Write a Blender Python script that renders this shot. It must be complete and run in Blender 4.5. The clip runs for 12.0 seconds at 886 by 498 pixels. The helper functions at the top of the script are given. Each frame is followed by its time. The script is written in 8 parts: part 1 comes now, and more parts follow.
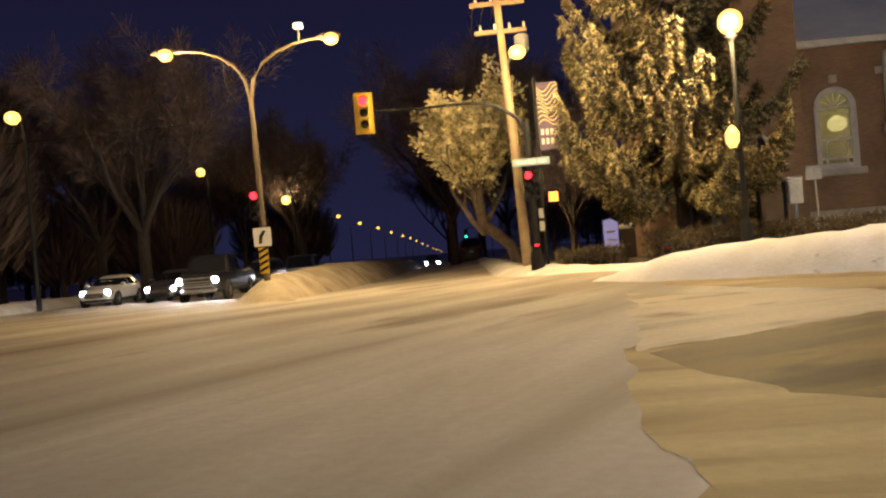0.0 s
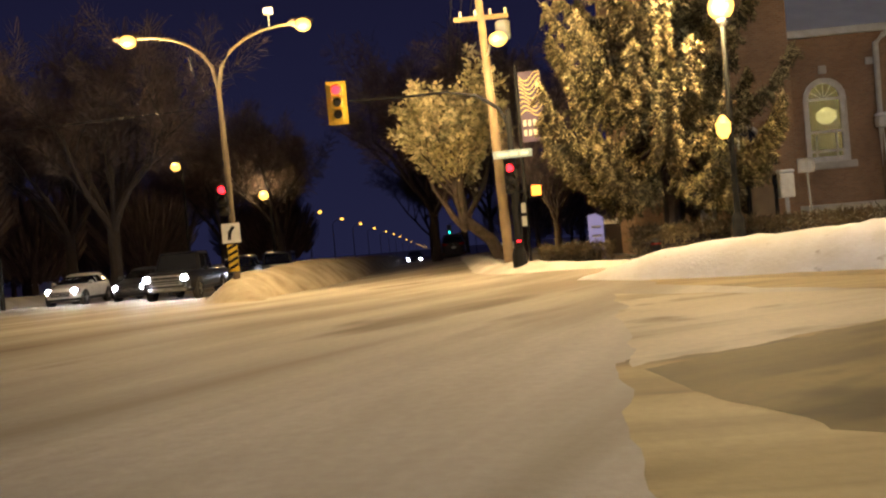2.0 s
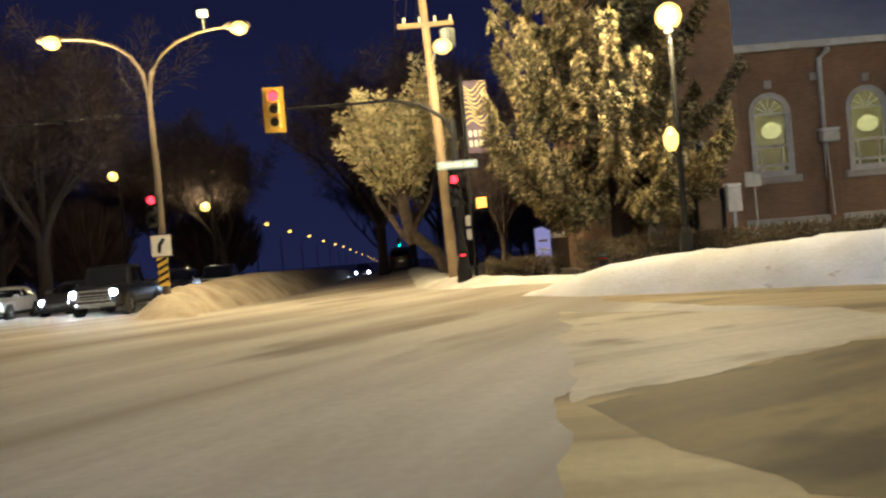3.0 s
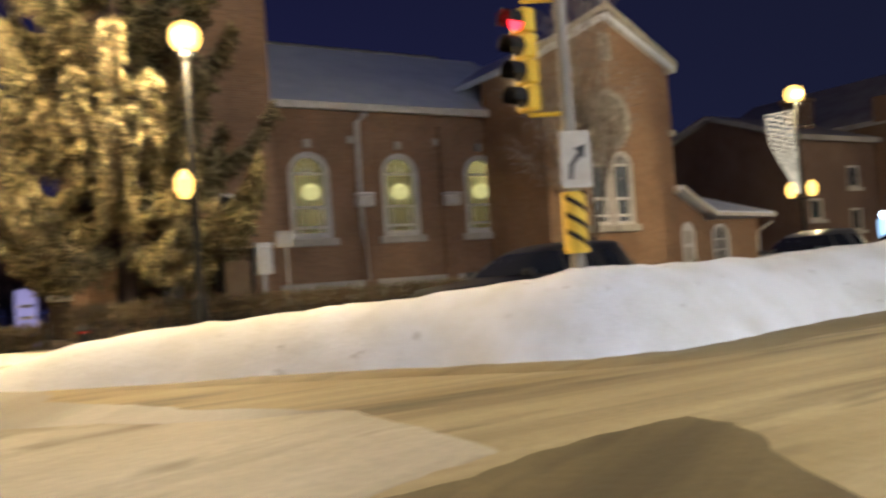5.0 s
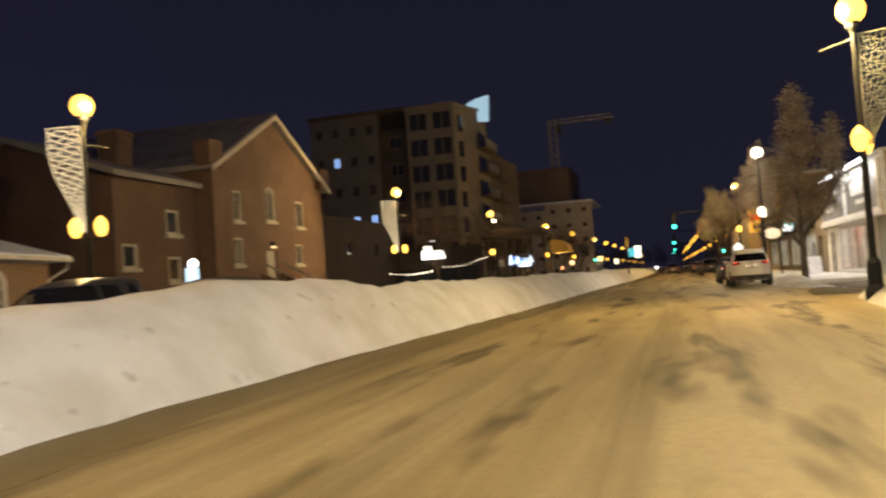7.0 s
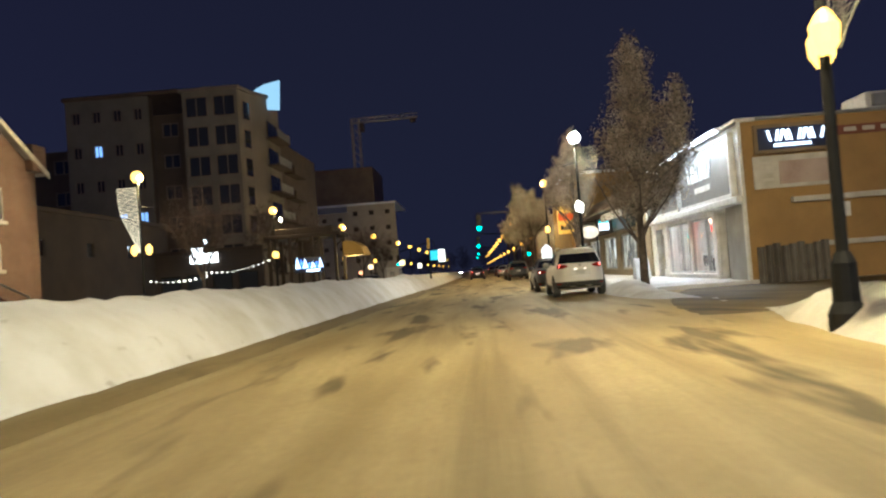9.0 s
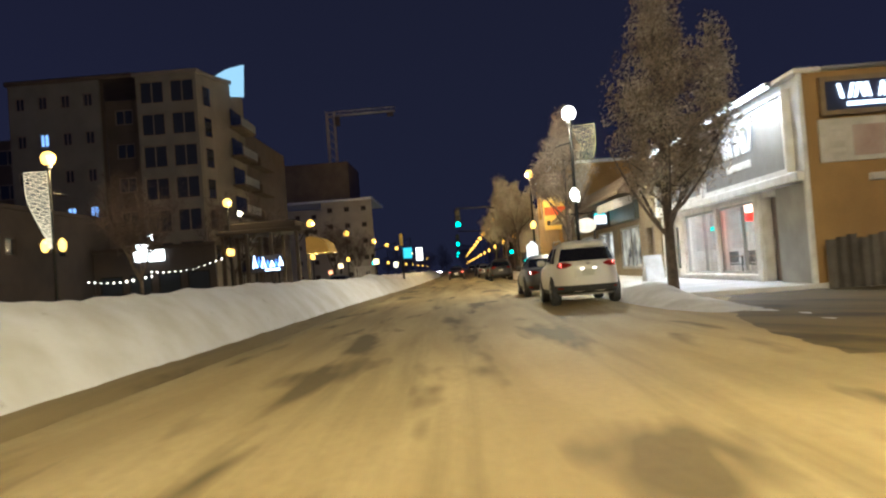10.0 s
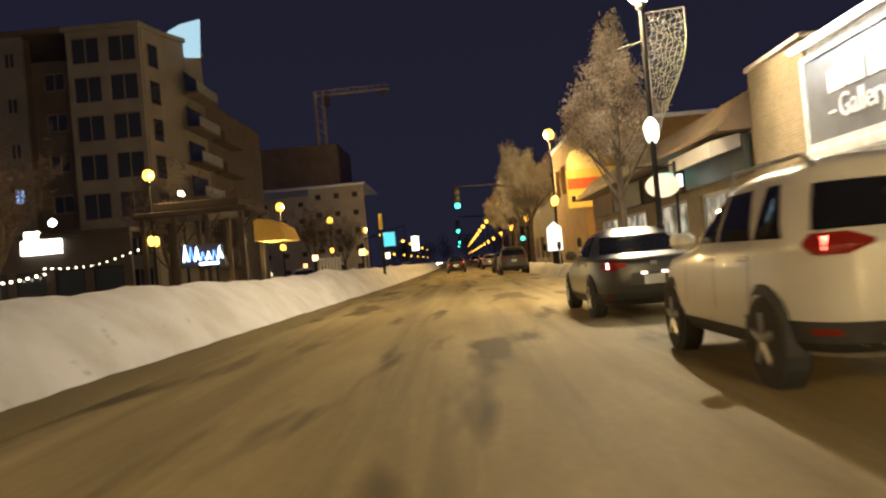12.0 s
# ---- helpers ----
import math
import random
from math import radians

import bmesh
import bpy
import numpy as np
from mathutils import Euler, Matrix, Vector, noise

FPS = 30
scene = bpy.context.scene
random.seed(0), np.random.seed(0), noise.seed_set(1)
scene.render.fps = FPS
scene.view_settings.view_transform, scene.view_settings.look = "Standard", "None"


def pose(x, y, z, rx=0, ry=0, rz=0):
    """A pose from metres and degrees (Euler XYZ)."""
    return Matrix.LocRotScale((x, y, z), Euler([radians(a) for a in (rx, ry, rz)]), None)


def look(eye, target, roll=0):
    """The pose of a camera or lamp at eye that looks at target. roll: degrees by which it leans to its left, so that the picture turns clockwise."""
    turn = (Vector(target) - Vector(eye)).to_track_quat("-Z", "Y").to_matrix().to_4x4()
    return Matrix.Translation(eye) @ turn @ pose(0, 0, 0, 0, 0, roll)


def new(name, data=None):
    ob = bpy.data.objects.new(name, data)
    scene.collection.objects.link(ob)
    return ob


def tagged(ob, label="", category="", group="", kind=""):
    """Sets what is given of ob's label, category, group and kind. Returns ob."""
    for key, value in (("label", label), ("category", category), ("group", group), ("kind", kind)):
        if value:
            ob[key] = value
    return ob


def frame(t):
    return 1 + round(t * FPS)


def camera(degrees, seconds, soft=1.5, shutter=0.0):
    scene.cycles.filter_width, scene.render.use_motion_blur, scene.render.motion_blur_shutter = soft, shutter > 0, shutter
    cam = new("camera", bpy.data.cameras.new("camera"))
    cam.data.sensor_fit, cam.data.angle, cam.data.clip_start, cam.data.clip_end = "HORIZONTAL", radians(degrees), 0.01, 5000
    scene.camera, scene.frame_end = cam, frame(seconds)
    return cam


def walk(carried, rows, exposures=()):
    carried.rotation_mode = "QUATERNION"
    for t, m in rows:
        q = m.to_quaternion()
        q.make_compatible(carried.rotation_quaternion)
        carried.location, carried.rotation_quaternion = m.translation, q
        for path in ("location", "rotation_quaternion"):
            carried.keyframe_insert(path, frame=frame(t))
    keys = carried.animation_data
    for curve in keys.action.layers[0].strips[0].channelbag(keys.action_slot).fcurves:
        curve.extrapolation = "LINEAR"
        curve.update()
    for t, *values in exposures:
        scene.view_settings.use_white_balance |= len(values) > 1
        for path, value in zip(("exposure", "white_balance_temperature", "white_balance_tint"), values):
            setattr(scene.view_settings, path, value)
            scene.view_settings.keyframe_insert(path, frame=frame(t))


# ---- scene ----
cam = camera(56.77, 12.0, soft=2.2, shutter=0.5)
# seconds, x, y, z, yaw, pitch, roll
PATH = [
    (0.0, 0.010, -0.003, 1.175, 3.95, -0.30, 4.82),
    (0.5, 0.011, 0.213, 1.174, 3.81, -0.26, 4.76),
    (1.0, 0.044, 0.541, 1.174, 3.60, -0.35, 4.84),
    (1.5, 0.079, 0.908, 1.173, 3.32, -0.76, 4.89),
    (2.0, 0.121, 1.191, 1.172, 2.84, -0.69, 4.92),
    (2.5, 0.201, 1.532, 1.171, 1.70, -0.46, 4.90),
    (2.7, 0.260, 1.726, 1.169, 0.99, -0.29, 4.81),
    (4.3, 1.168, 4.385, 1.183, -15.81, 1.00, 4.53),
    (4.5, 1.424, 4.729, 1.181, -19.57, 1.29, 4.35),
    (5.0, 2.296, 5.593, 1.169, -30.96, 1.91, 3.94),
    (5.5, 3.618, 6.457, 1.157, -44.16, 1.66, 3.82),
    (6.0, 5.363, 7.278, 1.162, -56.98, 1.83, 3.59),
    (6.5, 7.362, 7.966, 1.168, -66.96, 2.64, 3.58),
    (7.0, 9.501, 8.438, 1.173, -74.19, 2.29, 4.01),
    (7.5, 11.661, 8.634, 1.174, -79.74, 2.17, 4.34),
    (7.7, 12.591, 8.670, 1.172, -81.37, 2.10, 4.28),
    (9.3, 22.120, 8.648, 1.177, -88.24, 1.55, 4.27),
    (9.5, 23.513, 8.609, 1.180, -88.54, 1.50, 4.14),
    (10.0, 27.136, 8.506, 1.180, -88.96, 1.48, 4.40),
    (10.5, 30.887, 8.431, 1.178, -89.06, 1.32, 4.65),
    (11.0, 34.806, 8.393, 1.169, -88.94, 1.17, 4.61),
    (11.5, 38.836, 8.370, 1.162, -88.78, 1.03, 4.78),
    (12.0, 42.873, 8.292, 1.164, -88.79, 0.86, 5.09),
]
walk(cam, [(t, pose(x, y, z, 90 + pitch, roll, yaw)) for t, x, y, z, yaw, pitch, roll in PATH],
     exposures=[(0.0, 0.15, 6000, 12), (2.0, 0.15, 6000, 12), (2.5, 0.15, 5000, 4), (4.3, 0.4, 5200, 8), (5.3, 0.3, 5300, 11), (6.5, 0.27, 7000, 10), (7.7, 0.37, 6500, 7), (9.3, 0.65, 5300, 3), (10.3, 0.65, 5600, 4), (11.5, 0.65, 6700, 6), (12.0, 0.65, 6800, 7)])

# ---------------------------------------------------------------- night sky
world = bpy.data.worlds.new("night_sky")
world.use_nodes = True
scene.world = world
wn, wl = world.node_tree.nodes, world.node_tree.links
geo = wn.new("ShaderNodeTexCoord")
sep = wn.new("ShaderNodeSeparateXYZ")
ramp = wn.new("ShaderNodeValToRGB")
wl.new(geo.outputs["Generated"], sep.inputs[0])
wl.new(sep.outputs["Z"], ramp.inputs[0])
ramp.color_ramp.elements[0].position, ramp.color_ramp.elements[0].color = 0.0, (0.0135, 0.0135, 0.037, 1)
ramp.color_ramp.elements[1].position, ramp.color_ramp.elements[1].color = 0.45, (0.0066, 0.0056, 0.0180, 1)
# over the town to the east the sky is greyer and less blue
east = wn.new("ShaderNodeMapRange")
east.inputs["From Min"].default_value, east.inputs["From Max"].default_value = 0.35, 1.0
east.inputs["To Max"].default_value = 0.75
glow = wn.new("ShaderNodeMix")
glow.data_type = "RGBA"
glow.blend_type = "MIX"
wl.new(sep.outputs["X"], east.inputs["Value"])
wl.new(east.outputs[0], glow.inputs[0])
wl.new(ramp.outputs[0], glow.inputs[6])
glow.inputs[7].default_value = (0.0078, 0.0080, 0.0135, 1)
wl.new(glow.outputs[2], wn["Background"].inputs[0])
wn["Background"].inputs[1].default_value = 1.0

def east(x, y):
    """Places far along the street, which widens and bends a little north beyond the church."""
    return (x, y) if x < 69 else (30.92 + (x - 30.88) * 1.03, 8.45 + (y - 8.67) * 1.03 + (x - 30.9) * 0.0037)


SODIUM = (1.0, 0.67, 0.28)
WHITE = (0.92, 0.96, 1.0)


def lamp_light(name, place, watts, colour=SODIUM, size=0.18):
    data = bpy.data.lights.new(name, "POINT")
    data.energy, data.color, data.shadow_soft_size = watts, colour, size
    ob = new(name, data)
    ob.location = (*east(*place[:2]), place[2])
    return ob


# ---------------------------------------------------------------- materials
def nodes_of(name):
    m = bpy.data.materials.new(name)
    m.use_nodes = True
    t = m.node_tree
    return m, t.nodes, t.links, t.nodes["Principled BSDF"]


def mixed(nt, ln, fac, a, b):
    n = nt.new("ShaderNodeMix")
    n.data_type = "RGBA"
    if isinstance(fac, (int, float)):
        n.inputs[0].default_value = fac
    else:
        ln.new(fac, n.inputs[0])
    for sock, v in ((n.inputs[6], a), (n.inputs[7], b)):
        if isinstance(v, tuple):
            sock.default_value = (*v, 1)
        else:
            ln.new(v, sock)
    return n.outputs[2]


def noise_out(nt, ln, scale, detail=4.0, stretch=(1, 1, 1), lo=0.35, hi=0.65, coords="Object", rough=0.55, distort=0.0, turn=0.0):
    tc = nt.new("ShaderNodeTexCoord")
    mp = nt.new("ShaderNodeMapping")
    if turn:
        mp.vector_type = "TEXTURE"
        mp.inputs["Rotation"].default_value = (0, 0, math.radians(turn))
        mp.inputs["Scale"].default_value = tuple(1 / s for s in stretch)
    else:
        mp.inputs["Scale"].default_value = stretch
    no = nt.new("ShaderNodeTexNoise")
    no.inputs["Scale"].default_value, no.inputs["Detail"].default_value = scale, detail
    no.inputs["Roughness"].default_value, no.inputs["Distortion"].default_value = rough, distort
    mr = nt.new("ShaderNodeMapRange")
    mr.inputs["From Min"].default_value, mr.inputs["From Max"].default_value = lo, hi
    ln.new(tc.outputs[coords], mp.inputs[0])
    ln.new(mp.outputs[0], no.inputs["Vector"])
    ln.new(no.outputs["Fac"], mr.inputs["Value"])
    return mr.outputs[0]


def bump_from(nt, ln, height, strength, dist, target):
    b = nt.new("ShaderNodeBump")
    b.inputs["Strength"].default_value, b.inputs["Distance"].default_value = strength, dist
    ln.new(height, b.inputs["Height"])
    ln.new(b.outputs[0], target.inputs["Normal"])


def plain(name, a, b=None, rough=0.7, scale=6.0, fine=40.0, bump=0.15, metal=0.0, island=0.0, spec=0.5):
    """A surface in two tones, blotched at a large scale and grained at a small one."""
    m, nt, ln, bs = nodes_of(name)
    b = b or tuple(c * 0.72 for c in a)
    big = noise_out(nt, ln, scale)
    small = noise_out(nt, ln, fine, lo=0.3, hi=0.7)
    col = mixed(nt, ln, big, a, b)
    col = mixed(nt, ln, small, col, mixed(nt, ln, 0.35, col, b))
    if island:
        g = nt.new("ShaderNodeNewGeometry")
        hs = nt.new("ShaderNodeHueSaturation")
        mr = nt.new("ShaderNodeMapRange")
        mr.inputs["To Min"].default_value, mr.inputs["To Max"].default_value = 1 - island, 1 + island
        ln.new(g.outputs["Random Per Island"], mr.inputs["Value"])
        ln.new(mr.outputs[0], hs.inputs["Value"])
        ln.new(col, hs.inputs["Color"])
        col = hs.outputs[0]
    ln.new(col, bs.inputs["Base Color"])
    bs.inputs["Roughness"].default_value, bs.inputs["Metallic"].default_value = rough, metal
    bs.inputs["Specular IOR Level"].default_value = spec
    if bump:
        bump_from(nt, ln, small, bump, 0.02, bs)
    return m


def glowing(name, colour, strength):
    m, nt, ln, bs = nodes_of(name)
    bs.inputs["Base Color"].default_value = (*[c * 0.06 for c in colour], 1)
    bs.inputs["Emission Color"].default_value = (*colour, 1)
    bs.inputs["Emission Strength"].default_value = strength
    return m


def brickwork(name, a, b, mortar, scale=1.0, snow=0.0):
    m, nt, ln, bs = nodes_of(name)
    tc = nt.new("ShaderNodeTexCoord")
    sp = nt.new("ShaderNodeSeparateXYZ")
    ad = nt.new("ShaderNodeMath")
    cb = nt.new("ShaderNodeCombineXYZ")
    ln.new(tc.outputs["Object"], sp.inputs[0])
    ln.new(sp.outputs["X"], ad.inputs[0])
    ln.new(sp.outputs["Y"], ad.inputs[1])
    ln.new(ad.outputs[0], cb.inputs["X"])
    ln.new(sp.outputs["Z"], cb.inputs["Y"])
    br = nt.new("ShaderNodeTexBrick")
    for k, v in (("Scale", 1.0), ("Mortar Size", 0.012 * scale), ("Brick Width", 0.23 * scale), ("Row Height", 0.078 * scale), ("Bias", -0.1)):
        br.inputs[k].default_value = v
    br.inputs["Color1"].default_value, br.inputs["Color2"].default_value, br.inputs["Mortar"].default_value = (*a, 1), (*b, 1), (*mortar, 1)
    ln.new(cb.outputs[0], br.inputs["Vector"])
    blot = noise_out(nt, ln, 0.5, detail=6)
    col = mixed(nt, ln, blot, br.outputs["Color"], mixed(nt, ln, 0.4, br.outputs["Color"], tuple(c * 0.4 for c in b)))
    ln.new(col, bs.inputs["Base Color"])
    bs.inputs["Roughness"].default_value = 0.88
    bump_from(nt, ln, br.outputs["Fac"], -0.5, 0.01, bs)
    return m


def packed_snow_road(name, stretch, pale, tan, dark, bare=0.0, turn=0.0, ruts=0.0, grit=(0.24, 0.2, 0.15)):
    """Snow packed on asphalt: pale hard snow, tan slush and worn bare streaks along the lanes."""
    m, nt, ln, bs = nodes_of(name)
    streak = noise_out(nt, ln, 0.85, detail=5, stretch=stretch, lo=0.36, hi=0.64, distort=0.45, turn=turn, rough=0.5)
    worn = noise_out(nt, ln, 0.85, detail=3, stretch=(stretch[0] * 1.6, stretch[1], 1.0), lo=0.56 + bare, hi=0.66 + bare, distort=0.25, turn=turn, rough=0.55)
    lane = noise_out(nt, ln, 1.2, detail=5, stretch=(stretch[0] * 0.3, stretch[1], 1.0), lo=0.5, hi=0.66, distort=0.2, turn=turn)
    blot = noise_out(nt, ln, 0.25, detail=4, lo=0.35, hi=0.7)
    grain = noise_out(nt, ln, 9.0, detail=6, lo=0.3, hi=0.7)
    col = mixed(nt, ln, streak, pale, tan)
    col = mixed(nt, ln, worn, col, dark)
    col = mixed(nt, ln, lane, col, mixed(nt, ln, ruts, col, dark))
    col = mixed(nt, ln, blot, col, mixed(nt, ln, 0.35, col, grit))
    col = mixed(nt, ln, grain, col, mixed(nt, ln, 0.3, col, grit))
    ln.new(col, bs.inputs["Base Color"])
    bs.inputs["Roughness"].default_value = 0.7
    bs.inputs["Specular IOR Level"].default_value = 0.25
    bump_from(nt, ln, grain, 0.12, 0.02, bs)
    return m


def fresh_snow(name, a=(0.8, 0.8, 0.82), b=(0.6, 0.58, 0.54), dirt=0.5):
    m, nt, ln, bs = nodes_of(name)
    big = noise_out(nt, ln, 0.9, detail=6, lo=0.4, hi=0.75)
    fine = noise_out(nt, ln, 14.0, detail=8, lo=0.3, hi=0.7)
    spots = noise_out(nt, ln, 3.2, detail=3, lo=0.66, hi=0.74)
    col = mixed(nt, ln, big, a, b)
    col = mixed(nt, ln, fine, col, mixed(nt, ln, 0.16, col, b))
    col = mixed(nt, ln, spots, col, mixed(nt, ln, dirt, col, (0.25, 0.21, 0.17)))
    ln.new(col, bs.inputs["Base Color"])
    bs.inputs["Roughness"].default_value = 0.8
    bump_from(nt, ln, fine, 0.25, 0.025, bs)
    return m


def glass(name, tint=(0.03, 0.035, 0.045), rough=0.06):
    m, nt, ln, bs = nodes_of(name)
    bs.inputs["Base Color"].default_value = (*tint, 1)
    bs.inputs["Roughness"].default_value = rough
    bs.inputs["Specular IOR Level"].default_value = 0.7
    return m


M_ROAD_E = packed_snow_road("packed_snow_east", (0.13, 1.1, 1.0), (0.5, 0.4, 0.2), (0.34, 0.255, 0.11), (0.10, 0.073, 0.03), -0.012, ruts=0.5, grit=(0.2, 0.15, 0.065))
M_ROAD_N = packed_snow_road("packed_snow_north", (0.09, 0.5, 1.0), (0.54, 0.5, 0.42), (0.25, 0.212, 0.15), (0.14, 0.113, 0.075), 0.02, 61.0, 0.35)
M_TONGUE = packed_snow_road("trodden_snow", (0.3, 0.8, 1.0), (0.62, 0.55, 0.39), (0.5, 0.43, 0.28), (0.2, 0.155, 0.08), 0.02, 24.0, 0.5)
M_WORN = packed_snow_road("worn_slush", (0.2, 0.9, 1.0), (0.22, 0.16, 0.06), (0.13, 0.092, 0.034), (0.055, 0.04, 0.016), 0.0, 28.0, 0.7, (0.08, 0.06, 0.024))
M_SLUSH = packed_snow_road("ridge_slush", (0.15, 1.2, 1.0), (0.3, 0.23, 0.11), (0.2, 0.15, 0.065), (0.1, 0.072, 0.032), 0.05, 0.0, 0.6, (0.3, 0.23, 0.11))
M_SNOW = fresh_snow("bank_snow")
M_SNOW_BROWN = fresh_snow("brown_snow", (0.5, 0.43, 0.31), (0.22, 0.17, 0.1), 0.8)
M_SNOW_DIRTY = fresh_snow("dirty_snow", (0.62, 0.6, 0.55), (0.4, 0.36, 0.3), 0.7)
# Dim copy of the roof snow: the house roof's low light is in its colour.
M_ROOF_DIM = fresh_snow("dim_roof_snow", (0.34, 0.32, 0.31), (0.2, 0.18, 0.17), 0.4)
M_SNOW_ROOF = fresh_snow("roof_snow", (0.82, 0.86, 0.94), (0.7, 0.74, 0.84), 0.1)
M_GROUND = fresh_snow("yard_snow", (0.66, 0.65, 0.64), (0.45, 0.43, 0.4), 0.4)
M_BRICK = brickwork("church_brick", (0.33, 0.185, 0.095), (0.23, 0.122, 0.063), (0.32, 0.25, 0.17))
M_BRICK2 = brickwork("house_brick", (0.16, 0.08, 0.048), (0.11, 0.052, 0.032), (0.19, 0.15, 0.12))
M_BRICK_TAN = brickwork("tan_brick", (0.27, 0.21, 0.125), (0.21, 0.155, 0.085), (0.27, 0.23, 0.16))
M_STONE = plain("limestone", (0.55, 0.52, 0.47), (0.4, 0.37, 0.32), 0.85, 2, 30, 0.2)
M_WHITE = plain("white_paint", (0.72, 0.71, 0.68), (0.55, 0.53, 0.5), 0.6, 3, 40, 0.06)
M_STUCCO = plain("pale_stucco", (0.5, 0.47, 0.42), (0.4, 0.37, 0.33), 0.9, 0.4, 25, 0.15)
M_STUCCO_D = plain("brown_stucco", (0.23, 0.18, 0.14), (0.16, 0.125, 0.1), 0.9, 0.4, 25, 0.15)
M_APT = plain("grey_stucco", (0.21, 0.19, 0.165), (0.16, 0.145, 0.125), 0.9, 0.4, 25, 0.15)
# Near-black for unlit walls, posts and roofs: the darkness is put into the colour.
M_SHADE = plain("unlit_brown", (0.05, 0.035, 0.027), (0.032, 0.023, 0.018), 0.9, 0.5, 20, 0.15)
M_POLE = plain("dull_lamp_pole", (0.11, 0.08, 0.05), (0.08, 0.058, 0.036), 0.7, 2, 40, 0.05)
M_TANWALL = plain("ochre_painted_block", (0.34, 0.205, 0.07), (0.26, 0.155, 0.055), 0.85, 0.8, 18, 0.2)
M_CONCRETE = plain("concrete", (0.36, 0.35, 0.33), (0.26, 0.25, 0.23), 0.9, 1.2, 30, 0.2)
M_METAL = plain("galvanised_steel", (0.42, 0.42, 0.41), (0.3, 0.3, 0.29), 0.45, 2, 50, 0.05, metal=0.7)
M_BLACK = plain("black_enamel", (0.008, 0.008, 0.009), (0.014, 0.014, 0.014), 0.75, 3, 60, 0.05, spec=0.2)
M_YELLOW = plain("signal_yellow", (0.74, 0.5, 0.03), (0.6, 0.39, 0.02), 0.45, 2, 40, 0.05)
M_WOOD = plain("weathered_pole_wood", (0.24, 0.17, 0.095), (0.15, 0.105, 0.06), 0.9, 1.2, 30, 0.4)
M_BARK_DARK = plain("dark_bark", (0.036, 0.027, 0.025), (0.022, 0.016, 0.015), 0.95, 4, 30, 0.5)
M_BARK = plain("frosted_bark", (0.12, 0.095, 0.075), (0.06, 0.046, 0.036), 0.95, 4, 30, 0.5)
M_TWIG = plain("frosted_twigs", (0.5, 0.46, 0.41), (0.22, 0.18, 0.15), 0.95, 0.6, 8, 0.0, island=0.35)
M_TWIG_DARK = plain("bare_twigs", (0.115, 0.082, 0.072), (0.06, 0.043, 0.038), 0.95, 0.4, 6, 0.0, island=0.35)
M_FROSTLEAF = plain("frosted_leaves", (0.6, 0.52, 0.32), (0.36, 0.3, 0.15), 0.9, 0.8, 8, 0.0, island=0.4)
M_DEADLEAF = plain("frosted_dead_leaves", (0.4, 0.35, 0.29), (0.14, 0.1, 0.07), 0.95, 0.9, 8, 0.0, island=0.45)
M_NEEDLE = plain("frosted_needles", (0.18, 0.145, 0.07), (0.03, 0.028, 0.013), 0.9, 0.9, 5, 0.0, island=0.45)
M_HEDGE = plain("frosted_hedge", (0.17, 0.135, 0.075), (0.085, 0.065, 0.036), 0.95, 1.0, 8, 0.0, island=0.4)
M_GLASS = glass("dark_glass")
M_CARGLASS = glass("car_glass", (0.012, 0.013, 0.016), 0.04)
M_TYRE = plain("tyre_rubber", (0.02, 0.02, 0.02), (0.04, 0.038, 0.036), 0.9, 8, 60, 0.1)
M_RIM = plain("alloy_rim", (0.42, 0.42, 0.42), (0.25, 0.25, 0.25), 0.35, 8, 60, 0.0, metal=0.8)
M_RUBBER = plain("black_trim", (0.025, 0.025, 0.025), (0.04, 0.04, 0.04), 0.7, 8, 60, 0.05)


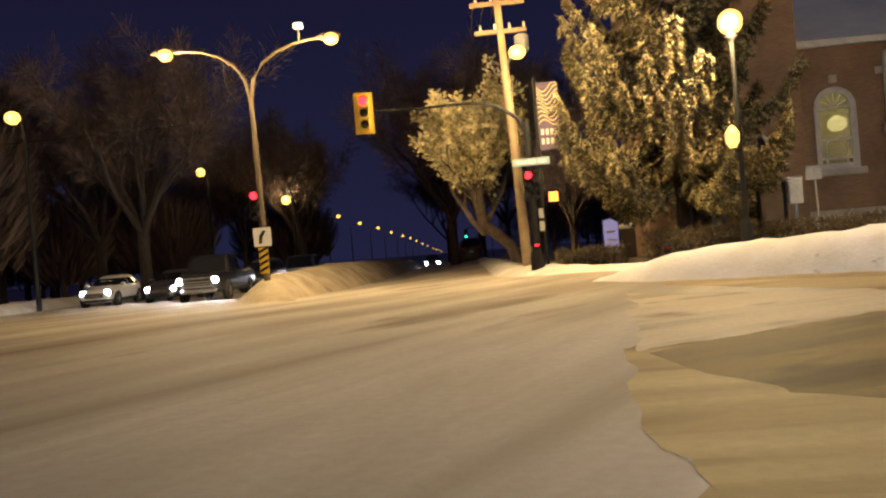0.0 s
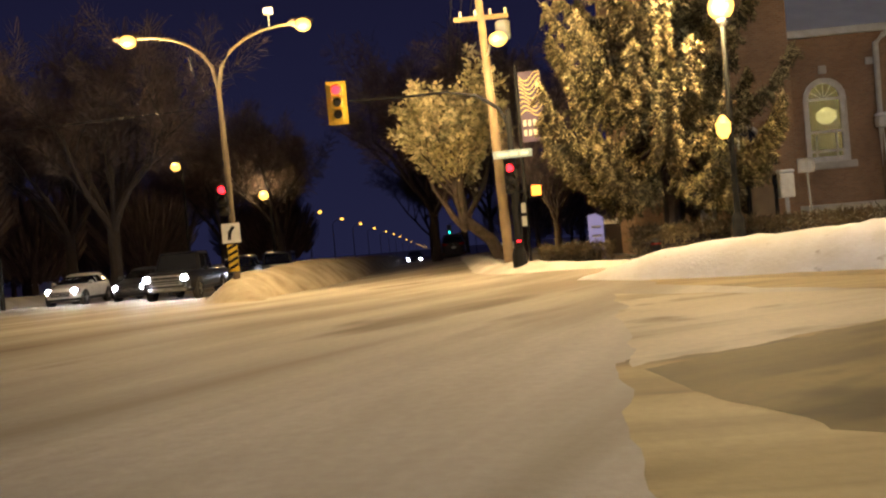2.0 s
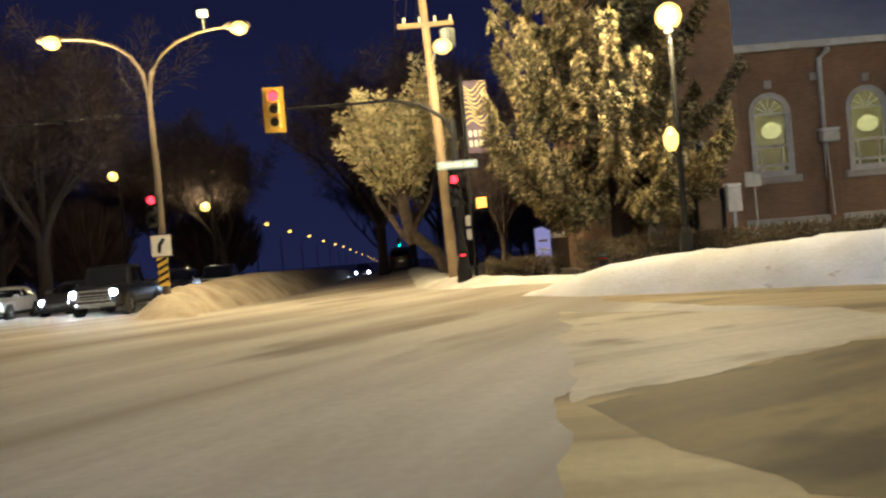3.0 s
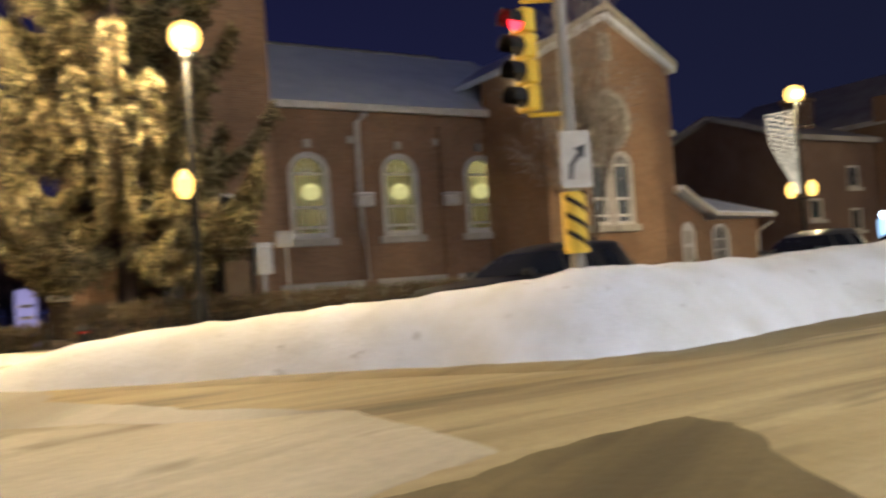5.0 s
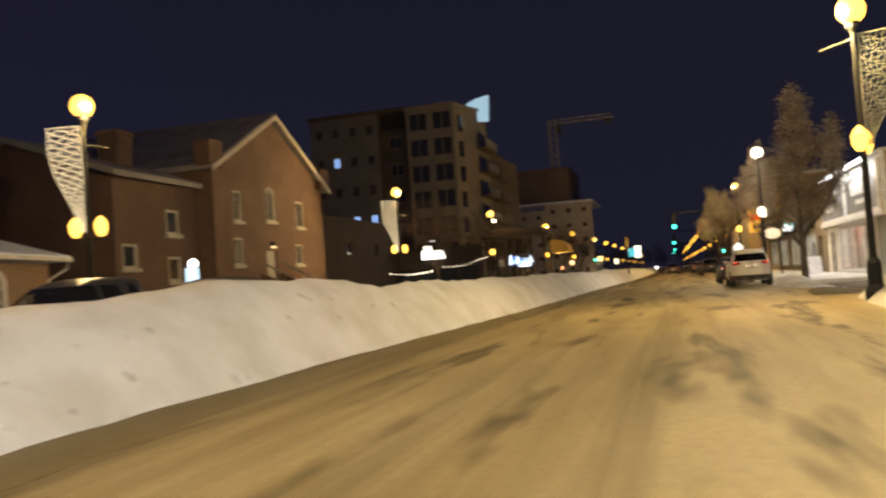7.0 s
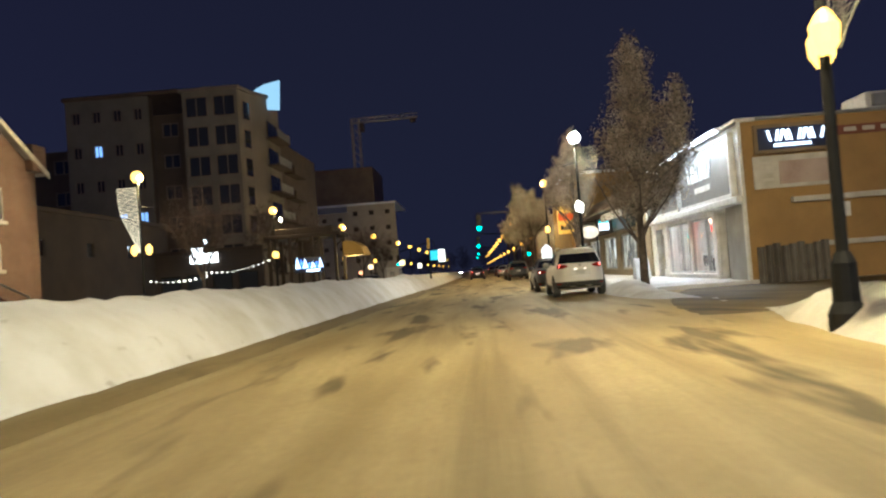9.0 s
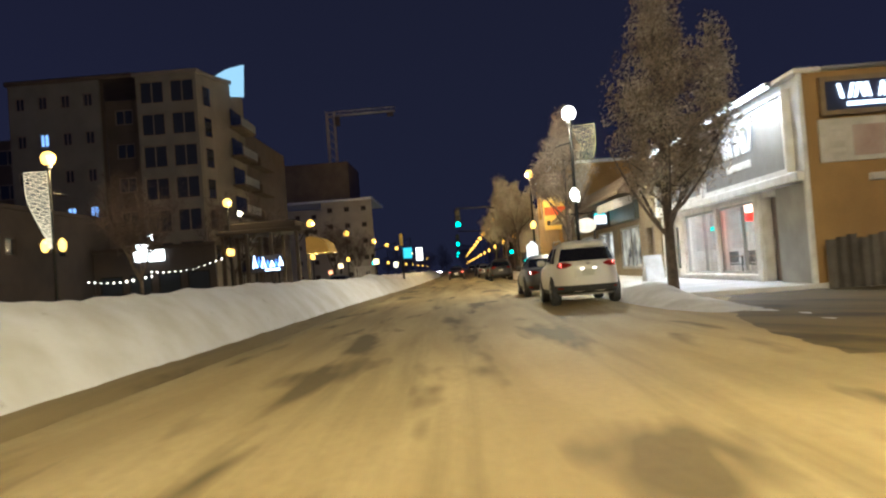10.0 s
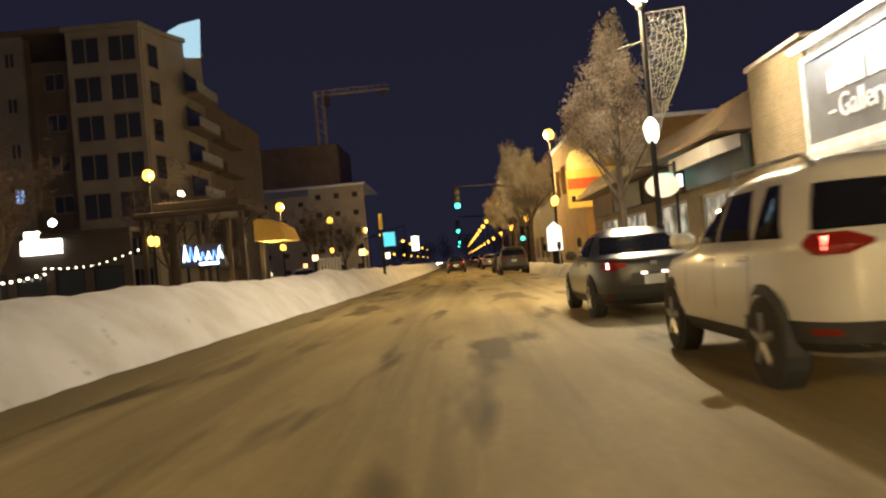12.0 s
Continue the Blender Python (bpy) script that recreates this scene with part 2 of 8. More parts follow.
# ---------------------------------------------------------------- mesh tools
class Mesh:
    """Gathers vertices and faces for one part."""

    def __init__(self):
        self.v, self.f = [], []

    def add(self, verts, faces):
        n = len(self.v)
        self.v += [tuple(p) for p in verts]
        self.f += [tuple(i + n for i in f) for f in faces]
        return self

    def box(self, x0, x1, y0, y1, z0, z1, chamfer=0.0):
        c = min(chamfer, (x1 - x0) / 2.2, (y1 - y0) / 2.2, (z1 - z0) / 2.2)
        if c <= 0:
            v = [(x, y, z) for z in (z0, z1) for x, y in ((x0, y0), (x1, y0), (x1, y1), (x0, y1))]
            return self.add(v, [(3, 2, 1, 0), (4, 5, 6, 7), (0, 1, 5, 4), (1, 2, 6, 5), (2, 3, 7, 6), (3, 0, 4, 7)])
        ring = [(x0 + c, y0), (x1 - c, y0), (x1, y0 + c), (x1, y1 - c), (x1 - c, y1), (x0 + c, y1), (x0, y1 - c), (x0, y0 + c)]
        cx, cy = (x0 + x1) / 2, (y0 + y1) / 2
        inner = [(p[0] + (c if p[0] < cx else -c) * 0.8, p[1] + (c if p[1] < cy else -c) * 0.8) for p in ring]
        return self.loft([[(x, y, z0) for x, y in inner], [(x, y, z0 + c) for x, y in ring], [(x, y, z1 - c) for x, y in ring], [(x, y, z1) for x, y in inner]])

    def loft(self, rings, closed=True, caps=True):
        n = len(rings[0])
        v = [p for r in rings for p in r]
        f = []
        for k in range(len(rings) - 1):
            for i in range(n if closed else n - 1):
                j = (i + 1) % n
                f.append((k * n + i, k * n + j, (k + 1) * n + j, (k + 1) * n + i))
        if caps:
            f += [tuple(range(n))[::-1], tuple(range((len(rings) - 1) * n, len(rings) * n))]
        return self.add(v, f)

    def tube(self, points, radii, sides=8, caps=True):
        pts = [Vector(p) for p in points]
        if isinstance(radii, (int, float)):
            radii = [radii] * len(pts)
        rings = []
        for i, p in enumerate(pts):
            d = (pts[min(i + 1, len(pts) - 1)] - pts[max(i - 1, 0)]).normalized()
            a = d.cross(Vector((0, 0, 1)) if abs(d.z) < 0.9 else Vector((1, 0, 0))).normalized()
            b = d.cross(a)
            rings.append([p + (a * math.cos(k * math.tau / sides) + b * math.sin(k * math.tau / sides)) * radii[i] for k in range(sides)])
        return self.loft(rings, True, caps)

    def lathe(self, profile, centre=(0, 0, 0), sides=14, axis="z"):
        rings = []
        for r, h in profile:
            ring = []
            for k in range(sides):
                a = k * math.tau / sides
                p = {"z": (r * math.cos(a), r * math.sin(a), h), "y": (r * math.cos(a), h, r * math.sin(a)), "x": (h, r * math.cos(a), r * math.sin(a))}[axis]
                ring.append(tuple(p[i] + centre[i] for i in range(3)))
            rings.append(ring)
        return self.loft(rings)

    def ball(self, c, r, sides=12, rings=8, squash=1.0):
        prof = [(max(r * math.sin(math.pi * i / rings), 0.001), -r * squash * math.cos(math.pi * i / rings)) for i in range(rings + 1)]
        return self.lathe(prof, c, sides)

    def prism(self, outline, a, b, axis="y"):
        """An outline (u, z) drawn out from a to b: along y the outline lies in x-z, along x in y-z, along z in x-y."""
        def at(p, d):
            return {"y": (p[0], d, p[1]), "x": (d, p[0], p[1]), "z": (p[0], p[1], d)}[axis]
        return self.loft([[at(p, a) for p in outline], [at(p, b) for p in outline]])

    def panel(self, outline, holes, a, b, axis="y"):
        """As prism, with holes cut through it; outline and holes are loops of (u, z)."""
        bm = bmesh.new()
        edges = []
        for loop in [outline, *holes]:
            vs = [bm.verts.new((p[0], p[1], 0)) for p in loop]
            edges += [bm.edges.new((vs[i], vs[(i + 1) % len(vs)])) for i in range(len(vs))]
        bmesh.ops.triangle_fill(bm, edges=edges, use_beauty=True)
        bm.verts.index_update()
        flat = [tuple(v.co) for v in bm.verts]
        tris = [tuple(v.index for v in f.verts) for f in bm.faces]
        bm.free()

        def at(p, d):
            return {"y": (p[0], d, p[1]), "x": (d, p[0], p[1]), "z": (p[0], p[1], d)}[axis]
        n = len(flat)
        faces = [t[::-1] for t in tris] + [tuple(i + n for i in t) for t in tris]
        self.add([at(p, a) for p in flat] + [at(p, b) for p in flat], faces)
        for loop in [outline, *holes]:
            k = len(loop)
            self.add([at(p, a) for p in loop] + [at(p, b) for p in loop], [(i, (i + 1) % k, k + (i + 1) % k, k + i) for i in range(k)])
        return self

    def quads(self, arr):
        """arr: numpy array n x 4 x 3 of free quads."""
        n = len(self.v)
        self.v += [tuple(p) for p in arr.reshape(-1, 3).tolist()]
        self.f += [(n + 4 * i, n + 4 * i + 1, n + 4 * i + 2, n + 4 * i + 3) for i in range(len(arr))]
        return self


def arch(cx, z0, z1, w, n=10):
    """A round-headed opening, as a loop of (u, z)."""
    r = w / 2
    return [(cx - r, z0), (cx + r, z0)] + [(cx + r * math.cos(math.pi * i / n), z1 - r + r * math.sin(math.pi * i / n)) for i in range(n + 1)]


def rect(u0, u1, z0, z1):
    return [(u0, z0), (u1, z0), (u1, z1), (u0, z1)]


def part(name, mesh, material, parent=None, label="", smooth=False, bevel=0.0):
    data = bpy.data.meshes.new(name)
    data.from_pydata(mesh.v, [], mesh.f)
    bm = bmesh.new()
    bm.from_mesh(data)
    if len(bm.faces) < 60000 and name not in ("crown", "twigs", "ground", "road"):
        if len(bm.verts) < 3000:
            bmesh.ops.remove_doubles(bm, verts=bm.verts, dist=0.0002)
        bmesh.ops.recalc_face_normals(bm, faces=bm.faces)
    if bevel:
        sharp = [e for e in bm.edges if len(e.link_faces) == 2 and e.calc_face_angle(0) > 0.25]
        bmesh.ops.bevel(bm, geom=sharp, offset=bevel, segments=3, profile=0.6, affect="EDGES", clamp_overlap=True)
    bm.to_mesh(data)
    bm.free()
    if bevel:
        data.polygons.foreach_set("use_smooth", [True] * len(data.polygons))
        data.set_sharp_from_angle(angle=radians(38))
    data.materials.append(material)
    if smooth:
        data.polygons.foreach_set("use_smooth", [True] * len(data.polygons))
    ob = new(name, data)
    if parent is not None:
        ob.parent = parent
    if label:
        ob["label"] = label
    return ob


def thing(name, label, category, group="", place=(0, 0, 0), turn=0.0):
    place = (*east(*place[:2]), place[2])
    ob = new(name)
    ob.empty_display_size = 0.2
    ob.matrix_basis = pose(*place, 0, 0, turn)
    return tagged(ob, label, category, group)


def structure(name, mesh, material, label, category, smooth=False):
    return tagged(part(name, mesh, material, smooth=smooth), label, category, kind="structure")


# ---------------------------------------------------------------- ground and roads
def land(x, y):
    """The land falls gently away to the north-west of the crossing."""
    s = min(1.0, max(0.0, (3.0 - x) / 9.0, (y - 60.0) / 40.0))
    return -0.018 * max(0.0, min(y, 900.0) - 16.0) * s


def sheet(xs, ys, lift, material, name, label, category, skew=0.0):
    m = Mesh()
    for y in ys:
        for x in xs:
            m.v.append((x + skew * (y - 20), y, land(x, y) + lift))
    n = len(xs)
    for j in range(len(ys) - 1):
        for i in range(n - 1):
            m.f.append((j * n + i, j * n + i + 1, (j + 1) * n + i + 1, (j + 1) * n + i))
    return structure(name, m, material, label, category)


sheet([-1500, -300, -60, -30, -20, -12, -6, -3, 0, 3, 20, 60, 150, 400, 1500], [-600, -100, -20, 0, 16, 24, 32, 42, 60, 80, 100, 120, 200, 300, 900, 1600], -0.03, M_GROUND,
      "ground", "snow-covered open ground under the streets", "ground")
NSKEW = -0.062
EDGE = [(0.9, 2.0), (0.75, 5.0), (1.1, 8.1), (2.5, 9.2), (4.9, 10.95), (5.3, 12.5), (4.2, 14.5), (3.2, 16.5), (3.5, 18.6), (4.4, 22.0)]
m = Mesh()
rows = []
for (xa, ya), (xb, yb) in zip(EDGE, EDGE[1:]):
    for i in range(14):
        s = i / 14
        x, y = xa + (xb - xa) * s, ya + (yb - ya) * s
        x += 0.28 * noise.noise(Vector((x * 1.1, y * 1.1, 2.0))) + 0.08 * noise.noise(Vector((x * 5, y * 5, 2.0)))
        rows.append([(x, y, 0.008), (40, y, 0.008), (120, y, 0.008), (600, y, 0.008)])
for r in rows:
    m.v += r
for j in range(len(rows) - 1):
    for i in range(3):
        m.f.append((4 * j + i, 4 * j + i + 1, 4 * j + i + 5, 4 * j + i + 4))
structure("road_east", m, M_ROAD_E, "street of tan slush with bare dark wheel tracks", "road")
sheet([-24, -18, -12, -8, -6, -4, -2, 0.0, 3.0, 6.0], [-30, -10, 0, 4, 10, 16, 20, 26, 32, 42, 50, 60, 70, 80, 90, 100, 150, 200, 300, 400, 700], 0.004, M_ROAD_N, "road_north",
      "wide crossing and street of packed slushy snow", "road", skew=NSKEW)



def patch(name, outline, lift, material, label, seed):
    """A thin ragged-edged patch lying on the road."""
    rim = []
    for (xa, ya), (xb, yb) in zip(outline, outline[1:] + outline[:1]):
        n = max(3, int(math.hypot(xb - xa, yb - ya) / 0.12))
        for i in range(n):
            s = i / n
            x, y = xa + (xb - xa) * s, ya + (yb - ya) * s
            d = Vector((x * 0.9, y * 0.9, seed))
            rim.append((x + 0.22 * noise.noise(d) + 0.05 * noise.noise(d * 5), y + 0.22 * noise.noise(d + Vector((7, 3, 0))) + 0.05 * noise.noise(d * 5 + Vector((3, 9, 0)))))
    m = Mesh().panel(rim, [], 0.002, lift, "z")
    m.f = [f for f in m.f if all(abs(m.v[i][2] - lift) < 1e-5 for i in f)]
    return structure(name, m, material, label, "road")


patch("road_patch_1", [(1.27, 7.83), (1.49, 9.6), (1.81, 11.68), (2.23, 14.98), (3.42, 13.86), (4.4, 13.06), (5.41, 12.4), (5.3, 10.03), (4.1, 9.68), (2.82, 8.76), (2.2, 8.38), (1.63, 8.03)],
      0.0095, M_TONGUE, "pale tongue of trodden snow at the turn", 1.0)
patch("road_patch_2", [(1.27, 7.75), (1.63, 7.95), (2.2, 8.3), (2.82, 8.68), (4.1, 9.6), (7.0, 10.0), (7.0, 9.6), (6.2, 8.3), (5.0, 6.8), (3.5, 5.7), (2.4, 5.2), (1.9, 5.6)],
      0.0105, M_WORN, "worn dark slush where cars turn", 5.0)

patch("road_patch_3", [(35.6, 4.6), (38.0, 4.4), (42.5, 3.6), (46.5, 2.2), (50.2, 0.9), (49.5, -0.3), (47.2, -0.4), (46.9, -3), (46.9, -12), (35.6, -12), (35.4, -2), (35.2, 2.6)], 0.012, M_WORN, "dark trodden driveway beside the restaurant", 13.0)
m = Mesh().box(47.7, 400, -0.75, 3.85, -0.02, 0.14, 0.02)
structure("pavement_south", m, M_GROUND, "snowy concrete pavement before the shops", "pavement")
m = Mesh().box(8, 400, 22.0, 26.0, -0.02, 0.14, 0.02)
structure("pavement_north", m, M_GROUND, "snow-covered pavement beside the church", "pavement")


def bank(name, line, label, material=M_SNOW, seed=1.0, steps=9, rough=1.0):
    """A ploughed ridge of snow: line holds rows of x, y, width of the foot to the left of the line, crest height."""
    m = Mesh()
    dense = []
    for _ in range(2):
        soft = [line[0]]
        for a, b in zip(line, line[1:]):
            soft += [tuple(p * 0.75 + q * 0.25 for p, q in zip(a, b)), tuple(p * 0.25 + q * 0.75 for p, q in zip(a, b))]
        line = soft + [line[-1]]
    for (x0, y0, w0, h0), (x1, y1, w1, h1) in zip(line, line[1:]):
        n = max(2, int(math.hypot(x1 - x0, y1 - y0) / 0.45))
        if math.hypot(x1 - x0, y1 - y0) > 60:
            n = 40
        for i in range(n):
            s = i / n
            dense.append((x0 + (x1 - x0) * s, y0 + (y1 - y0) * s, w0 + (w1 - w0) * s, h0 + (h1 - h0) * s))
    dense.append(line[-1])
    for i, (x, y, w, h) in enumerate(dense):
        xa, ya = dense[max(i - 3, 0)][:2]
        xb, yb = dense[min(i + 3, len(dense) - 1)][:2]
        d = math.hypot(xb - xa, yb - ya) or 1
        nx, ny = -(yb - ya) / d, (xb - xa) / d
        for k in range(steps + 1):
            s = k / steps
            prof = max(0.0, math.sin(math.pi * min(1.0, s * 1.04) ** 0.9)) ** 1.05
            wob = noise.noise(Vector((x * 0.35, y * 0.35, seed))) * 0.3 + noise.noise(Vector((x * 1.1 + s, y * 1.3 + s * 3, seed + 4))) * 0.06
            lump = noise.noise(Vector(((x + nx * w * s) * 2.6, (y + ny * w * s) * 2.6, seed))) * 0.07 * rough
            edge = noise.noise(Vector((x * 0.8, y * 0.8, seed + 9))) * 0.12 * rough * (1 - s)
            px, py = x + nx * (w * s - edge), y + ny * (w * s - edge)
            m.v.append((px, py, land(px, py) - 0.02 + max(0.0, h * prof * (1 + wob * 0.5) + lump * prof)))
    n = steps + 1
    for i in range(len(dense) - 1):
        for k in range(steps):
            m.f.append((i * n + k, (i + 1) * n + k, (i + 1) * n + k + 1, i * n + k + 1))
    ob = part(name, m, material, smooth=True)
    return tagged(ob, label, "snow bank", kind="structure")


bank("snow_bank_median", [(2.0, 19.9, 1.0, 0.0), (2.3, 19.4, 1.4, 0.2), (2.9, 18.2, 2.6, 0.55), (4.9, 16.5, 3.2, 0.75), (7.0, 14.7, 3.3, 0.95), (8.6, 13.0, 3.4, 1.13), (10.3, 12.6, 3.4, 1.16), (12.6, 13.2, 3.2, 1.17), (15.7, 13.5, 3.4, 1.25),
     (21, 13.45, 3.5, 1.42), (28, 13.15, 3.5, 1.25), (41, 12.85, 3.5, 1.2), (63, 12.6, 3.5, 1.18), (88, 11.8, 3.4, 1.15), (180, 11.6, 3.4, 1.1)],
     "long ploughed bank of clean snow on the median", seed=3.0)
bank("snow_bank_slush", [(3.4, 16.9, 0.8, 0.0), (4.6, 16.0, 1.0, 0.07), (6.8, 14.2, 1.1, 0.09), (8.4, 12.5, 1.1, 0.1), (10.3, 12.05, 1.1, 0.1), (12.6, 12.6, 1.1, 0.12), (15.7, 12.9, 1.1, 0.13), (21, 12.85, 1.1, 0.14), (28, 12.55, 1.1, 0.14), (41, 12.25, 1.1, 0.14), (63, 12.0, 1.1, 0.14), (88, 11.2, 1.1, 0.14), (180, 11.0, 1.1, 0.14)],
     "brown slush thrown up along the foot of the bank", material=M_SLUSH, seed=41.0, rough=0.35)
bank("snow_bank_north_street", [(-6.2, 24.6, 0.6, 0.0), (-6.4, 25.2, 1.2, 0.2), (-6.9, 27.0, 2.4, 0.75), (-6.3, 31.0, 3.6, 1.0), (-6.0, 36, 4.0, 1.15), (-6.2, 48, 4.0, 1.2), (-9, 100, 4.0, 1.2)],
     "brown ploughed snow ridge between the lanes", material=M_SNOW_BROWN, seed=11.0)
bank("snow_bank_corner", [(4.9, 22.9, 1.4, 0.0), (4.2, 23.3, 2.0, 0.15), (2.2, 24.6, 2.2, 0.2), (0.9, 25.2, 2.2, 0.34), (-0.3, 27.6, 2.2, 0.3), (-0.6, 33, 2.2, 0.3), (-1.4, 48, 2.2, 0.35), (-4.5, 100, 2.2, 0.4)][::-1],
     "low trampled snow heap round the pole on the corner", material=M_SNOW_DIRTY, seed=17.0)
bank("snow_bank_corner_north", [(4.9, 22.4, 0.8, 0.0), (5.4, 22.3, 1.2, 0.3), (8.0, 22.0, 2.0, 0.7), (14, 21.9, 2.2, 0.8), (30, 21.8, 2.2, 0.9), (60, 21.8, 2.4, 0.9), (120, 21.8, 2.4, 0.9)],
     "ploughed snow along the far pavement", seed=23.0)
bank("snow_bank_south", [(20, 4.6, -2.6, 0.35), (29, 4.4, -2.6, 0.5), (32.5, 4.0, -2.4, 0.62), (34.6, 3.6, -2.0, 0.32), (35.6, 3.4, -1.6, 0.0), (42.0, 3.7, -1.3, 0.0), (43.0, 4.2, -1.6, 0.12), (46.5, 4.4, -1.8, 0.26), (48.8, 4.4, -2.1, 0.5), (50.6, 4.4, -1.9, 0.32), (60, 4.35, -1.7, 0.36), (80, 4.0, -1.3, 0.55), (160, 4.0, -1.3, 0.55)],
     "rounded snow heaps along the shop side kerb", material=M_SNOW_DIRTY, seed=29.0)
bank("snow_bank_west", [(-20.5, 27.0, 2.5, 0.2), (-22.2, 33.5, 2.5, 0.5), (-23.0, 44, 3.0, 0.6), (-26, 80, 3, 0.6)], "low snow along the west kerb", material=M_SNOW_DIRTY, seed=37.0)


# ---------------------------------------------------------------- the church
def arched_window(parent, cx, z0, z1, w, y, lit, name="window"):
    """A white-framed round-headed sash window that fills an opening, with a stone sill and a dripstone block."""
    f = 0.11 * w + 0.03
    win = part(name, Mesh().panel(arch(cx, z0, z1, w), [arch(cx, z0 + f, z1 - f, w - 2 * f)], y - 0.10, y + 0.04), M_WHITE, parent, "white-painted arched window frame")
    part("casing", Mesh().panel(arch(cx, z0, z1, w), [arch(cx, z0 + 0.07, z1 - 0.07, w - 0.14)], y - 0.16, y - 0.103), M_WHITE, win)
    part("pane", Mesh().prism(arch(cx, z0 + 0.1, z1 - 0.1, w - 0.2), y + 0.02, y + 0.045), lit, win, "dimly lit leaded glass")
    h = z1 - z0
    for zz in (z0 + h * 0.13, z0 + h * 0.36, z1 - w / 2):
        part("glazing_bar", Mesh().box(cx - w / 2 + 0.1, cx + w / 2 - 0.1, y - 0.08, y + 0.02, zz - 0.05, zz + 0.05), M_WHITE, win)
    for u in (-w * 0.24, w * 0.24):
        part("glazing_bar", Mesh().box(cx + u - 0.02, cx + u + 0.02, y - 0.05, y + 0.018, z0 + 0.12, z0 + h * 0.36 - 0.04), M_WHITE, win)
    for k in range(-2, 3):
        a = math.radians(90 + k * 30)
        r = w / 2 - 0.12
        part("glazing_bar", Mesh().tube([(cx + 0.1 * math.cos(a), y - 0.02, z1 - w / 2 + 0.1 * math.sin(a)), (cx + r * math.cos(a), y - 0.02, z1 - w / 2 + r * math.sin(a))], 0.016, 4), M_WHITE, win)
    part("sill", Mesh().box(cx - w / 2 - 0.22, cx + w / 2 + 0.22, y - 0.3, y + 0.02, z0 - 0.3, z0 - 0.003, 0.03), M_STONE, win, "snow-dusted stone sill")
    part("keystone", Mesh().box(cx - 0.16, cx + 0.16, y - 0.19, y - 0.06, z1 + 0.16, z1 + 0.5, 0.03), M_STONE, win)
    return win


def lit_glass(name, colour, strength, second):
    """Window glass with uneven light from the room behind it."""
    m, nt, ln, bs = nodes_of(name)
    n1 = noise_out(nt, ln, 1.1, detail=3, lo=0.4, hi=0.68)
    col = mixed(nt, ln, n1, second, colour)
    bs.inputs["Base Color"].default_value = (0.03, 0.035, 0.035, 1)
    bs.inputs["Roughness"].default_value = 0.1
    ln.new(col, bs.inputs["Emission Color"])
    bs.inputs["Emission Strength"].default_value = strength
    return m


def frosted_pane(name):
    m, nt, ln, bs = nodes_of(name)
    tr, mx = nt.new("ShaderNodeBsdfTransparent"), nt.new("ShaderNodeMixShader")
    tr.inputs[0].default_value = (0.78, 0.76, 0.56, 1)
    bs.inputs["Base Color"].default_value = (0.1, 0.11, 0.09, 1)
    bs.inputs["Roughness"].default_value = 0.2
    mx.inputs[0].default_value = 0.35
    ln.new(tr.outputs[0], mx.inputs[1])
    ln.new(bs.outputs[0], mx.inputs[2])
    ln.new(mx.outputs[0], nt["Material Output"].inputs["Surface"])
    return m


M_CHURCHGLASS = frosted_pane("church_glass")
M_ROSE = lit_glass("rose_glass", (0.2, 0.17, 0.12), 0.35, (0.09, 0.08, 0.06))

church = thing("church", "dark red brick church with snowy roof and arched windows", "church", place=(0, 36, 0))
CX0, CX1, EAVE = 8.0, 25.0, 8.45
bays = (14.65, 18.72, 22.82)
m = Mesh().panel(rect(CX0, CX1, 0, EAVE), [arch(c, 3.0, 6.48, 1.75) for c in bays], 0, 0.45)
part("wall", m, M_BRICK, church)
for c in bays:
    arched_window(church, c, 3.0, 6.48, 1.75, 0.1, M_CHURCHGLASS)
    part("wall_block", Mesh().box(c + 1.75, c + 2.15, -0.1, -0.003, 6.85, 7.15, 0.02), M_STONE, church)
m = Mesh().prism([(-0.5, EAVE - 0.04), (6.5, 12.75), (13.5, EAVE - 0.04), (13.3, EAVE - 0.25), (-0.3, EAVE - 0.25)], CX0, CX1 + 2.2, "x")
roof = part("roof", m, M_SNOW_ROOF, church, "steep roof under an even layer of snow")
part("eaves_board", Mesh().box(CX0, CX1, -0.52, -0.3, EAVE - 0.32, EAVE - 0.02, 0.02), M_WHITE, roof)
part("ridge", Mesh().tube([(CX0, 6.5, 12.77), (CX1, 6.5, 12.77)], 0.1, 6), M_METAL, roof)
for x in (16.95,):
    pts = [(x + 0.3, -0.4, 8.35), (x + 0.15, -0.35, 8.0), (x - 0.12, -0.12, 7.7), (x - 0.12, -0.1, 4.4), (x, -0.1, 1.2)]
    part("downspout", Mesh().tube(pts, 0.13, 8), M_WHITE, church, "white rainwater pipe with a bent neck")
for x in (17.05, 20.95, 12.9):
    part("pilaster", Mesh().box(x - 0.28, x + 0.28, -0.22, -0.003, 0, 7.7, 0.04), M_BRICK, church)
for x in (16.85, 21.0):
    b = part("wall_lantern", Mesh().box(x - 0.38, x + 0.38, -0.62, -0.232, 4.2, 4.65, 0.06), M_WHITE, church, "white boxed floodlight with snow on top")
    part("snow_cap", Mesh().box(x - 0.4, x + 0.4, -0.64, -0.24, 4.654, 4.78, 0.05), M_SNOW, b)
part("inner_wall", Mesh().box(CX0 + 0.5, CX1, 5.0, 5.2, 0, EAVE), M_STUCCO, church, "pale plaster wall inside the nave")
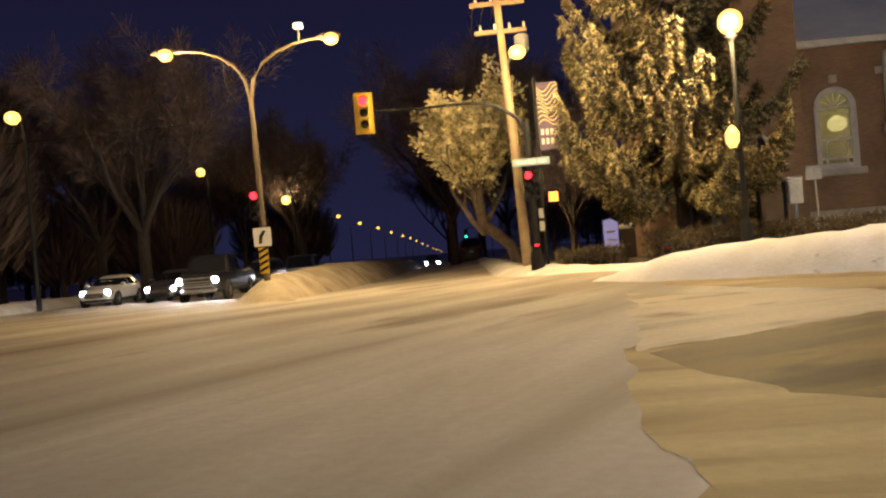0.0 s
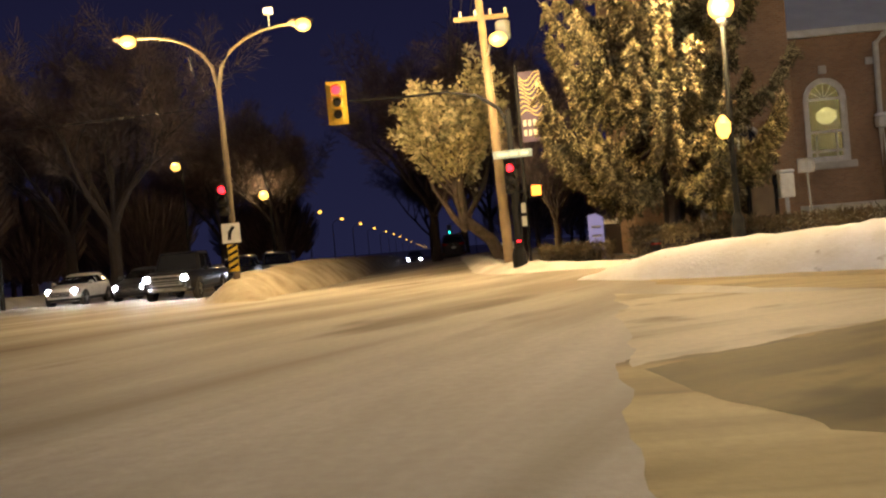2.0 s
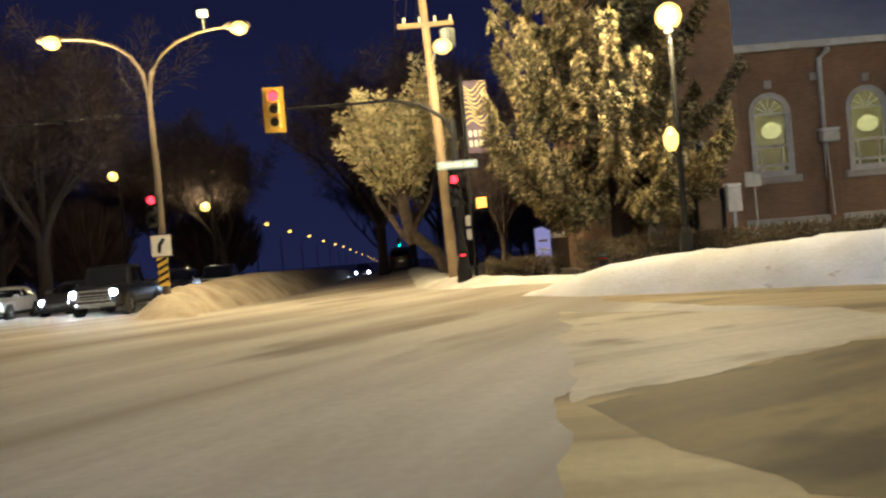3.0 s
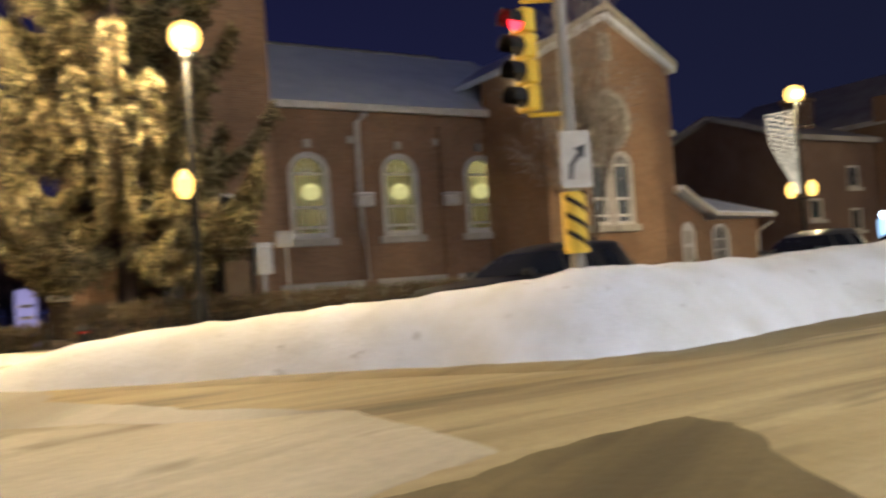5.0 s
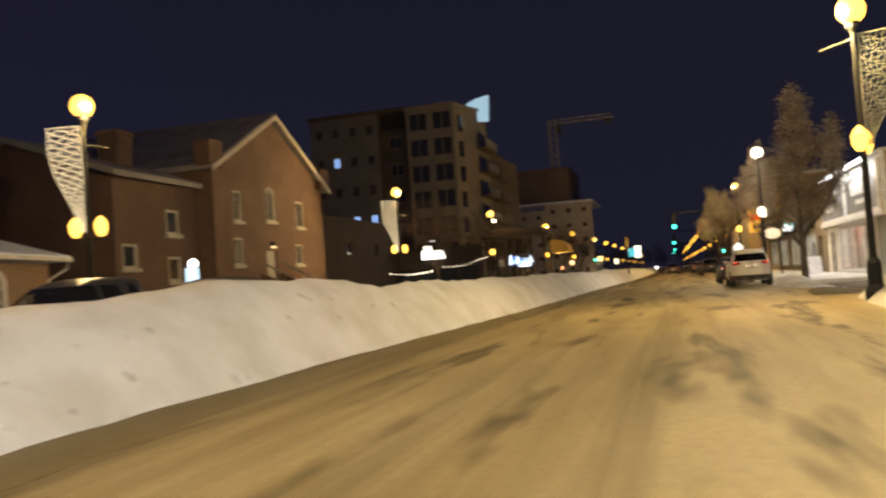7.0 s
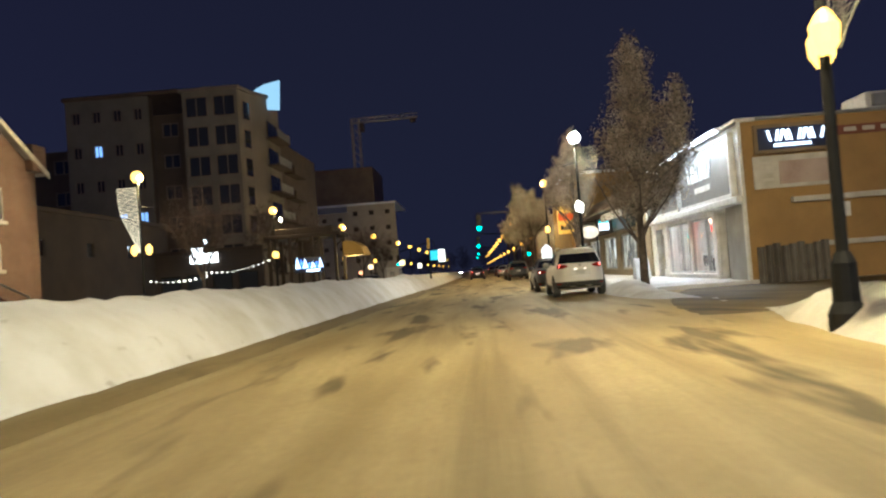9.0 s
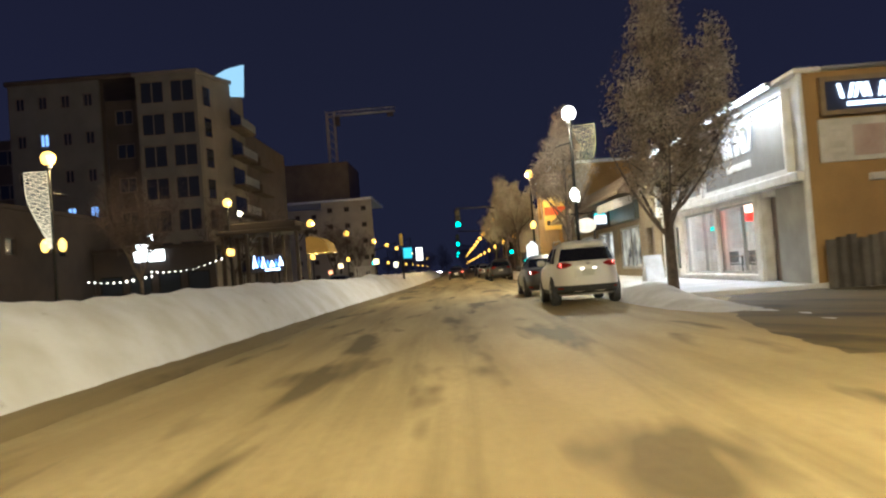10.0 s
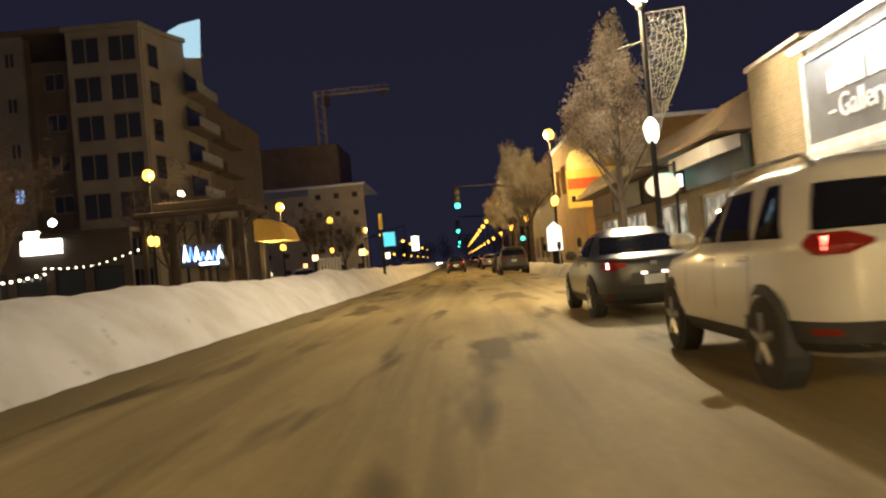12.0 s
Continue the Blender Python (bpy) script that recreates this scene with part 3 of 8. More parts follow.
part("inner_end_wall", Mesh().box(24.75, 24.9, 0.5, 4.99, 1.1, EAVE), M_STUCCO, church)
part("inner_floor", Mesh().box(CX0 + 0.5, CX1, 0.47, 5.0, 1.0, 1.1), M_WOOD, church)
for k, c in enumerate(bays):
    u = (15.6, 19.9, 24.3)[k]
    pn = part("pendant_lamp", Mesh().tube([(u, 2.2, 5.5), (u, 2.2, 8.3)], 0.015, 5), M_BLACK, church)
    part("shade", Mesh().lathe([(0.1, 5.5), (0.4, 5.3), (0.42, 5.0), (0.2, 4.8)], (u, 2.2, 0), 12), glowing("pendant_glow_%s" % "abc"[k], (1.0, 0.86, 0.5), 2.0), pn)
for c in bays:
    lamp_light("nave_lamp_light", (c + 0.6, 38.4, 6.4), 190, (1.0, 0.85, 0.45), 0.3)
part("plinth", Mesh().box(CX0, CX1, -0.16, -0.003, 0, 1.25, 0.04), M_STONE, church, "pale stone plinth capped with snow")

# tower, in front of the nave's west end
m = Mesh().panel(rect(5.6, 11.45, 0, 15.5), [arch(9.8, 2.65, 4.25, 0.8)], -5.0, -4.6)
part("tower_wall", m, M_BRICK, church)
part("tower_side", Mesh().box(11.05, 11.45, -4.597, -0.003, 0, 15.5), M_BRICK, church)
part("tower_side", Mesh().box(5.6, 6.0, -4.597, -0.003, 0, 15.5), M_BRICK, church)
part("tower_roof", Mesh().prism([(5.3, 15.5), (8.5, 19.5), (11.75, 15.5)], -5.3, 0.5), M_SNOW_ROOF, church)
tw = part("tower_window", Mesh().panel(arch(9.8, 2.65, 4.25, 0.8), [arch(9.8, 2.75, 4.15, 0.62)], -5.08, -4.9), M_WHITE, church)
part("pane", Mesh().prism(arch(9.8, 2.72, 4.18, 0.68), -4.9, -4.87), M_GLASS, tw)
part("sill", Mesh().box(9.2, 10.4, -5.25, -5.003, 2.45, 2.64, 0.03), M_STONE, tw)
part("corner_pipe", Mesh().tube([(11.6, -0.2, 0), (11.6, -0.2, 8.2)], 0.1, 8), M_RUBBER, church)

# transept with the rose window
TX0, TX1, TA = 23.2, 30.5, 26.85
TY = -4.3
gable = [(TX0, 0), (TX1, 0), (TX1, 10.0), (TA, 11.85), (TX0, 10.0)]
holes = [[(26.65 + 1.24 * math.cos(a * math.tau / 20), 7.36 + 1.24 * math.sin(a * math.tau / 20)) for a in range(20)],
         arch(25.98, 2.85, 6.02, 1.16), arch(27.28, 2.85, 6.02, 1.16), rect(26.5, 27.1, 9.95, 11.15)]
part("transept_wall", Mesh().panel(gable, holes, TY, TY + 0.45), M_BRICK, church)
part("transept_side", Mesh().box(TX1 - 0.45, TX1, TY + 0.453, 12, 0, 9.9), M_BRICK, church)
part("transept_side", Mesh().box(TX0, TX0 + 0.45, TY + 0.453, -0.003, 0, 9.9), M_BRICK, church)
rf = [(TX0 - 0.3, 9.95), (TA, 12.05), (TX1 + 0.3, 9.95), (TX1 + 0.3, 9.65), (TA, 11.75), (TX0 - 0.3, 9.65)]
tr = part("transept_roof", Mesh().prism(rf, TY - 0.25, 12.5), M_SNOW_ROOF, church)
part("coping", Mesh().prism([(TX0 - 0.35, 9.9), (TA, 12.2), (TX1 + 0.35, 9.9), (TX1 + 0.35, 10.13), (TA, 12.46), (TX0 - 0.35, 10.13)], TY - 0.3, TY + 0.1), M_STONE, tr, "pale stone coping on the gable")
part("finial", Mesh().box(TA - 0.2, TA + 0.2, TY - 0.25, TY + 0.05, 12.4, 12.8, 0.04).box(TA - 0.06, TA + 0.06, TY - 0.16, TY - 0.04, 12.8, 14.2, 0.02).box(TA - 0.35, TA + 0.35, TY - 0.15, TY - 0.05, 13.55, 13.67, 0.02), M_STONE, tr, "stone cross on the gable top")
for z in (9.75, 6.9, 4.3):
    part("quoin", Mesh().box(TX1 - 0.2, TX1 + 0.14, TY - 0.14, TY + 0.2, z - 0.13, z + 0.13, 0.02), M_STONE, church)
ring = Mesh().panel([(26.65 + 1.3 * math.cos(a * math.tau / 24), 7.36 + 1.3 * math.sin(a * math.tau / 24)) for a in range(24)],
                    [[(26.65 + 1.06 * math.cos(a * math.tau / 24), 7.36 + 1.06 * math.sin(a * math.tau / 24)) for a in range(24)]], TY - 0.1, TY + 0.12)
rose = part("rose_window", ring, M_STONE, church, "round stone tracery window")
part("pane", Mesh().prism([(26.65 + 1.1 * math.cos(a * math.tau / 24), 7.36 + 1.1 * math.sin(a * math.tau / 24)) for a in range(24)], TY + 0.02, TY + 0.06), plain("clouded_storm_glass", (0.3, 0.28, 0.22), (0.18, 0.165, 0.125), 0.35, 1.2, 12, 0.03), rose, "clouded pale storm glass")
for k in range(8):
    a = k * math.tau / 8
    part("spoke", Mesh().tube([(26.65 + 0.3 * math.cos(a), TY, 7.36 + 0.3 * math.sin(a)), (26.65 + 1.1 * math.cos(a), TY, 7.36 + 1.1 * math.sin(a))], 0.035, 5), M_STONE, rose)
part("hub", Mesh().panel([(26.65 + 0.36 * math.cos(a * math.tau / 16), 7.36 + 0.36 * math.sin(a * math.tau / 16)) for a in range(16)],
                         [[(26.65 + 0.28 * math.cos(a * math.tau / 16), 7.36 + 0.28 * math.sin(a * math.tau / 16)) for a in range(16)]], TY - 0.03, TY + 0.05), M_STONE, rose)
for cx in (25.98, 27.28):
    arched_window(church, cx, 2.85, 6.02, 1.16, TY + 0.1, M_ROSE, "lancet_window")
gv = part("gable_vent", Mesh().panel(rect(26.5, 27.1, 9.95, 11.15), [rect(26.58, 27.02, 10.03, 11.07)], TY - 0.06, TY + 0.1), M_STONE, church)
for k in range(7):
    part("slat", Mesh().box(26.55, 27.05, TY + 0.0, TY + 0.06, 10.08 + k * 0.14, 10.16 + k * 0.14), M_STONE, gv)
# low porch east of the transept
porch = part("porch", Mesh().panel([(30.5, 0), (36.0, 0), (36.0, 2.95), (30.5, 2.95)], [arch(31.25, 0.2, 2.9, 1.0), arch(33.3, 0.9, 2.75, 1.1)], TY + 0.1, TY + 0.4), M_BRICK, church)
top = [(30.5, TY - 0.5, 4.5), (32.5, TY - 0.5, 3.32), (36.6, TY - 0.5, 3.2), (36.6, TY + 6.5, 3.2), (34.3, TY + 3, 4.5), (30.5, TY + 3, 4.75), (30.5, TY + 6.5, 4.5)]
low_ = [(x, y, z - 0.2) for x, y, z in top]
rm = Mesh().add(top + low_, [(0, 1, 5), (1, 2, 4, 5), (2, 3, 4), (3, 6, 5, 4), (7, 12, 8), (8, 12, 11, 9), (9, 11, 10), (10, 11, 12, 13), (0, 7, 8, 1), (1, 8, 9, 2), (2, 9, 10, 3), (3, 10, 13, 6), (6, 13, 12, 5), (5, 12, 7, 0)])
pr = part("porch_roof", rm, M_SNOW_ROOF, porch, "hipped porch roof under snow")
part("bargeboard", Mesh().prism([(30.5, 4.28), (32.52, 3.08), (36.6, 2.98), (36.6, 3.12), (32.52, 3.24), (30.5, 4.44)], TY - 0.56, TY - 0.503), M_WHITE, pr, "white bargeboard and fascia")
part("porch_gable", Mesh().prism([(30.5, 2.953), (32.4, 2.953), (32.4, 3.1), (30.5, 4.25)], TY + 0.1, TY + 0.4), M_BRICK, porch)
pd = part("porch_door", Mesh().prism(arch(31.25, 0.2, 2.89, 0.98), TY + 0.2, TY + 0.3), M_WHITE, porch, "pale arched panelled door")
for k in range(3):
    part("panel", Mesh().box(30.95, 31.55, TY + 0.17, TY + 0.199, 0.4 + k * 0.75, 0.98 + k * 0.75, 0.015), M_STONE, pd)
pw = part("porch_window", Mesh().panel(arch(33.3, 0.9, 2.75, 1.1), [arch(33.3, 1.02, 2.63, 0.86)], TY + 0.05, TY + 0.25), M_WHITE, porch, "white arched window frame")
for zz in (1.5, 2.0):
    part("glazing_bar", Mesh().box(32.88, 33.72, TY + 0.12, TY + 0.24, zz, zz + 0.06), M_WHITE, pw)
part("glazing_bar", Mesh().box(33.27, 33.33, TY + 0.13, TY + 0.23, 1.02, 2.62), M_WHITE, pw)
part("sill", Mesh().box(32.6, 34.0, TY - 0.1, TY + 0.097, 0.72, 0.897, 0.03), M_SNOW, pw, "snow-covered sill")
part("pane", Mesh().prism(arch(33.3, 0.95, 2.7, 1.0), TY + 0.25, TY + 0.28), M_GLASS, pw)
part("porch_side", Mesh().box(35.6, 36.0, TY + 0.403, 6, 0, 2.95), M_BRICK, porch)
part("downspout", Mesh().tube([(36.4, TY - 0.5, 3.0), (36.4, TY - 0.4, 2.7), (35.9, TY + 0.02, 2.3), (35.9, TY + 0.02, 0.2)], 0.06, 6), M_WHITE, porch)


# ---------------------------------------------------------------- brick parish house
def brick_house():
    h = thing("brick_house", "two-storey brick gabled house with snowy roof", "house", place=(0, 33, 0))
    g = [(50.2, 0), (65.0, 0), (65.0, 8.7), (57.5, 12.4), (50.2, 8.6)]
    tall = [rect(52.3, 53.3, 5.6, 7.4), arch(56.95, 5.8, 8.0, 1.2), rect(60.6, 61.7, 5.6, 7.35), rect(52.2, 53.2, 3.0, 4.6), rect(60.2, 61.3, 3.05, 4.4)]
    door = rect(56.1, 57.4, 1.6, 3.9)
    part("wall", Mesh().panel(g, [*tall, door], 0, 0.4), M_BRICK2, h)
    for i, o in enumerate(tall):
        w = part("window", Mesh().panel(o, [[(p[0] + (0.1 if p[0] < sum(q[0] for q in o) / len(o) else -0.1), p[1] + (0.1 if p[1] < sum(q[1] for q in o) / len(o) else -0.1)) for p in o]], 0.02, 0.16), M_STONE, h)
        part("pane", Mesh().prism(o, 0.16, 0.19), M_GLASS, w)
        u0, u1, z0 = min(p[0] for p in o), max(p[0] for p in o), min(p[1] for p in o)
        part("sill", Mesh().box(u0 - 0.12, u1 + 0.12, -0.14, -0.003, z0 - 0.2, z0 - 0.003, 0.02), M_STONE, w)
        part("glazing_bar", Mesh().box((u0 + u1) / 2 - 0.03, (u0 + u1) / 2 + 0.03, 0.06, 0.155, z0 + 0.1, max(p[1] for p in o) - 0.1), M_STONE, w)
    d = part("door", Mesh().box(56.1, 57.4, 0.12, 0.2, 1.6, 3.9), M_STUCCO, h, "pale front door under a lamp")
    part("door_handle", Mesh().tube([(57.2, 0.05, 2.5), (57.2, 0.05, 2.75)], 0.03, 6), M_METAL, d)
    part("side_wall", Mesh().box(50.2, 50.6, 0.403, 14, 0, 8.6), M_BRICK2, h)
    part("side_wall", Mesh().box(64.6, 65.0, 0.403, 14, 0, 8.6), M_BRICK2, h)
    rf = [(49.6, 8.35), (57.5, 12.5), (65.6, 8.35), (65.6, 8.65), (57.5, 12.85), (49.6, 8.65)]
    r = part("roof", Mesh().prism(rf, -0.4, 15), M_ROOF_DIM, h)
    part("bargeboard", Mesh().prism([(49.55, 8.2), (57.5, 12.42), (65.65, 8.2), (65.65, 8.52), (57.5, 12.74), (49.55, 8.52)], -0.52, -0.41), M_STONE, r, "pale bargeboard along the gable")
    for u in (49.9, 64.6):
        part("shoulder", Mesh().box(u - 0.5, u + 0.9, -0.45, 0.6, 8.5, 10.0, 0.05), M_BRICK2, h)
    # lower wing to the west
    wing = [rect(47.1, 48.3, 4.7, 6.0), rect(43.4, 44.6, 2.9, 4.1), rect(47.1, 48.3, 2.2, 3.5)]
    wg = part("wing_wall", Mesh().panel(rect(42.9, 50.19, 0, 7.4), wing, 1.0, 1.4), M_BRICK2, h)
    for o in wing:
        w = part("window", Mesh().panel(o, [rect(o[0][0] + 0.12, o[1][0] - 0.12, o[0][1] + 0.12, o[2][1] - 0.12)], 1.02, 1.15), M_STONE, h)
        part("pane", Mesh().prism(o, 1.15, 1.18), M_GLASS, w)
        part("sill", Mesh().box(o[0][0] - 0.1, o[1][0] + 0.1, 0.85, 0.997, o[0][1] - 0.2, o[0][1] - 0.003), M_STONE, w)
    part("wing_side", Mesh().prism([(1.403, 0), (14, 0), (14, 7.3), (7, 9.6), (1.403, 7.4)], 42.9, 43.3, "x"), M_BRICK2, h)
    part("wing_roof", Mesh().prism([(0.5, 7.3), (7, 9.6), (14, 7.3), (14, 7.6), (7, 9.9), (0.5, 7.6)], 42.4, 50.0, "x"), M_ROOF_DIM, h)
    part("chimney", Mesh().box(46.3, 47.7, 3.2, 4.4, 7.6, 10.2, 0.05).box(46.2, 47.8, 3.1, 4.5, 10.2, 10.45, 0.04), M_BRICK2, h)
    # flight of steps with side walls
    for k in range(8):
        part("step", Mesh().box(55.6, 58.0, -0.35 * (8 - k), -0.35 * (7 - k) - 0.004, 0, 0.2 * (k + 1), 0.015), M_CONCRETE, h)
    for x in (55.4, 58.15):
        part("step_wall", Mesh().prism([(-3.1, 0), (-0.004, 0), (-0.004, 2.5), (-3.1, 0.9)], x - 0.16, x + 0.16, "x"), M_BRICK2, h)
        part("handrail", Mesh().tube([(x, -3.1, 1.5), (x, -0.1, 3.1)], 0.05, 6).tube([(x, -3.0, 0.85), (x, -3.0, 1.53)], 0.04, 6).tube([(x, -1.5, 1.6), (x, -1.5, 2.34)], 0.04, 6), M_METAL, h)
    lp = part("door_lamp", Mesh().box(56.6, 56.9, -0.3, -0.02, 4.15, 4.45, 0.03), M_RUBBER, h)
    part("lens", Mesh().box(56.63, 56.87, -0.27, -0.05, 4.12, 4.148), glowing("door_lamp_glow", (1.0, 0.75, 0.4), 6), lp)
    return h


brick_house()

# plain dark blocks behind the church and the house
def dark_block(x0, x1, y0, y1, z1, label, mat, wins, top=M_SHADE):
    b = thing("office_block", label, "building", place=(0, y0, 0))
    holes = [rect(u, u + w, z, z + hh) for u, z, w, hh in wins]
    part("wall", Mesh().panel(rect(x0, x1, 0, z1), holes, 0, 0.4), mat, b)
    for o in holes:
        w = part("window", Mesh().panel(o, [rect(o[0][0] + 0.1, o[1][0] - 0.1, o[0][1] + 0.1, o[2][1] - 0.1)], 0.05, 0.15), mat, b)
        part("pane", Mesh().prism(o, 0.15, 0.18), M_GLASS, w)
    part("side_wall", Mesh().box(x0, x0 + 0.4, 0.403, y1 - y0, 0, z1), mat, b)
    part("side_wall", Mesh().box(x1 - 0.4, x1, 0.403, y1 - y0, 0, z1), mat, b)
    part("roof", Mesh().box(x0 - 0.1, x1 + 0.1, -0.1, y1 - y0, z1, z1 + 0.35, 0.05), top, b)
    return b


dark_block(36.5, 50, 46, 58, 8.4, "brown rendered block in the dark behind the church", M_APT, [(40 + 3 * k, 3.2, 1.4, 1.8) for k in range(3)])
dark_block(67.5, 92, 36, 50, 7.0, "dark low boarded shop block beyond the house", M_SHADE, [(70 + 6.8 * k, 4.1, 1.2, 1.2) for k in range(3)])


# ---------------------------------------------------------------- apartment house with the pale sail
M_WINLIT = glowing("blue_lit_window", (0.3, 0.5, 1.0), 1.0)
M_WINWARM = glowing("warm_lit_window", (1.0, 0.8, 0.5), 1.2)
# Darker copy of the stucco: shade on recessed and side walls put into colour.
M_SHADE2 = plain("shaded_stucco", (0.11, 0.085, 0.068), (0.08, 0.063, 0.05), 0.9, 0.4, 20, 0.15)
M_SAIL = glowing("lit_sail", (0.38, 0.6, 0.75), 0.75)


def facade(parent, x, y0, y1, z0, z1, cols, rows, mat, wmat=M_GLASS, depth=0.4, lit=(), sizes=(1.0, 0.55)):
    """A wall facing west at x, with a grid of windows, each a frame and a pane."""
    holes = []
    wy, wz = (y1 - y0) / cols, (z1 - z0) / rows
    for r in range(rows):
        for c in range(cols):
            cy, cz = y0 + (c + 0.5) * wy, z0 + (r + 0.5) * wz
            a, b = wy * sizes[0] / 2, wz * sizes[1] / 2
            holes.append(rect(cy - a, cy + a, cz - b, cz + b))
    part("wall", Mesh().panel(rect(y0, y1, z0, z1), holes, x, x + depth, "x"), mat, parent)
    for i, o in enumerate(holes):
        w = part("window", Mesh().panel(o, [rect(o[0][0] + 0.12, (o[0][0] + o[1][0]) / 2 - 0.05, o[0][1] + 0.12, o[2][1] - 0.12),
                                           rect((o[0][0] + o[1][0]) / 2 + 0.05, o[1][0] - 0.12, o[0][1] + 0.12, o[2][1] - 0.12)], x + 0.08, x + 0.18, "x"), M_STUCCO_D, parent)
        part("pane", Mesh().prism(o, x + 0.18, x + 0.21, "x"), lit[i] if isinstance(lit, dict) and i in lit else wmat, w)


apt = thing("apartment_building", "six-storey pale apartment house with balconies and a glowing sail", "building")
apt.matrix_basis = Matrix.LocRotScale((-0.9, -0.15, 0), None, (1.03, 1.03, 1.035))
# corner tower with paired windows
facade(apt, 115.0, 35.1, 41.7, -0.03, 24.4, 2, 7, M_APT, lit={}, sizes=(0.8, 0.7))
side = [(115.403, 35.03), (118.5, 34.45), (121.6, 33.2), (127, 33.2), (127, 33.6), (121.7, 33.6), (118.6, 34.85), (115.403, 35.45)]
part("side_wall", Mesh().prism(side, -0.03, 24.4, "z"), M_APT, apt, "canted corner and side wall")


def canted_strip(x0, x1, z0, z1, out, thick):
    """A flat piece on the canted corner between two places along it, standing out from the wall."""
    ya, yb = 35.03 - 0.187 * (x0 - 115.4) - out, 35.03 - 0.187 * (x1 - 115.4) - out
    return Mesh().prism([(x0, ya), (x1, yb), (x1, yb + thick), (x0, ya + thick)], z0, z1, "z")


for k in range(6):
    w = part("window", canted_strip(116.1, 117.9, 4.0 + 3.4 * k, 6.3 + 3.4 * k, 0.05, 0.045), M_STUCCO_D, apt)
    part("pane", canted_strip(116.22, 117.78, 4.12 + 3.4 * k, 6.18 + 3.4 * k, 0.058, 0.006), M_GLASS, w)
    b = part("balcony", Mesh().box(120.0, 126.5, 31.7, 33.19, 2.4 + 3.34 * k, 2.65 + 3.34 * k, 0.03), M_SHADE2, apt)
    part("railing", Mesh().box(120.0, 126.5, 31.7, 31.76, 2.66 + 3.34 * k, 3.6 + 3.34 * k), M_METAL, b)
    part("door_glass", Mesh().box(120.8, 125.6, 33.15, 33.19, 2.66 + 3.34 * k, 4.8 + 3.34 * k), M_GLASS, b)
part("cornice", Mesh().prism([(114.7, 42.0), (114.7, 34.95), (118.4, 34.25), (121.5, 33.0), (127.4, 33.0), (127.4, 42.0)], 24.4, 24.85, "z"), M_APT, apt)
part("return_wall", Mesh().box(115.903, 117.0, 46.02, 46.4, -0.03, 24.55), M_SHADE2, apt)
sail = [(121.5, 35.4, 25.0), (121.5, 34.5, 25.75), (121.5, 33.4, 26.25), (121.5, 31.45, 26.6), (121.5, 31.7, 22.9), (121.5, 33.15, 23.05)]
part("sail", Mesh().loft([[(x, y, z) for x, y, z in sail], [(x + 0.3, y, z) for x, y, z in sail]]), M_SAIL, apt, "pale blue lit sail-shaped roof fin")
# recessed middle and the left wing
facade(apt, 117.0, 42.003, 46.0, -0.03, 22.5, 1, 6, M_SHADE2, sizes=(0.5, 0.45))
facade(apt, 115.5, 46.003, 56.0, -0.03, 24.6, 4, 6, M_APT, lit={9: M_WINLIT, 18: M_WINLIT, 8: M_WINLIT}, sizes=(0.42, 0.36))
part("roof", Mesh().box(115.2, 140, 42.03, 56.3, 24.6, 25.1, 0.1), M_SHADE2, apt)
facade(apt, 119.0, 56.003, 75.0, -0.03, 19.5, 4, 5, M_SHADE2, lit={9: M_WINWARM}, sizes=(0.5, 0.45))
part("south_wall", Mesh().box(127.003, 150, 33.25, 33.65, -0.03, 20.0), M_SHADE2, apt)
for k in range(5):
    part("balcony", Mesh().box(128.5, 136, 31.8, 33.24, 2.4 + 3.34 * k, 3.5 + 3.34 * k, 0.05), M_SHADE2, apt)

far = thing("far_block", "distant pale concrete block with small windows", "building")
far.matrix_basis = Matrix.LocRotScale((-0.9, 0.15, 0), None, (1.03, 1.03, 1.035))
facade(far, 200, 25.3, 36, -0.03, 17.2, 3, 5, M_STUCCO, lit={}, sizes=(0.3, 0.3))
facade(far, 200.5, 36.003, 50, -0.03, 16.0, 4, 5, M_STUCCO, lit={7: M_WINWARM, 15: M_WINWARM, 2: M_WINWARM}, sizes=(0.3, 0.3))
part("roof", Mesh().box(199.8, 225, 25, 50.2, 17.2, 17.7, 0.1), M_SNOW_ROOF, far)
part("penthouse", Mesh().box(203, 222, 30, 49, 17.75, 26, 0.1), M_STUCCO_D, far)

crane = thing("tower_crane", "tall grey lattice tower crane against the night sky", "crane", place=(222, 35.6, 0))
mast = Mesh()
for dx in (-0.9, 0.9):
    for dy in (-0.9, 0.9):
        mast.tube([(dx, dy, 0), (dx, dy, 42)], 0.26, 5)
for k in range(20):
    mast.tube([(-0.9, -0.9, 2 * k), (0.9, -0.9, 2 * k + 2)], 0.09, 4).tube([(-0.9, 0.9, 2 * k + 2), (-0.9, -0.9, 2 * k)], 0.09, 4)
M_CRANE = plain("crane_paint", (0.8, 0.74, 0.6), (0.62, 0.56, 0.44), 0.6, 1, 20, 0.05)
part("mast", mast, M_CRANE, crane)
jib = Mesh()
for dz, dy in ((0, -0.5), (0, 0.5), (1.1, 0)):
    jib.tube([(dy, 1.0, 41 + dz), (dy, -16, 41.2 + dz)], 0.15, 5)
for k in range(12):
    jib.tube([(-0.5, 1 - 1.4 * k, 41), (0, 0.3 - 1.4 * k, 42.1), (0.5, -0.4 - 1.4 * k, 41.1)], 0.08, 4)
part("jib", jib, M_CRANE, crane)
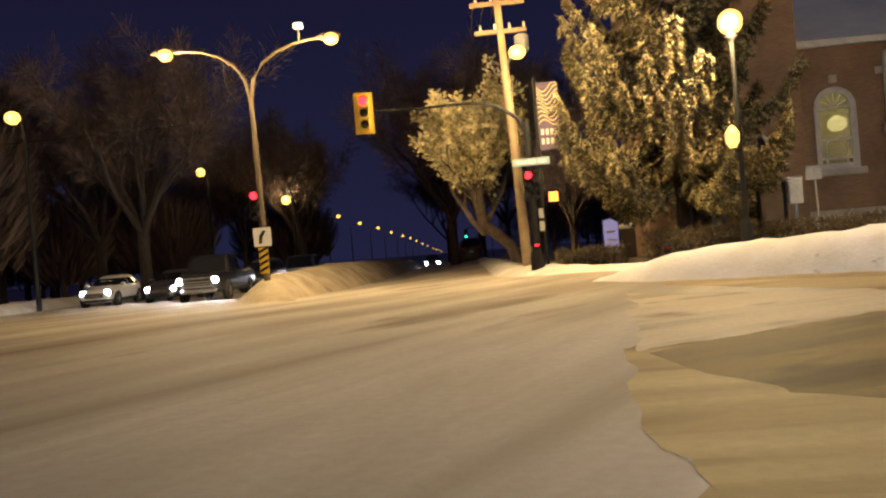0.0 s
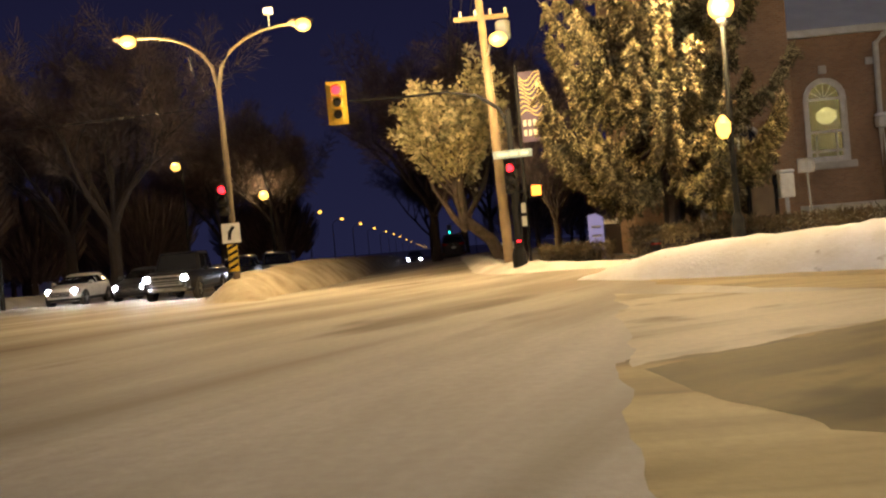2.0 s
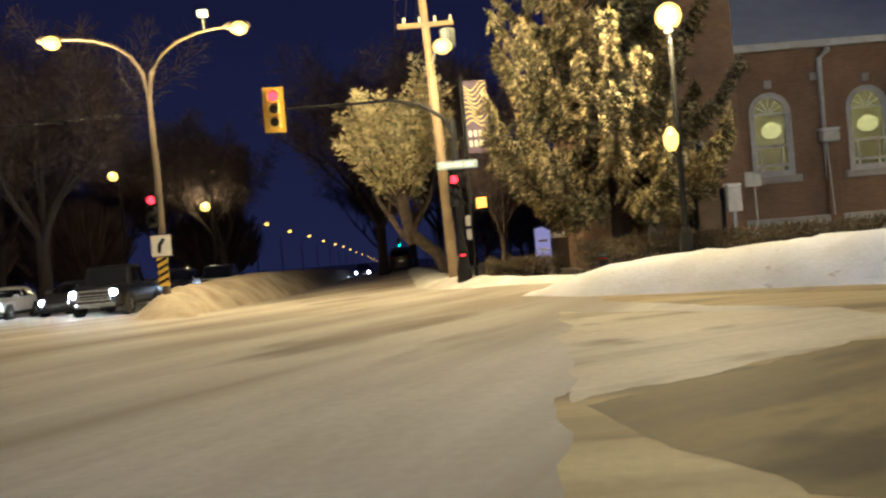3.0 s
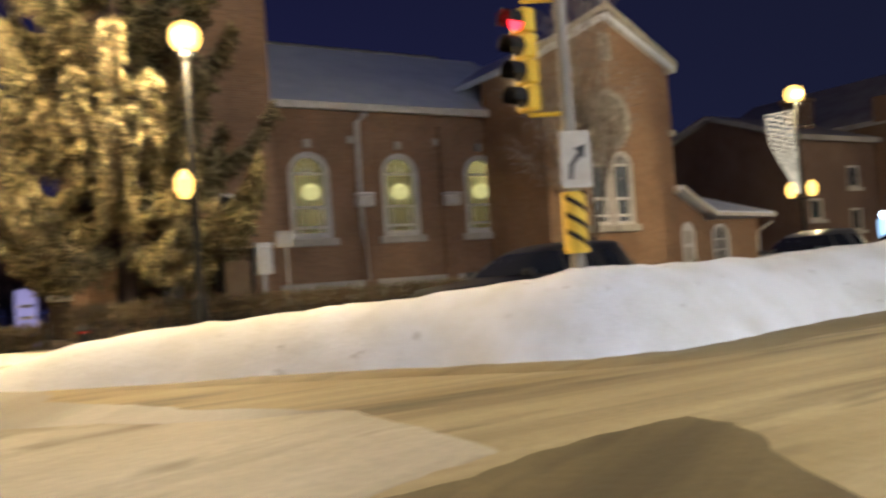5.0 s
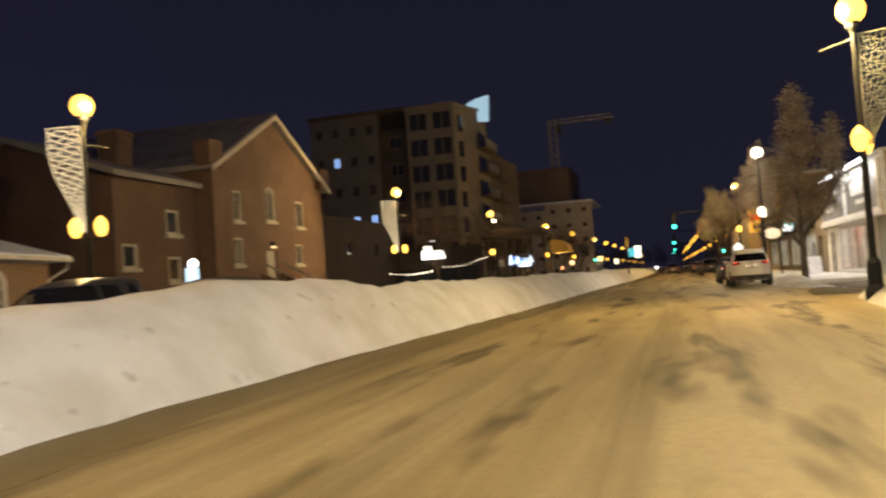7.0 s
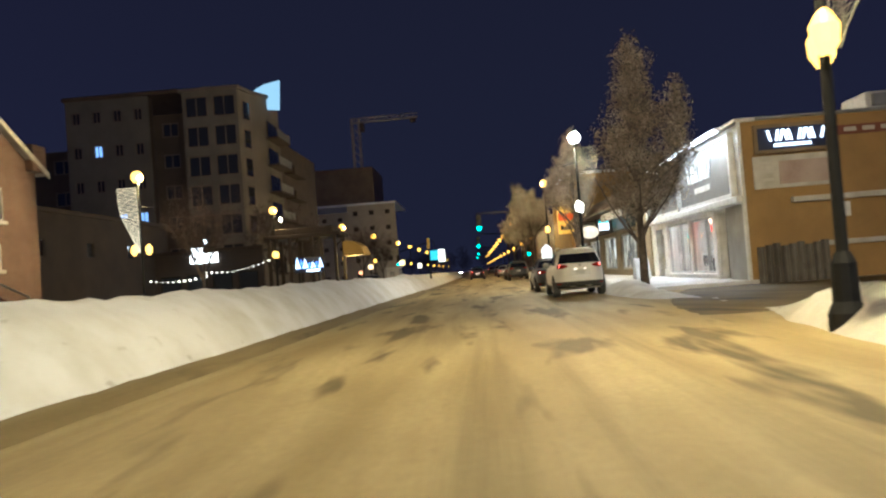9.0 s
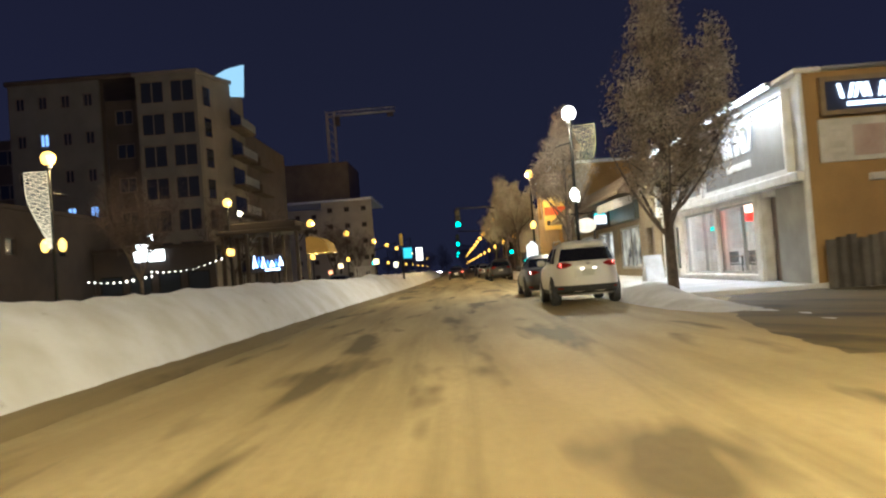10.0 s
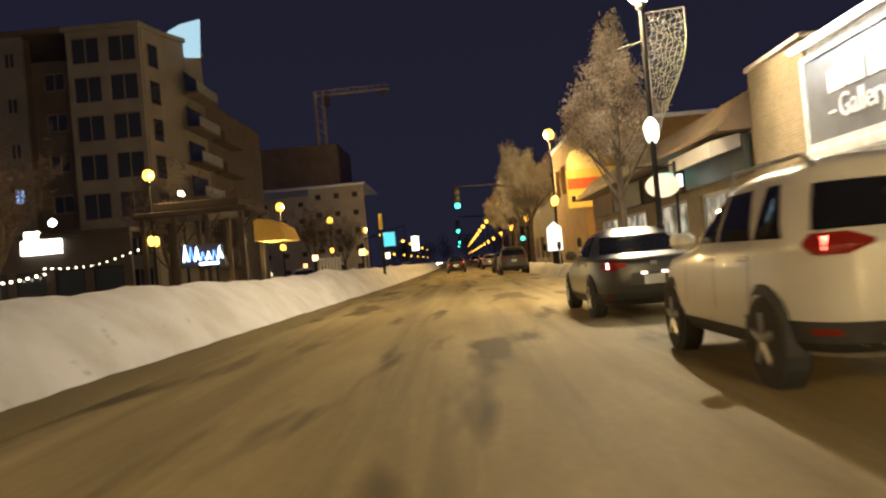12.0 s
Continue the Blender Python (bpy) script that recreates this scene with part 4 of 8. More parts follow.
part("cab", Mesh().box(-0.9, 0.9, -2.2, -0.9, 38.6, 40.8, 0.1), M_STUCCO_D, crane)
part("trolley", Mesh().box(-0.6, 0.6, -15.5, -14, 40.0, 40.9, 0.1), M_STUCCO_D, crane)


# ---------------------------------------------------------------- restaurant and the shops on the south side
M_DARKSIGN = plain("charcoal_sign_panel", (0.13, 0.135, 0.14), (0.09, 0.09, 0.095), 0.45, 1.5, 30, 0.04)
M_SIGNLIT = glowing("white_sign_letters", (0.85, 0.92, 1.0), 2.2)
M_SHOPLIT = lit_glass("shop_window_glass", (0.8, 0.72, 0.55), 0.5, (0.1, 0.085, 0.07))
def clear_glass(name):
    m, nt, ln, bs = nodes_of(name)
    tr, gl, mx = nt.new("ShaderNodeBsdfTransparent"), nt.new("ShaderNodeBsdfGlossy"), nt.new("ShaderNodeMixShader")
    gl.inputs["Roughness"].default_value = 0.03
    mx.inputs[0].default_value = 0.16
    ln.new(tr.outputs[0], mx.inputs[1])
    ln.new(gl.outputs[0], mx.inputs[2])
    ln.new(mx.outputs[0], nt["Material Output"].inputs["Surface"])
    return m


M_CLEAR = clear_glass("clear_glass")
M_NAVY = plain("navy_sign_face", (0.012, 0.016, 0.04), (0.02, 0.022, 0.05), 0.4, 2, 30, 0.03)
M_ROSEBRD = plain("faded_poster", (0.3, 0.2, 0.17), (0.42, 0.33, 0.28), 0.7, 0.9, 10, 0.02)


def letters(parent, mat, y, z, x0, widths, h, thick, facing="y", at=0.0):
    """A row of plain slanted strokes in place of a trade name."""
    u = x0
    for i, w in enumerate(widths):
        lean = 0.25 * h * (1 if i % 2 else -1)
        a = [(u, z), (u + thick, z), (u + thick + lean, z + h), (u + lean, z + h)]
        b = [(u + w - thick, z), (u + w, z), (u + w - lean, z + h), (u + w - thick - lean, z + h)]
        for o in (a, b):
            part("sign_stroke", Mesh().prism(o, at, at + 0.05, facing), mat, parent)
        u += w + thick


def shop_north_facing(name, label, x0, x1, yf, h, mat, openings, depth=14):
    s = thing(name, label, "shop", place=(0, 0, 0))
    part("wall", Mesh().panel(rect(x0, x1, 0, h), openings, yf - 0.35, yf), mat, s)
    part("side_wall", Mesh().box(x0, x0 + 0.35, yf - depth, yf - 0.353, 0, h), mat, s)
    part("side_wall", Mesh().box(x1 - 0.35, x1, yf - depth, yf - 0.353, 0, h), mat, s)
    part("roof", Mesh().box(x0 + 0.36, x1 - 0.36, yf - depth, yf - 0.36, h - 0.5, h - 0.3), M_SNOW_ROOF, s)
    return s


YF = -0.4


def lettering(words, size, depth=0.02):
    """A word in the built-in font as a mesh that lies in x-z, reading along +x from the origin."""
    curve = bpy.data.curves.new("lettering", "FONT")
    curve.body, curve.size, curve.extrude, curve.resolution_u = words, size, depth, 3
    tmp = bpy.data.objects.new("lettering", curve)
    data = bpy.data.meshes.new_from_object(tmp)
    out = Mesh().add([(v.co.x, -v.co.z, v.co.y) for v in data.vertices], [tuple(p.vertices) for p in data.polygons])
    bpy.data.objects.remove(tmp)
    bpy.data.meshes.remove(data)
    return out


rest = shop_north_facing("restaurant", "single-storey restaurant with pale front and ochre side wall", 47.8, 62.6, YF, 5.4, M_WHITE,
                         [rect(49.75, 51.0, 0.14, 2.55), rect(51.45, 55.2, 0.34, 2.55), rect(55.45, 59.3, 0.34, 2.55), rect(60.0, 61.6, 0.14, 2.45)])
part("ochre_side_wall", Mesh().box(47.72, 47.797, -16, YF + 0.003, 0, 5.42), M_TANWALL, rest, "ochre painted block side wall")
part("corner_trim", Mesh().box(47.6, 47.78, YF + 0.005, YF + 0.12, 0.14, 5.4, 0.02), M_WHITE, rest, "pale corner trim board")
part("corner_facing", Mesh().box(47.82, 49.72, YF + 0.003, YF + 0.09, 0.14, 2.7, 0.02), M_CONCRETE, rest, "grey rendered corner pier")
part("pillar", Mesh().box(51.02, 51.42, YF + 0.003, YF + 0.12, 0.14, 2.7, 0.02), M_WHITE, rest)
part("parapet_cap", Mesh().box(47.6, 62.6, YF - 0.5, YF + 0.2, 5.403, 5.53, 0.03), M_WHITE, rest)
part("parapet_cap", Mesh().box(47.6, 48.0, -16, YF - 0.503, 5.423, 5.53, 0.03), M_METAL, rest)
for a, b in ((48.55, 55.45), (55.98, 62.45)):
    sp = part("fascia_sign", Mesh().box(a, b, YF + 0.04, YF + 0.16, 3.1, 5.08, 0.02), M_DARKSIGN, rest, "dark fascia panel washed by strip lamps")
    part("fascia_frame", Mesh().panel(rect(a - 0.12, b + 0.12, 2.98, 5.2), [rect(a + 0.02, b - 0.02, 3.12, 5.06)], YF + 0.003, YF + 0.22), M_WHITE, rest)
    if a < 50:
        letters(sp, M_WHITE, 0, 3.95, 51.0, (0.42, 0.52, 0.5, 0.5, 0.5), 0.72, 0.13, "y", YF + 0.161)
        part("sign_line", Mesh().box(51.1, 53.2, YF + 0.161, YF + 0.18, 3.5, 3.72), M_WHITE, sp)
    else:
        for x0, x1 in ((58.3, 59.0), (59.1, 59.5), (59.65, 60.4), (60.5, 61.3)):
            part("sign_bar", Mesh().box(x0, x1, YF + 0.161, YF + 0.19, 4.12, 4.62, 0.02), M_WHITE, sp)
        g = part("sign_word", lettering("Gallery", 0.72), M_WHITE, sp, "white lettering")
        g.matrix_basis = pose(60.85, YF + 0.185, 3.52, 0, 0, 180)
        for x0 in (58.05, 61.05):
            part("sign_dash", Mesh().box(x0, x0 + 0.32, YF + 0.161, YF + 0.18, 3.68, 3.73), M_WHITE, sp)
part("light_trough", Mesh().box(48.5, 62.4, YF + 0.42, YF + 0.6, 5.3, 5.4, 0.02), M_METAL, rest, "thin lamp rail over the fascia")
for k in range(6):
    part("rail_arm", Mesh().tube([(48.9 + 2.6 * k, YF + 0.2, 5.36), (48.9 + 2.6 * k, YF + 0.45, 5.36)], 0.02, 5), M_METAL, rest)
part("lit_strip", Mesh().box(48.6, 62.3, YF + 0.45, YF + 0.57, 5.27, 5.298), glowing("strip_lamp", WHITE, 7.0), rest)
for k in range(2):
    wash = bpy.data.lights.new("fascia_lamp_light", "AREA")
    wash.shape, wash.size, wash.size_y, wash.energy, wash.color = "RECTANGLE", 6.8, 0.1, 165, WHITE
    new("fascia_lamp_light", wash).matrix_basis = look((52.0 + 7.0 * k, YF + 0.75, 5.36), (52.0 + 7.0 * k, YF + 0.12, 3.7))
part("lower_strip", Mesh().box(47.7, 62.5, YF + 0.003, YF + 0.3, 2.72, 2.97, 0.03), M_WHITE, rest)
dd = part("door", Mesh().box(49.75, 51.0, YF - 0.34, YF - 0.28, 0.14, 2.55), M_STUCCO_D, rest, "brown recessed door")
part("door_handle", Mesh().tube([(50.85, YF - 0.24, 1.0), (50.85, YF - 0.24, 1.4)], 0.025, 6), M_METAL, dd)
ed = part("end_door", Mesh().box(60.0, 61.6, YF - 0.34, YF - 0.28, 0.14, 2.45), M_WHITE, rest, "pale recessed entrance")
part("door_glass", Mesh().box(60.2, 61.4, YF - 0.277, YF - 0.27, 0.5, 2.2), M_GLASS, ed)
for a, b in ((51.45, 55.2), (55.45, 59.3)):
    c = a + (b - a) * 0.42
    w = part("shop_window", Mesh().panel(rect(a, b, 0.34, 2.55), [rect(a + 0.08, c - 0.04, 0.42, 2.47), rect(c + 0.04, b - 0.08, 0.42, 2.47)], YF - 0.2, YF - 0.1), M_METAL, rest)
    part("pane", Mesh().box(a, b, YF - 0.24, YF - 0.225, 0.34, 2.55), M_CLEAR, w, "clear shop window")
    part("sill", Mesh().box(a - 0.05, b + 0.05, YF - 0.08, YF + 0.12, 0.24, 0.337, 0.02), M_WHITE, w)
# the dining room behind the glass
part("room_floor", Mesh().box(48.2, 62.2, -9, YF - 0.36, 0.02, 0.12), M_STUCCO_D, rest)
part("room_wall", Mesh().box(48.2, 62.2, -9.2, -9.0, 0.12, 3.6), M_WHITE, rest)
part("room_ceiling", Mesh().box(48.2, 62.2, -9, YF - 0.36, 3.3, 3.4), M_WHITE, rest)
part("bar_counter", Mesh().box(52.5, 58.5, -6.6, -6.0, 0.12, 1.2, 0.03), M_WOOD, rest)
for k in range(4):
    lp = part("ceiling_lamp", Mesh().lathe([(0.2, 3.15), (0.22, 3.2), (0.05, 3.299)], (50.2 + 3.1 * k, -3.4, 0), 12), M_METAL, rest)
    part("lamp_lens", Mesh().lathe([(0.18, 3.13), (0.18, 3.149)], (50.2 + 3.1 * k, -3.4, 0), 12), glowing("dining_lamp_%s" % "abcd"[k], (1.0, 0.9, 0.75), 14.0), lp)
for k in range(3):
    tb_ = thing("dining_table", "small square dining table behind the shop window", "table", "tables in the restaurant", (53.0 + 2.3 * k, -2.0, 0.12))
    part("top", Mesh().box(-0.4, 0.4, -0.4, 0.4, 0.72, 0.76, 0.01), M_WOOD, tb_)
    part("pedestal", Mesh().tube([(0, 0, 0.02), (0, 0, 0.72)], 0.05, 8), M_BLACK, tb_)
    part("foot", Mesh().box(-0.25, 0.25, -0.25, 0.25, 0, 0.03), M_BLACK, tb_)
    for dx in (-0.75, 0.75):
        ch = thing("dining_chair", "dark dining chair at a table behind the shop window", "chair", "chairs in the restaurant", (53.0 + 2.3 * k + dx, -2.0, 0.12), 0 if dx < 0 else 180)
        part("seat", Mesh().box(-0.2, 0.2, -0.2, 0.2, 0.42, 0.47, 0.02), M_BLACK, ch)
        part("backrest", Mesh().box(-0.22, -0.18, -0.2, 0.2, 0.5, 0.92, 0.015), M_BLACK, ch)
        for lx in (-0.17, 0.17):
            for ly in (-0.17, 0.17):
                part("leg", Mesh().tube([(lx, ly, 0), (lx, ly, 0.42)], 0.018, 5), M_METAL, ch)
lan = thing("paper_lantern", "glowing red paper lantern hung in the window", "lantern", place=(54.3, -1.2, 0))
part("globe", Mesh().ball((0, 0, 2.5), 0.2, 12, 8), glowing("warm_lantern", (1.0, 0.6, 0.4), 5.0), lan)
part("tassel", Mesh().lathe([(0.13, 2.02), (0.15, 2.29)], (0, 0, 0), 10), glowing("red_lantern", (1.0, 0.03, 0.02), 2.0), lan)
part("cord", Mesh().tube([(0, 0, 2.7), (0, 0, 3.3)], 0.01, 4), M_BLACK, lan)
on = thing("window_sign", "small turquoise lit sign hung inside the window", "sign", place=(57.5, -1.0, 0))
part("lightbox", Mesh().box(-0.3, 0.3, -0.03, 0.03, 1.86, 2.02, 0.01), glowing("teal_window_sign", (0.05, 0.8, 0.6), 1.6), on)
for x in (-0.25, 0.25):
    part("cord", Mesh().tube([(x, 0, 2.02), (x, 0, 3.3)], 0.006, 4), M_BLACK, on)
lamp_light("dining_room_light", (56.5, -2.8, 2.9), 500, (0.95, 0.93, 0.85), 0.3)
lamp_light("lantern_light", (54.3, -1.6, 2.1), 40, (1.0, 0.08, 0.05), 0.12)
part("red_curtain", Mesh().box(53.4, 55.4, -4.3, -4.2, 0.12, 3.2), plain("red_cloth", (0.3, 0.05, 0.03), (0.2, 0.035, 0.02), 0.9, 2, 20, 0.05), rest)
part("menu_board", Mesh().box(56.6, 57.8, -4.9, -4.84, 0.9, 2.5, 0.02), M_WHITE, rest)
# signs on the ochre wall
ws = part("wall_sign", Mesh().box(47.5, 47.71, -3.36, -0.82, 4.32, 5.16, 0.02), M_NAVY, rest, "navy lightbox with bright white strokes")
part("sign_frame", Mesh().panel(rect(-3.42, -0.76, 4.26, 5.22), [rect(-3.3, -0.88, 4.38, 5.1)], 47.46, 47.6, "x"), M_WOOD, ws)
letters(ws, M_SIGNLIT, 0, 4.66, -2.98, (0.3, 0.3, 0.3, 0.3, 0.24), 0.36, 0.07, "x", 47.42)
part("sign_line", Mesh().box(47.42, 47.48, -2.6, -1.4, 4.47, 4.56), M_SIGNLIT, ws)
ps = part("poster_board", Mesh().box(47.63, 47.71, -3.36, -0.72, 3.12, 4.2, 0.01), M_STONE, rest, "pale board with a faded picture")
part("poster", Mesh().box(47.6, 47.628, -3.34, -1.55, 3.24, 4.0), M_ROSEBRD, ps)
for k in range(3):
    part("text_bar", Mesh().box(47.61, 47.628, -1.35, -0.95, 3.36 + 0.28 * k, 3.46 + 0.28 * k), M_STUCCO, ps)
part("ledge", Mesh().box(47.5, 47.71, -9.0, -1.87, 2.6, 2.78, 0.02), M_STONE, rest)
part("ledge", Mesh().box(47.55, 47.71, -9.0, -2.6, 1.1, 1.26, 0.02), M_STONE, rest)
part("notice", Mesh().box(47.68, 47.716, -3.78, -3.46, 2.02, 2.5), M_WHITE, rest)
part("side_sign", Mesh().box(47.6, 47.71, -6.5, -3.52, 4.72, 5.02, 0.01), plain("rust_sign_board", (0.2, 0.06, 0.035), (0.14, 0.045, 0.025), 0.7, 1, 20, 0.03), rest, "rust red sign board")
for k in range(4):
    part("text_bar", Mesh().box(47.58, 47.598, -4.15 - 0.6 * k, -3.75 - 0.6 * k, 4.8, 4.94), M_STUCCO, rest)
ru = thing("roof_unit", "white metal ventilation housing on the restaurant roof", "roof unit", place=(54.0, -8.0, 5.1))
part("housing", Mesh().box(-1.1, 1.1, -0.9, 0.9, 0.001, 1.9, 0.06), M_WHITE, ru)
part("hood", Mesh().box(-1.2, -0.7, -0.7, 0.7, 1.3, 1.8, 0.05), M_METAL, ru)
fence = thing("corrugated_fence", "grey corrugated metal screen beside the side wall", "fence", place=(0, 0, 0))
M_CORR = plain("dirty_corrugated_steel", (0.17, 0.15, 0.13), (0.08, 0.068, 0.055), 0.6, 1.2, 14, 0.08, metal=0.3)
for k in range(9):
    y = -0.5 - 0.26 * k
    ribs = Mesh().prism([(47.3, y), (47.2, y - 0.05), (47.2, y - 0.11), (47.3, y - 0.16), (47.3, y - 0.245), (47.33, y - 0.245), (47.33, y)], 0.0, 1.2 + 0.05 * (k % 3), "z")
    part("sheet", ribs, M_CORR, fence)

tanb = shop_north_facing("brick_pier", "tall tan brick pier between the shops", 62.65, 66.4, YF + 0.06, 5.75, M_BRICK_TAN, [rect(63.8, 65.2, 0.14, 2.4)])
part("door_leaf", Mesh().box(63.8, 65.2, YF - 0.2, YF - 0.14, 0.14, 2.4), M_STUCCO_D, tanb)
part("coping", Mesh().box(62.6, 66.45, YF - 0.4, YF + 0.16, 5.751, 5.88, 0.02), M_STONE, tanb)

M_AWNING = plain("brown_metal_roofing", (0.19, 0.135, 0.085), (0.13, 0.09, 0.055), 0.6, 1.0, 20, 0.1)
M_GREENSIGN = plain("dark_green_fascia", (0.05, 0.06, 0.045), (0.035, 0.04, 0.03), 0.5, 1.5, 20, 0.04)
SX0, SX1, BAY = 66.45, 95.6, 6.9
strip = shop_north_facing("shop_row", "row of low shops under a sloping brown canopy", SX0, SX1, YF - 0.1, 5.1, M_BRICK_TAN, [rect(67.4 + BAY * k, 72.6 + BAY * k, 0.5, 2.7) for k in range(4)])
for k in range(4):
    a, b = 67.4 + BAY * k, 72.6 + BAY * k
    w = part("shop_window", Mesh().panel(rect(a, b, 0.5, 2.7), [rect(a + 0.1, (a + b) / 2 - 0.05, 0.6, 2.6), rect((a + b) / 2 + 0.05, b - 0.1, 0.6, 2.6)], YF - 0.3, YF - 0.2), M_METAL, strip)
    part("pane", Mesh().box(a, b, YF - 0.34, YF - 0.31, 0.5, 2.7), M_SHOPLIT, w)
    part("fascia_board", Mesh().box(a - 0.5, b + 0.6, YF - 0.09, YF + 0.2, 2.95, 4.1, 0.02), (M_GREENSIGN, M_SHADE, M_GREENSIGN, M_STUCCO_D)[k], strip)
part("canopy", Mesh().prism([(YF - 0.09, 4.2), (YF + 1.0, 4.2), (YF + 1.0, 4.3), (YF - 0.09, 5.35)], SX0 + 0.05, SX1 - 0.1, "x"), M_AWNING, strip, "sloping brown canopy dusted with snow")
for k in range(46):
    x = SX0 + 0.25 + 0.62 * k
    part("canopy_seam", Mesh().loft([[(x, YF - 0.09, 5.36), (x + 0.05, YF - 0.09, 5.36), (x + 0.05, YF - 0.09, 5.39), (x, YF - 0.09, 5.39)], [(x, YF + 1.0, 4.31), (x + 0.05, YF + 1.0, 4.31), (x + 0.05, YF + 1.0, 4.34), (x, YF + 1.0, 4.34)]]), M_AWNING, strip)
part("valance", Mesh().prism([(YF + 0.22, 3.75), (YF + 1.15, 3.5), (YF + 1.15, 3.95), (YF + 0.22, 4.15)], 67.0, 71.6, "x"), M_STUCCO, strip, "pale cloth valance")
for k, (x, y, z, c) in enumerate(((72.0, YF + 0.6, 3.05, (0.9, 0.95, 1)), (74.0, YF + 0.3, 3.3, (0.1, 0.9, 0.9)))):
    part("hanging_sign", Mesh().box(x, x + 0.15, y, y + 0.62, z, z + 0.45, 0.02), glowing("hanging_sign_glow_%s" % "ab"[k], c, 1.6 - 0.8 * k), strip)

MX = 97.3
wall_mural = shop_north_facing("yellow_building", "two-storey ochre building with murals and an orange band", MX + 0.4, 114, YF, 9.4, M_TANWALL, [rect(99 + 3.8 * k, 101.4 + 3.8 * k, 5.6, 7.8) for k in range(4)])
part("west_wall", Mesh().box(MX + 0.3, MX + 0.397, -10, YF, 0, 9.4), M_TANWALL, wall_mural)
mural = part("mural_board", Mesh().box(MX, MX + 0.2, -2.7, 0.8, 3.9, 6.45, 0.03), plain("lemon_board", (0.72, 0.5, 0.12), (0.6, 0.4, 0.1), 0.7, 1.2, 20, 0.05), wall_mural, "yellow painted board with a red band")
part("arched_top", Mesh().prism([(-1.45, 6.451), (0.7, 6.451), (0.7, 7.1), (0.4, 7.65), (-0.38, 7.9), (-1.15, 7.65), (-1.45, 7.1)], MX + 0.02, MX + 0.15, "x"), plain("cream_board", (0.75, 0.6, 0.3), (0.6, 0.46, 0.2), 0.7, 1.2, 20, 0.05), mural)
part("orange_band", Mesh().box(MX - 0.05, MX - 0.001, -2.65, 0.75, 5.15, 5.85), plain("red_orange_band", (0.62, 0.1, 0.02), (0.5, 0.08, 0.02), 0.6, 2, 20, 0.02), mural)
for k in range(7):
    part("text_bar", Mesh().box(MX - 0.03, MX - 0.001, 0.3 - 0.44 * k, 0.58 - 0.44 * k, 4.3, 4.7), M_BLACK, mural)
part("green_sign", Mesh().box(MX - 0.1, MX + 0.28, -4.6, -3.0, 5.2, 6.0), glowing("green_sign_glow", (0.1, 0.8, 0.7), 1.5), wall_mural)
part("roof", Mesh().box(MX + 0.4, 114.2, -10, YF + 0.1, 9.4, 9.7, 0.05), M_SNOW_ROOF, wall_mural)
shop_north_facing("dark_shop", "dark flat-roofed shop farther along the street", 115, 142, YF, 7.0, M_STUCCO_D, [rect(117 + 5 * k, 120.5 + 5 * k, 0.6, 2.8) for k in range(5)])
shop_north_facing("brick_store", "brick store farther along the street", 143, 185, YF, 8.5, M_BRICK2, [rect(145 + 6 * k, 149 + 6 * k, 0.6, 2.8) for k in range(6)])


# ---------------------------------------------------------------- street lamps
# The gold of the halo round each sodium lamp is put into its globe colour.
M_GLOBE = glowing("sodium_globe", (1.0, 0.55, 0.09), 3.0)
M_GLOBE_W = glowing("white_globe", (1.0, 0.93, 0.78), 5.0)
M_GLOBE_FAR = glowing("far_sodium_globe", (1.0, 0.5, 0.06), 2.8)
M_FAIRY = glowing("fairy_lights", (1.0, 0.8, 0.5), 1.1)
M_DECO = plain("tinsel_mesh", (0.24, 0.23, 0.2), (0.15, 0.14, 0.12), 0.6, 3, 30, 0.0)


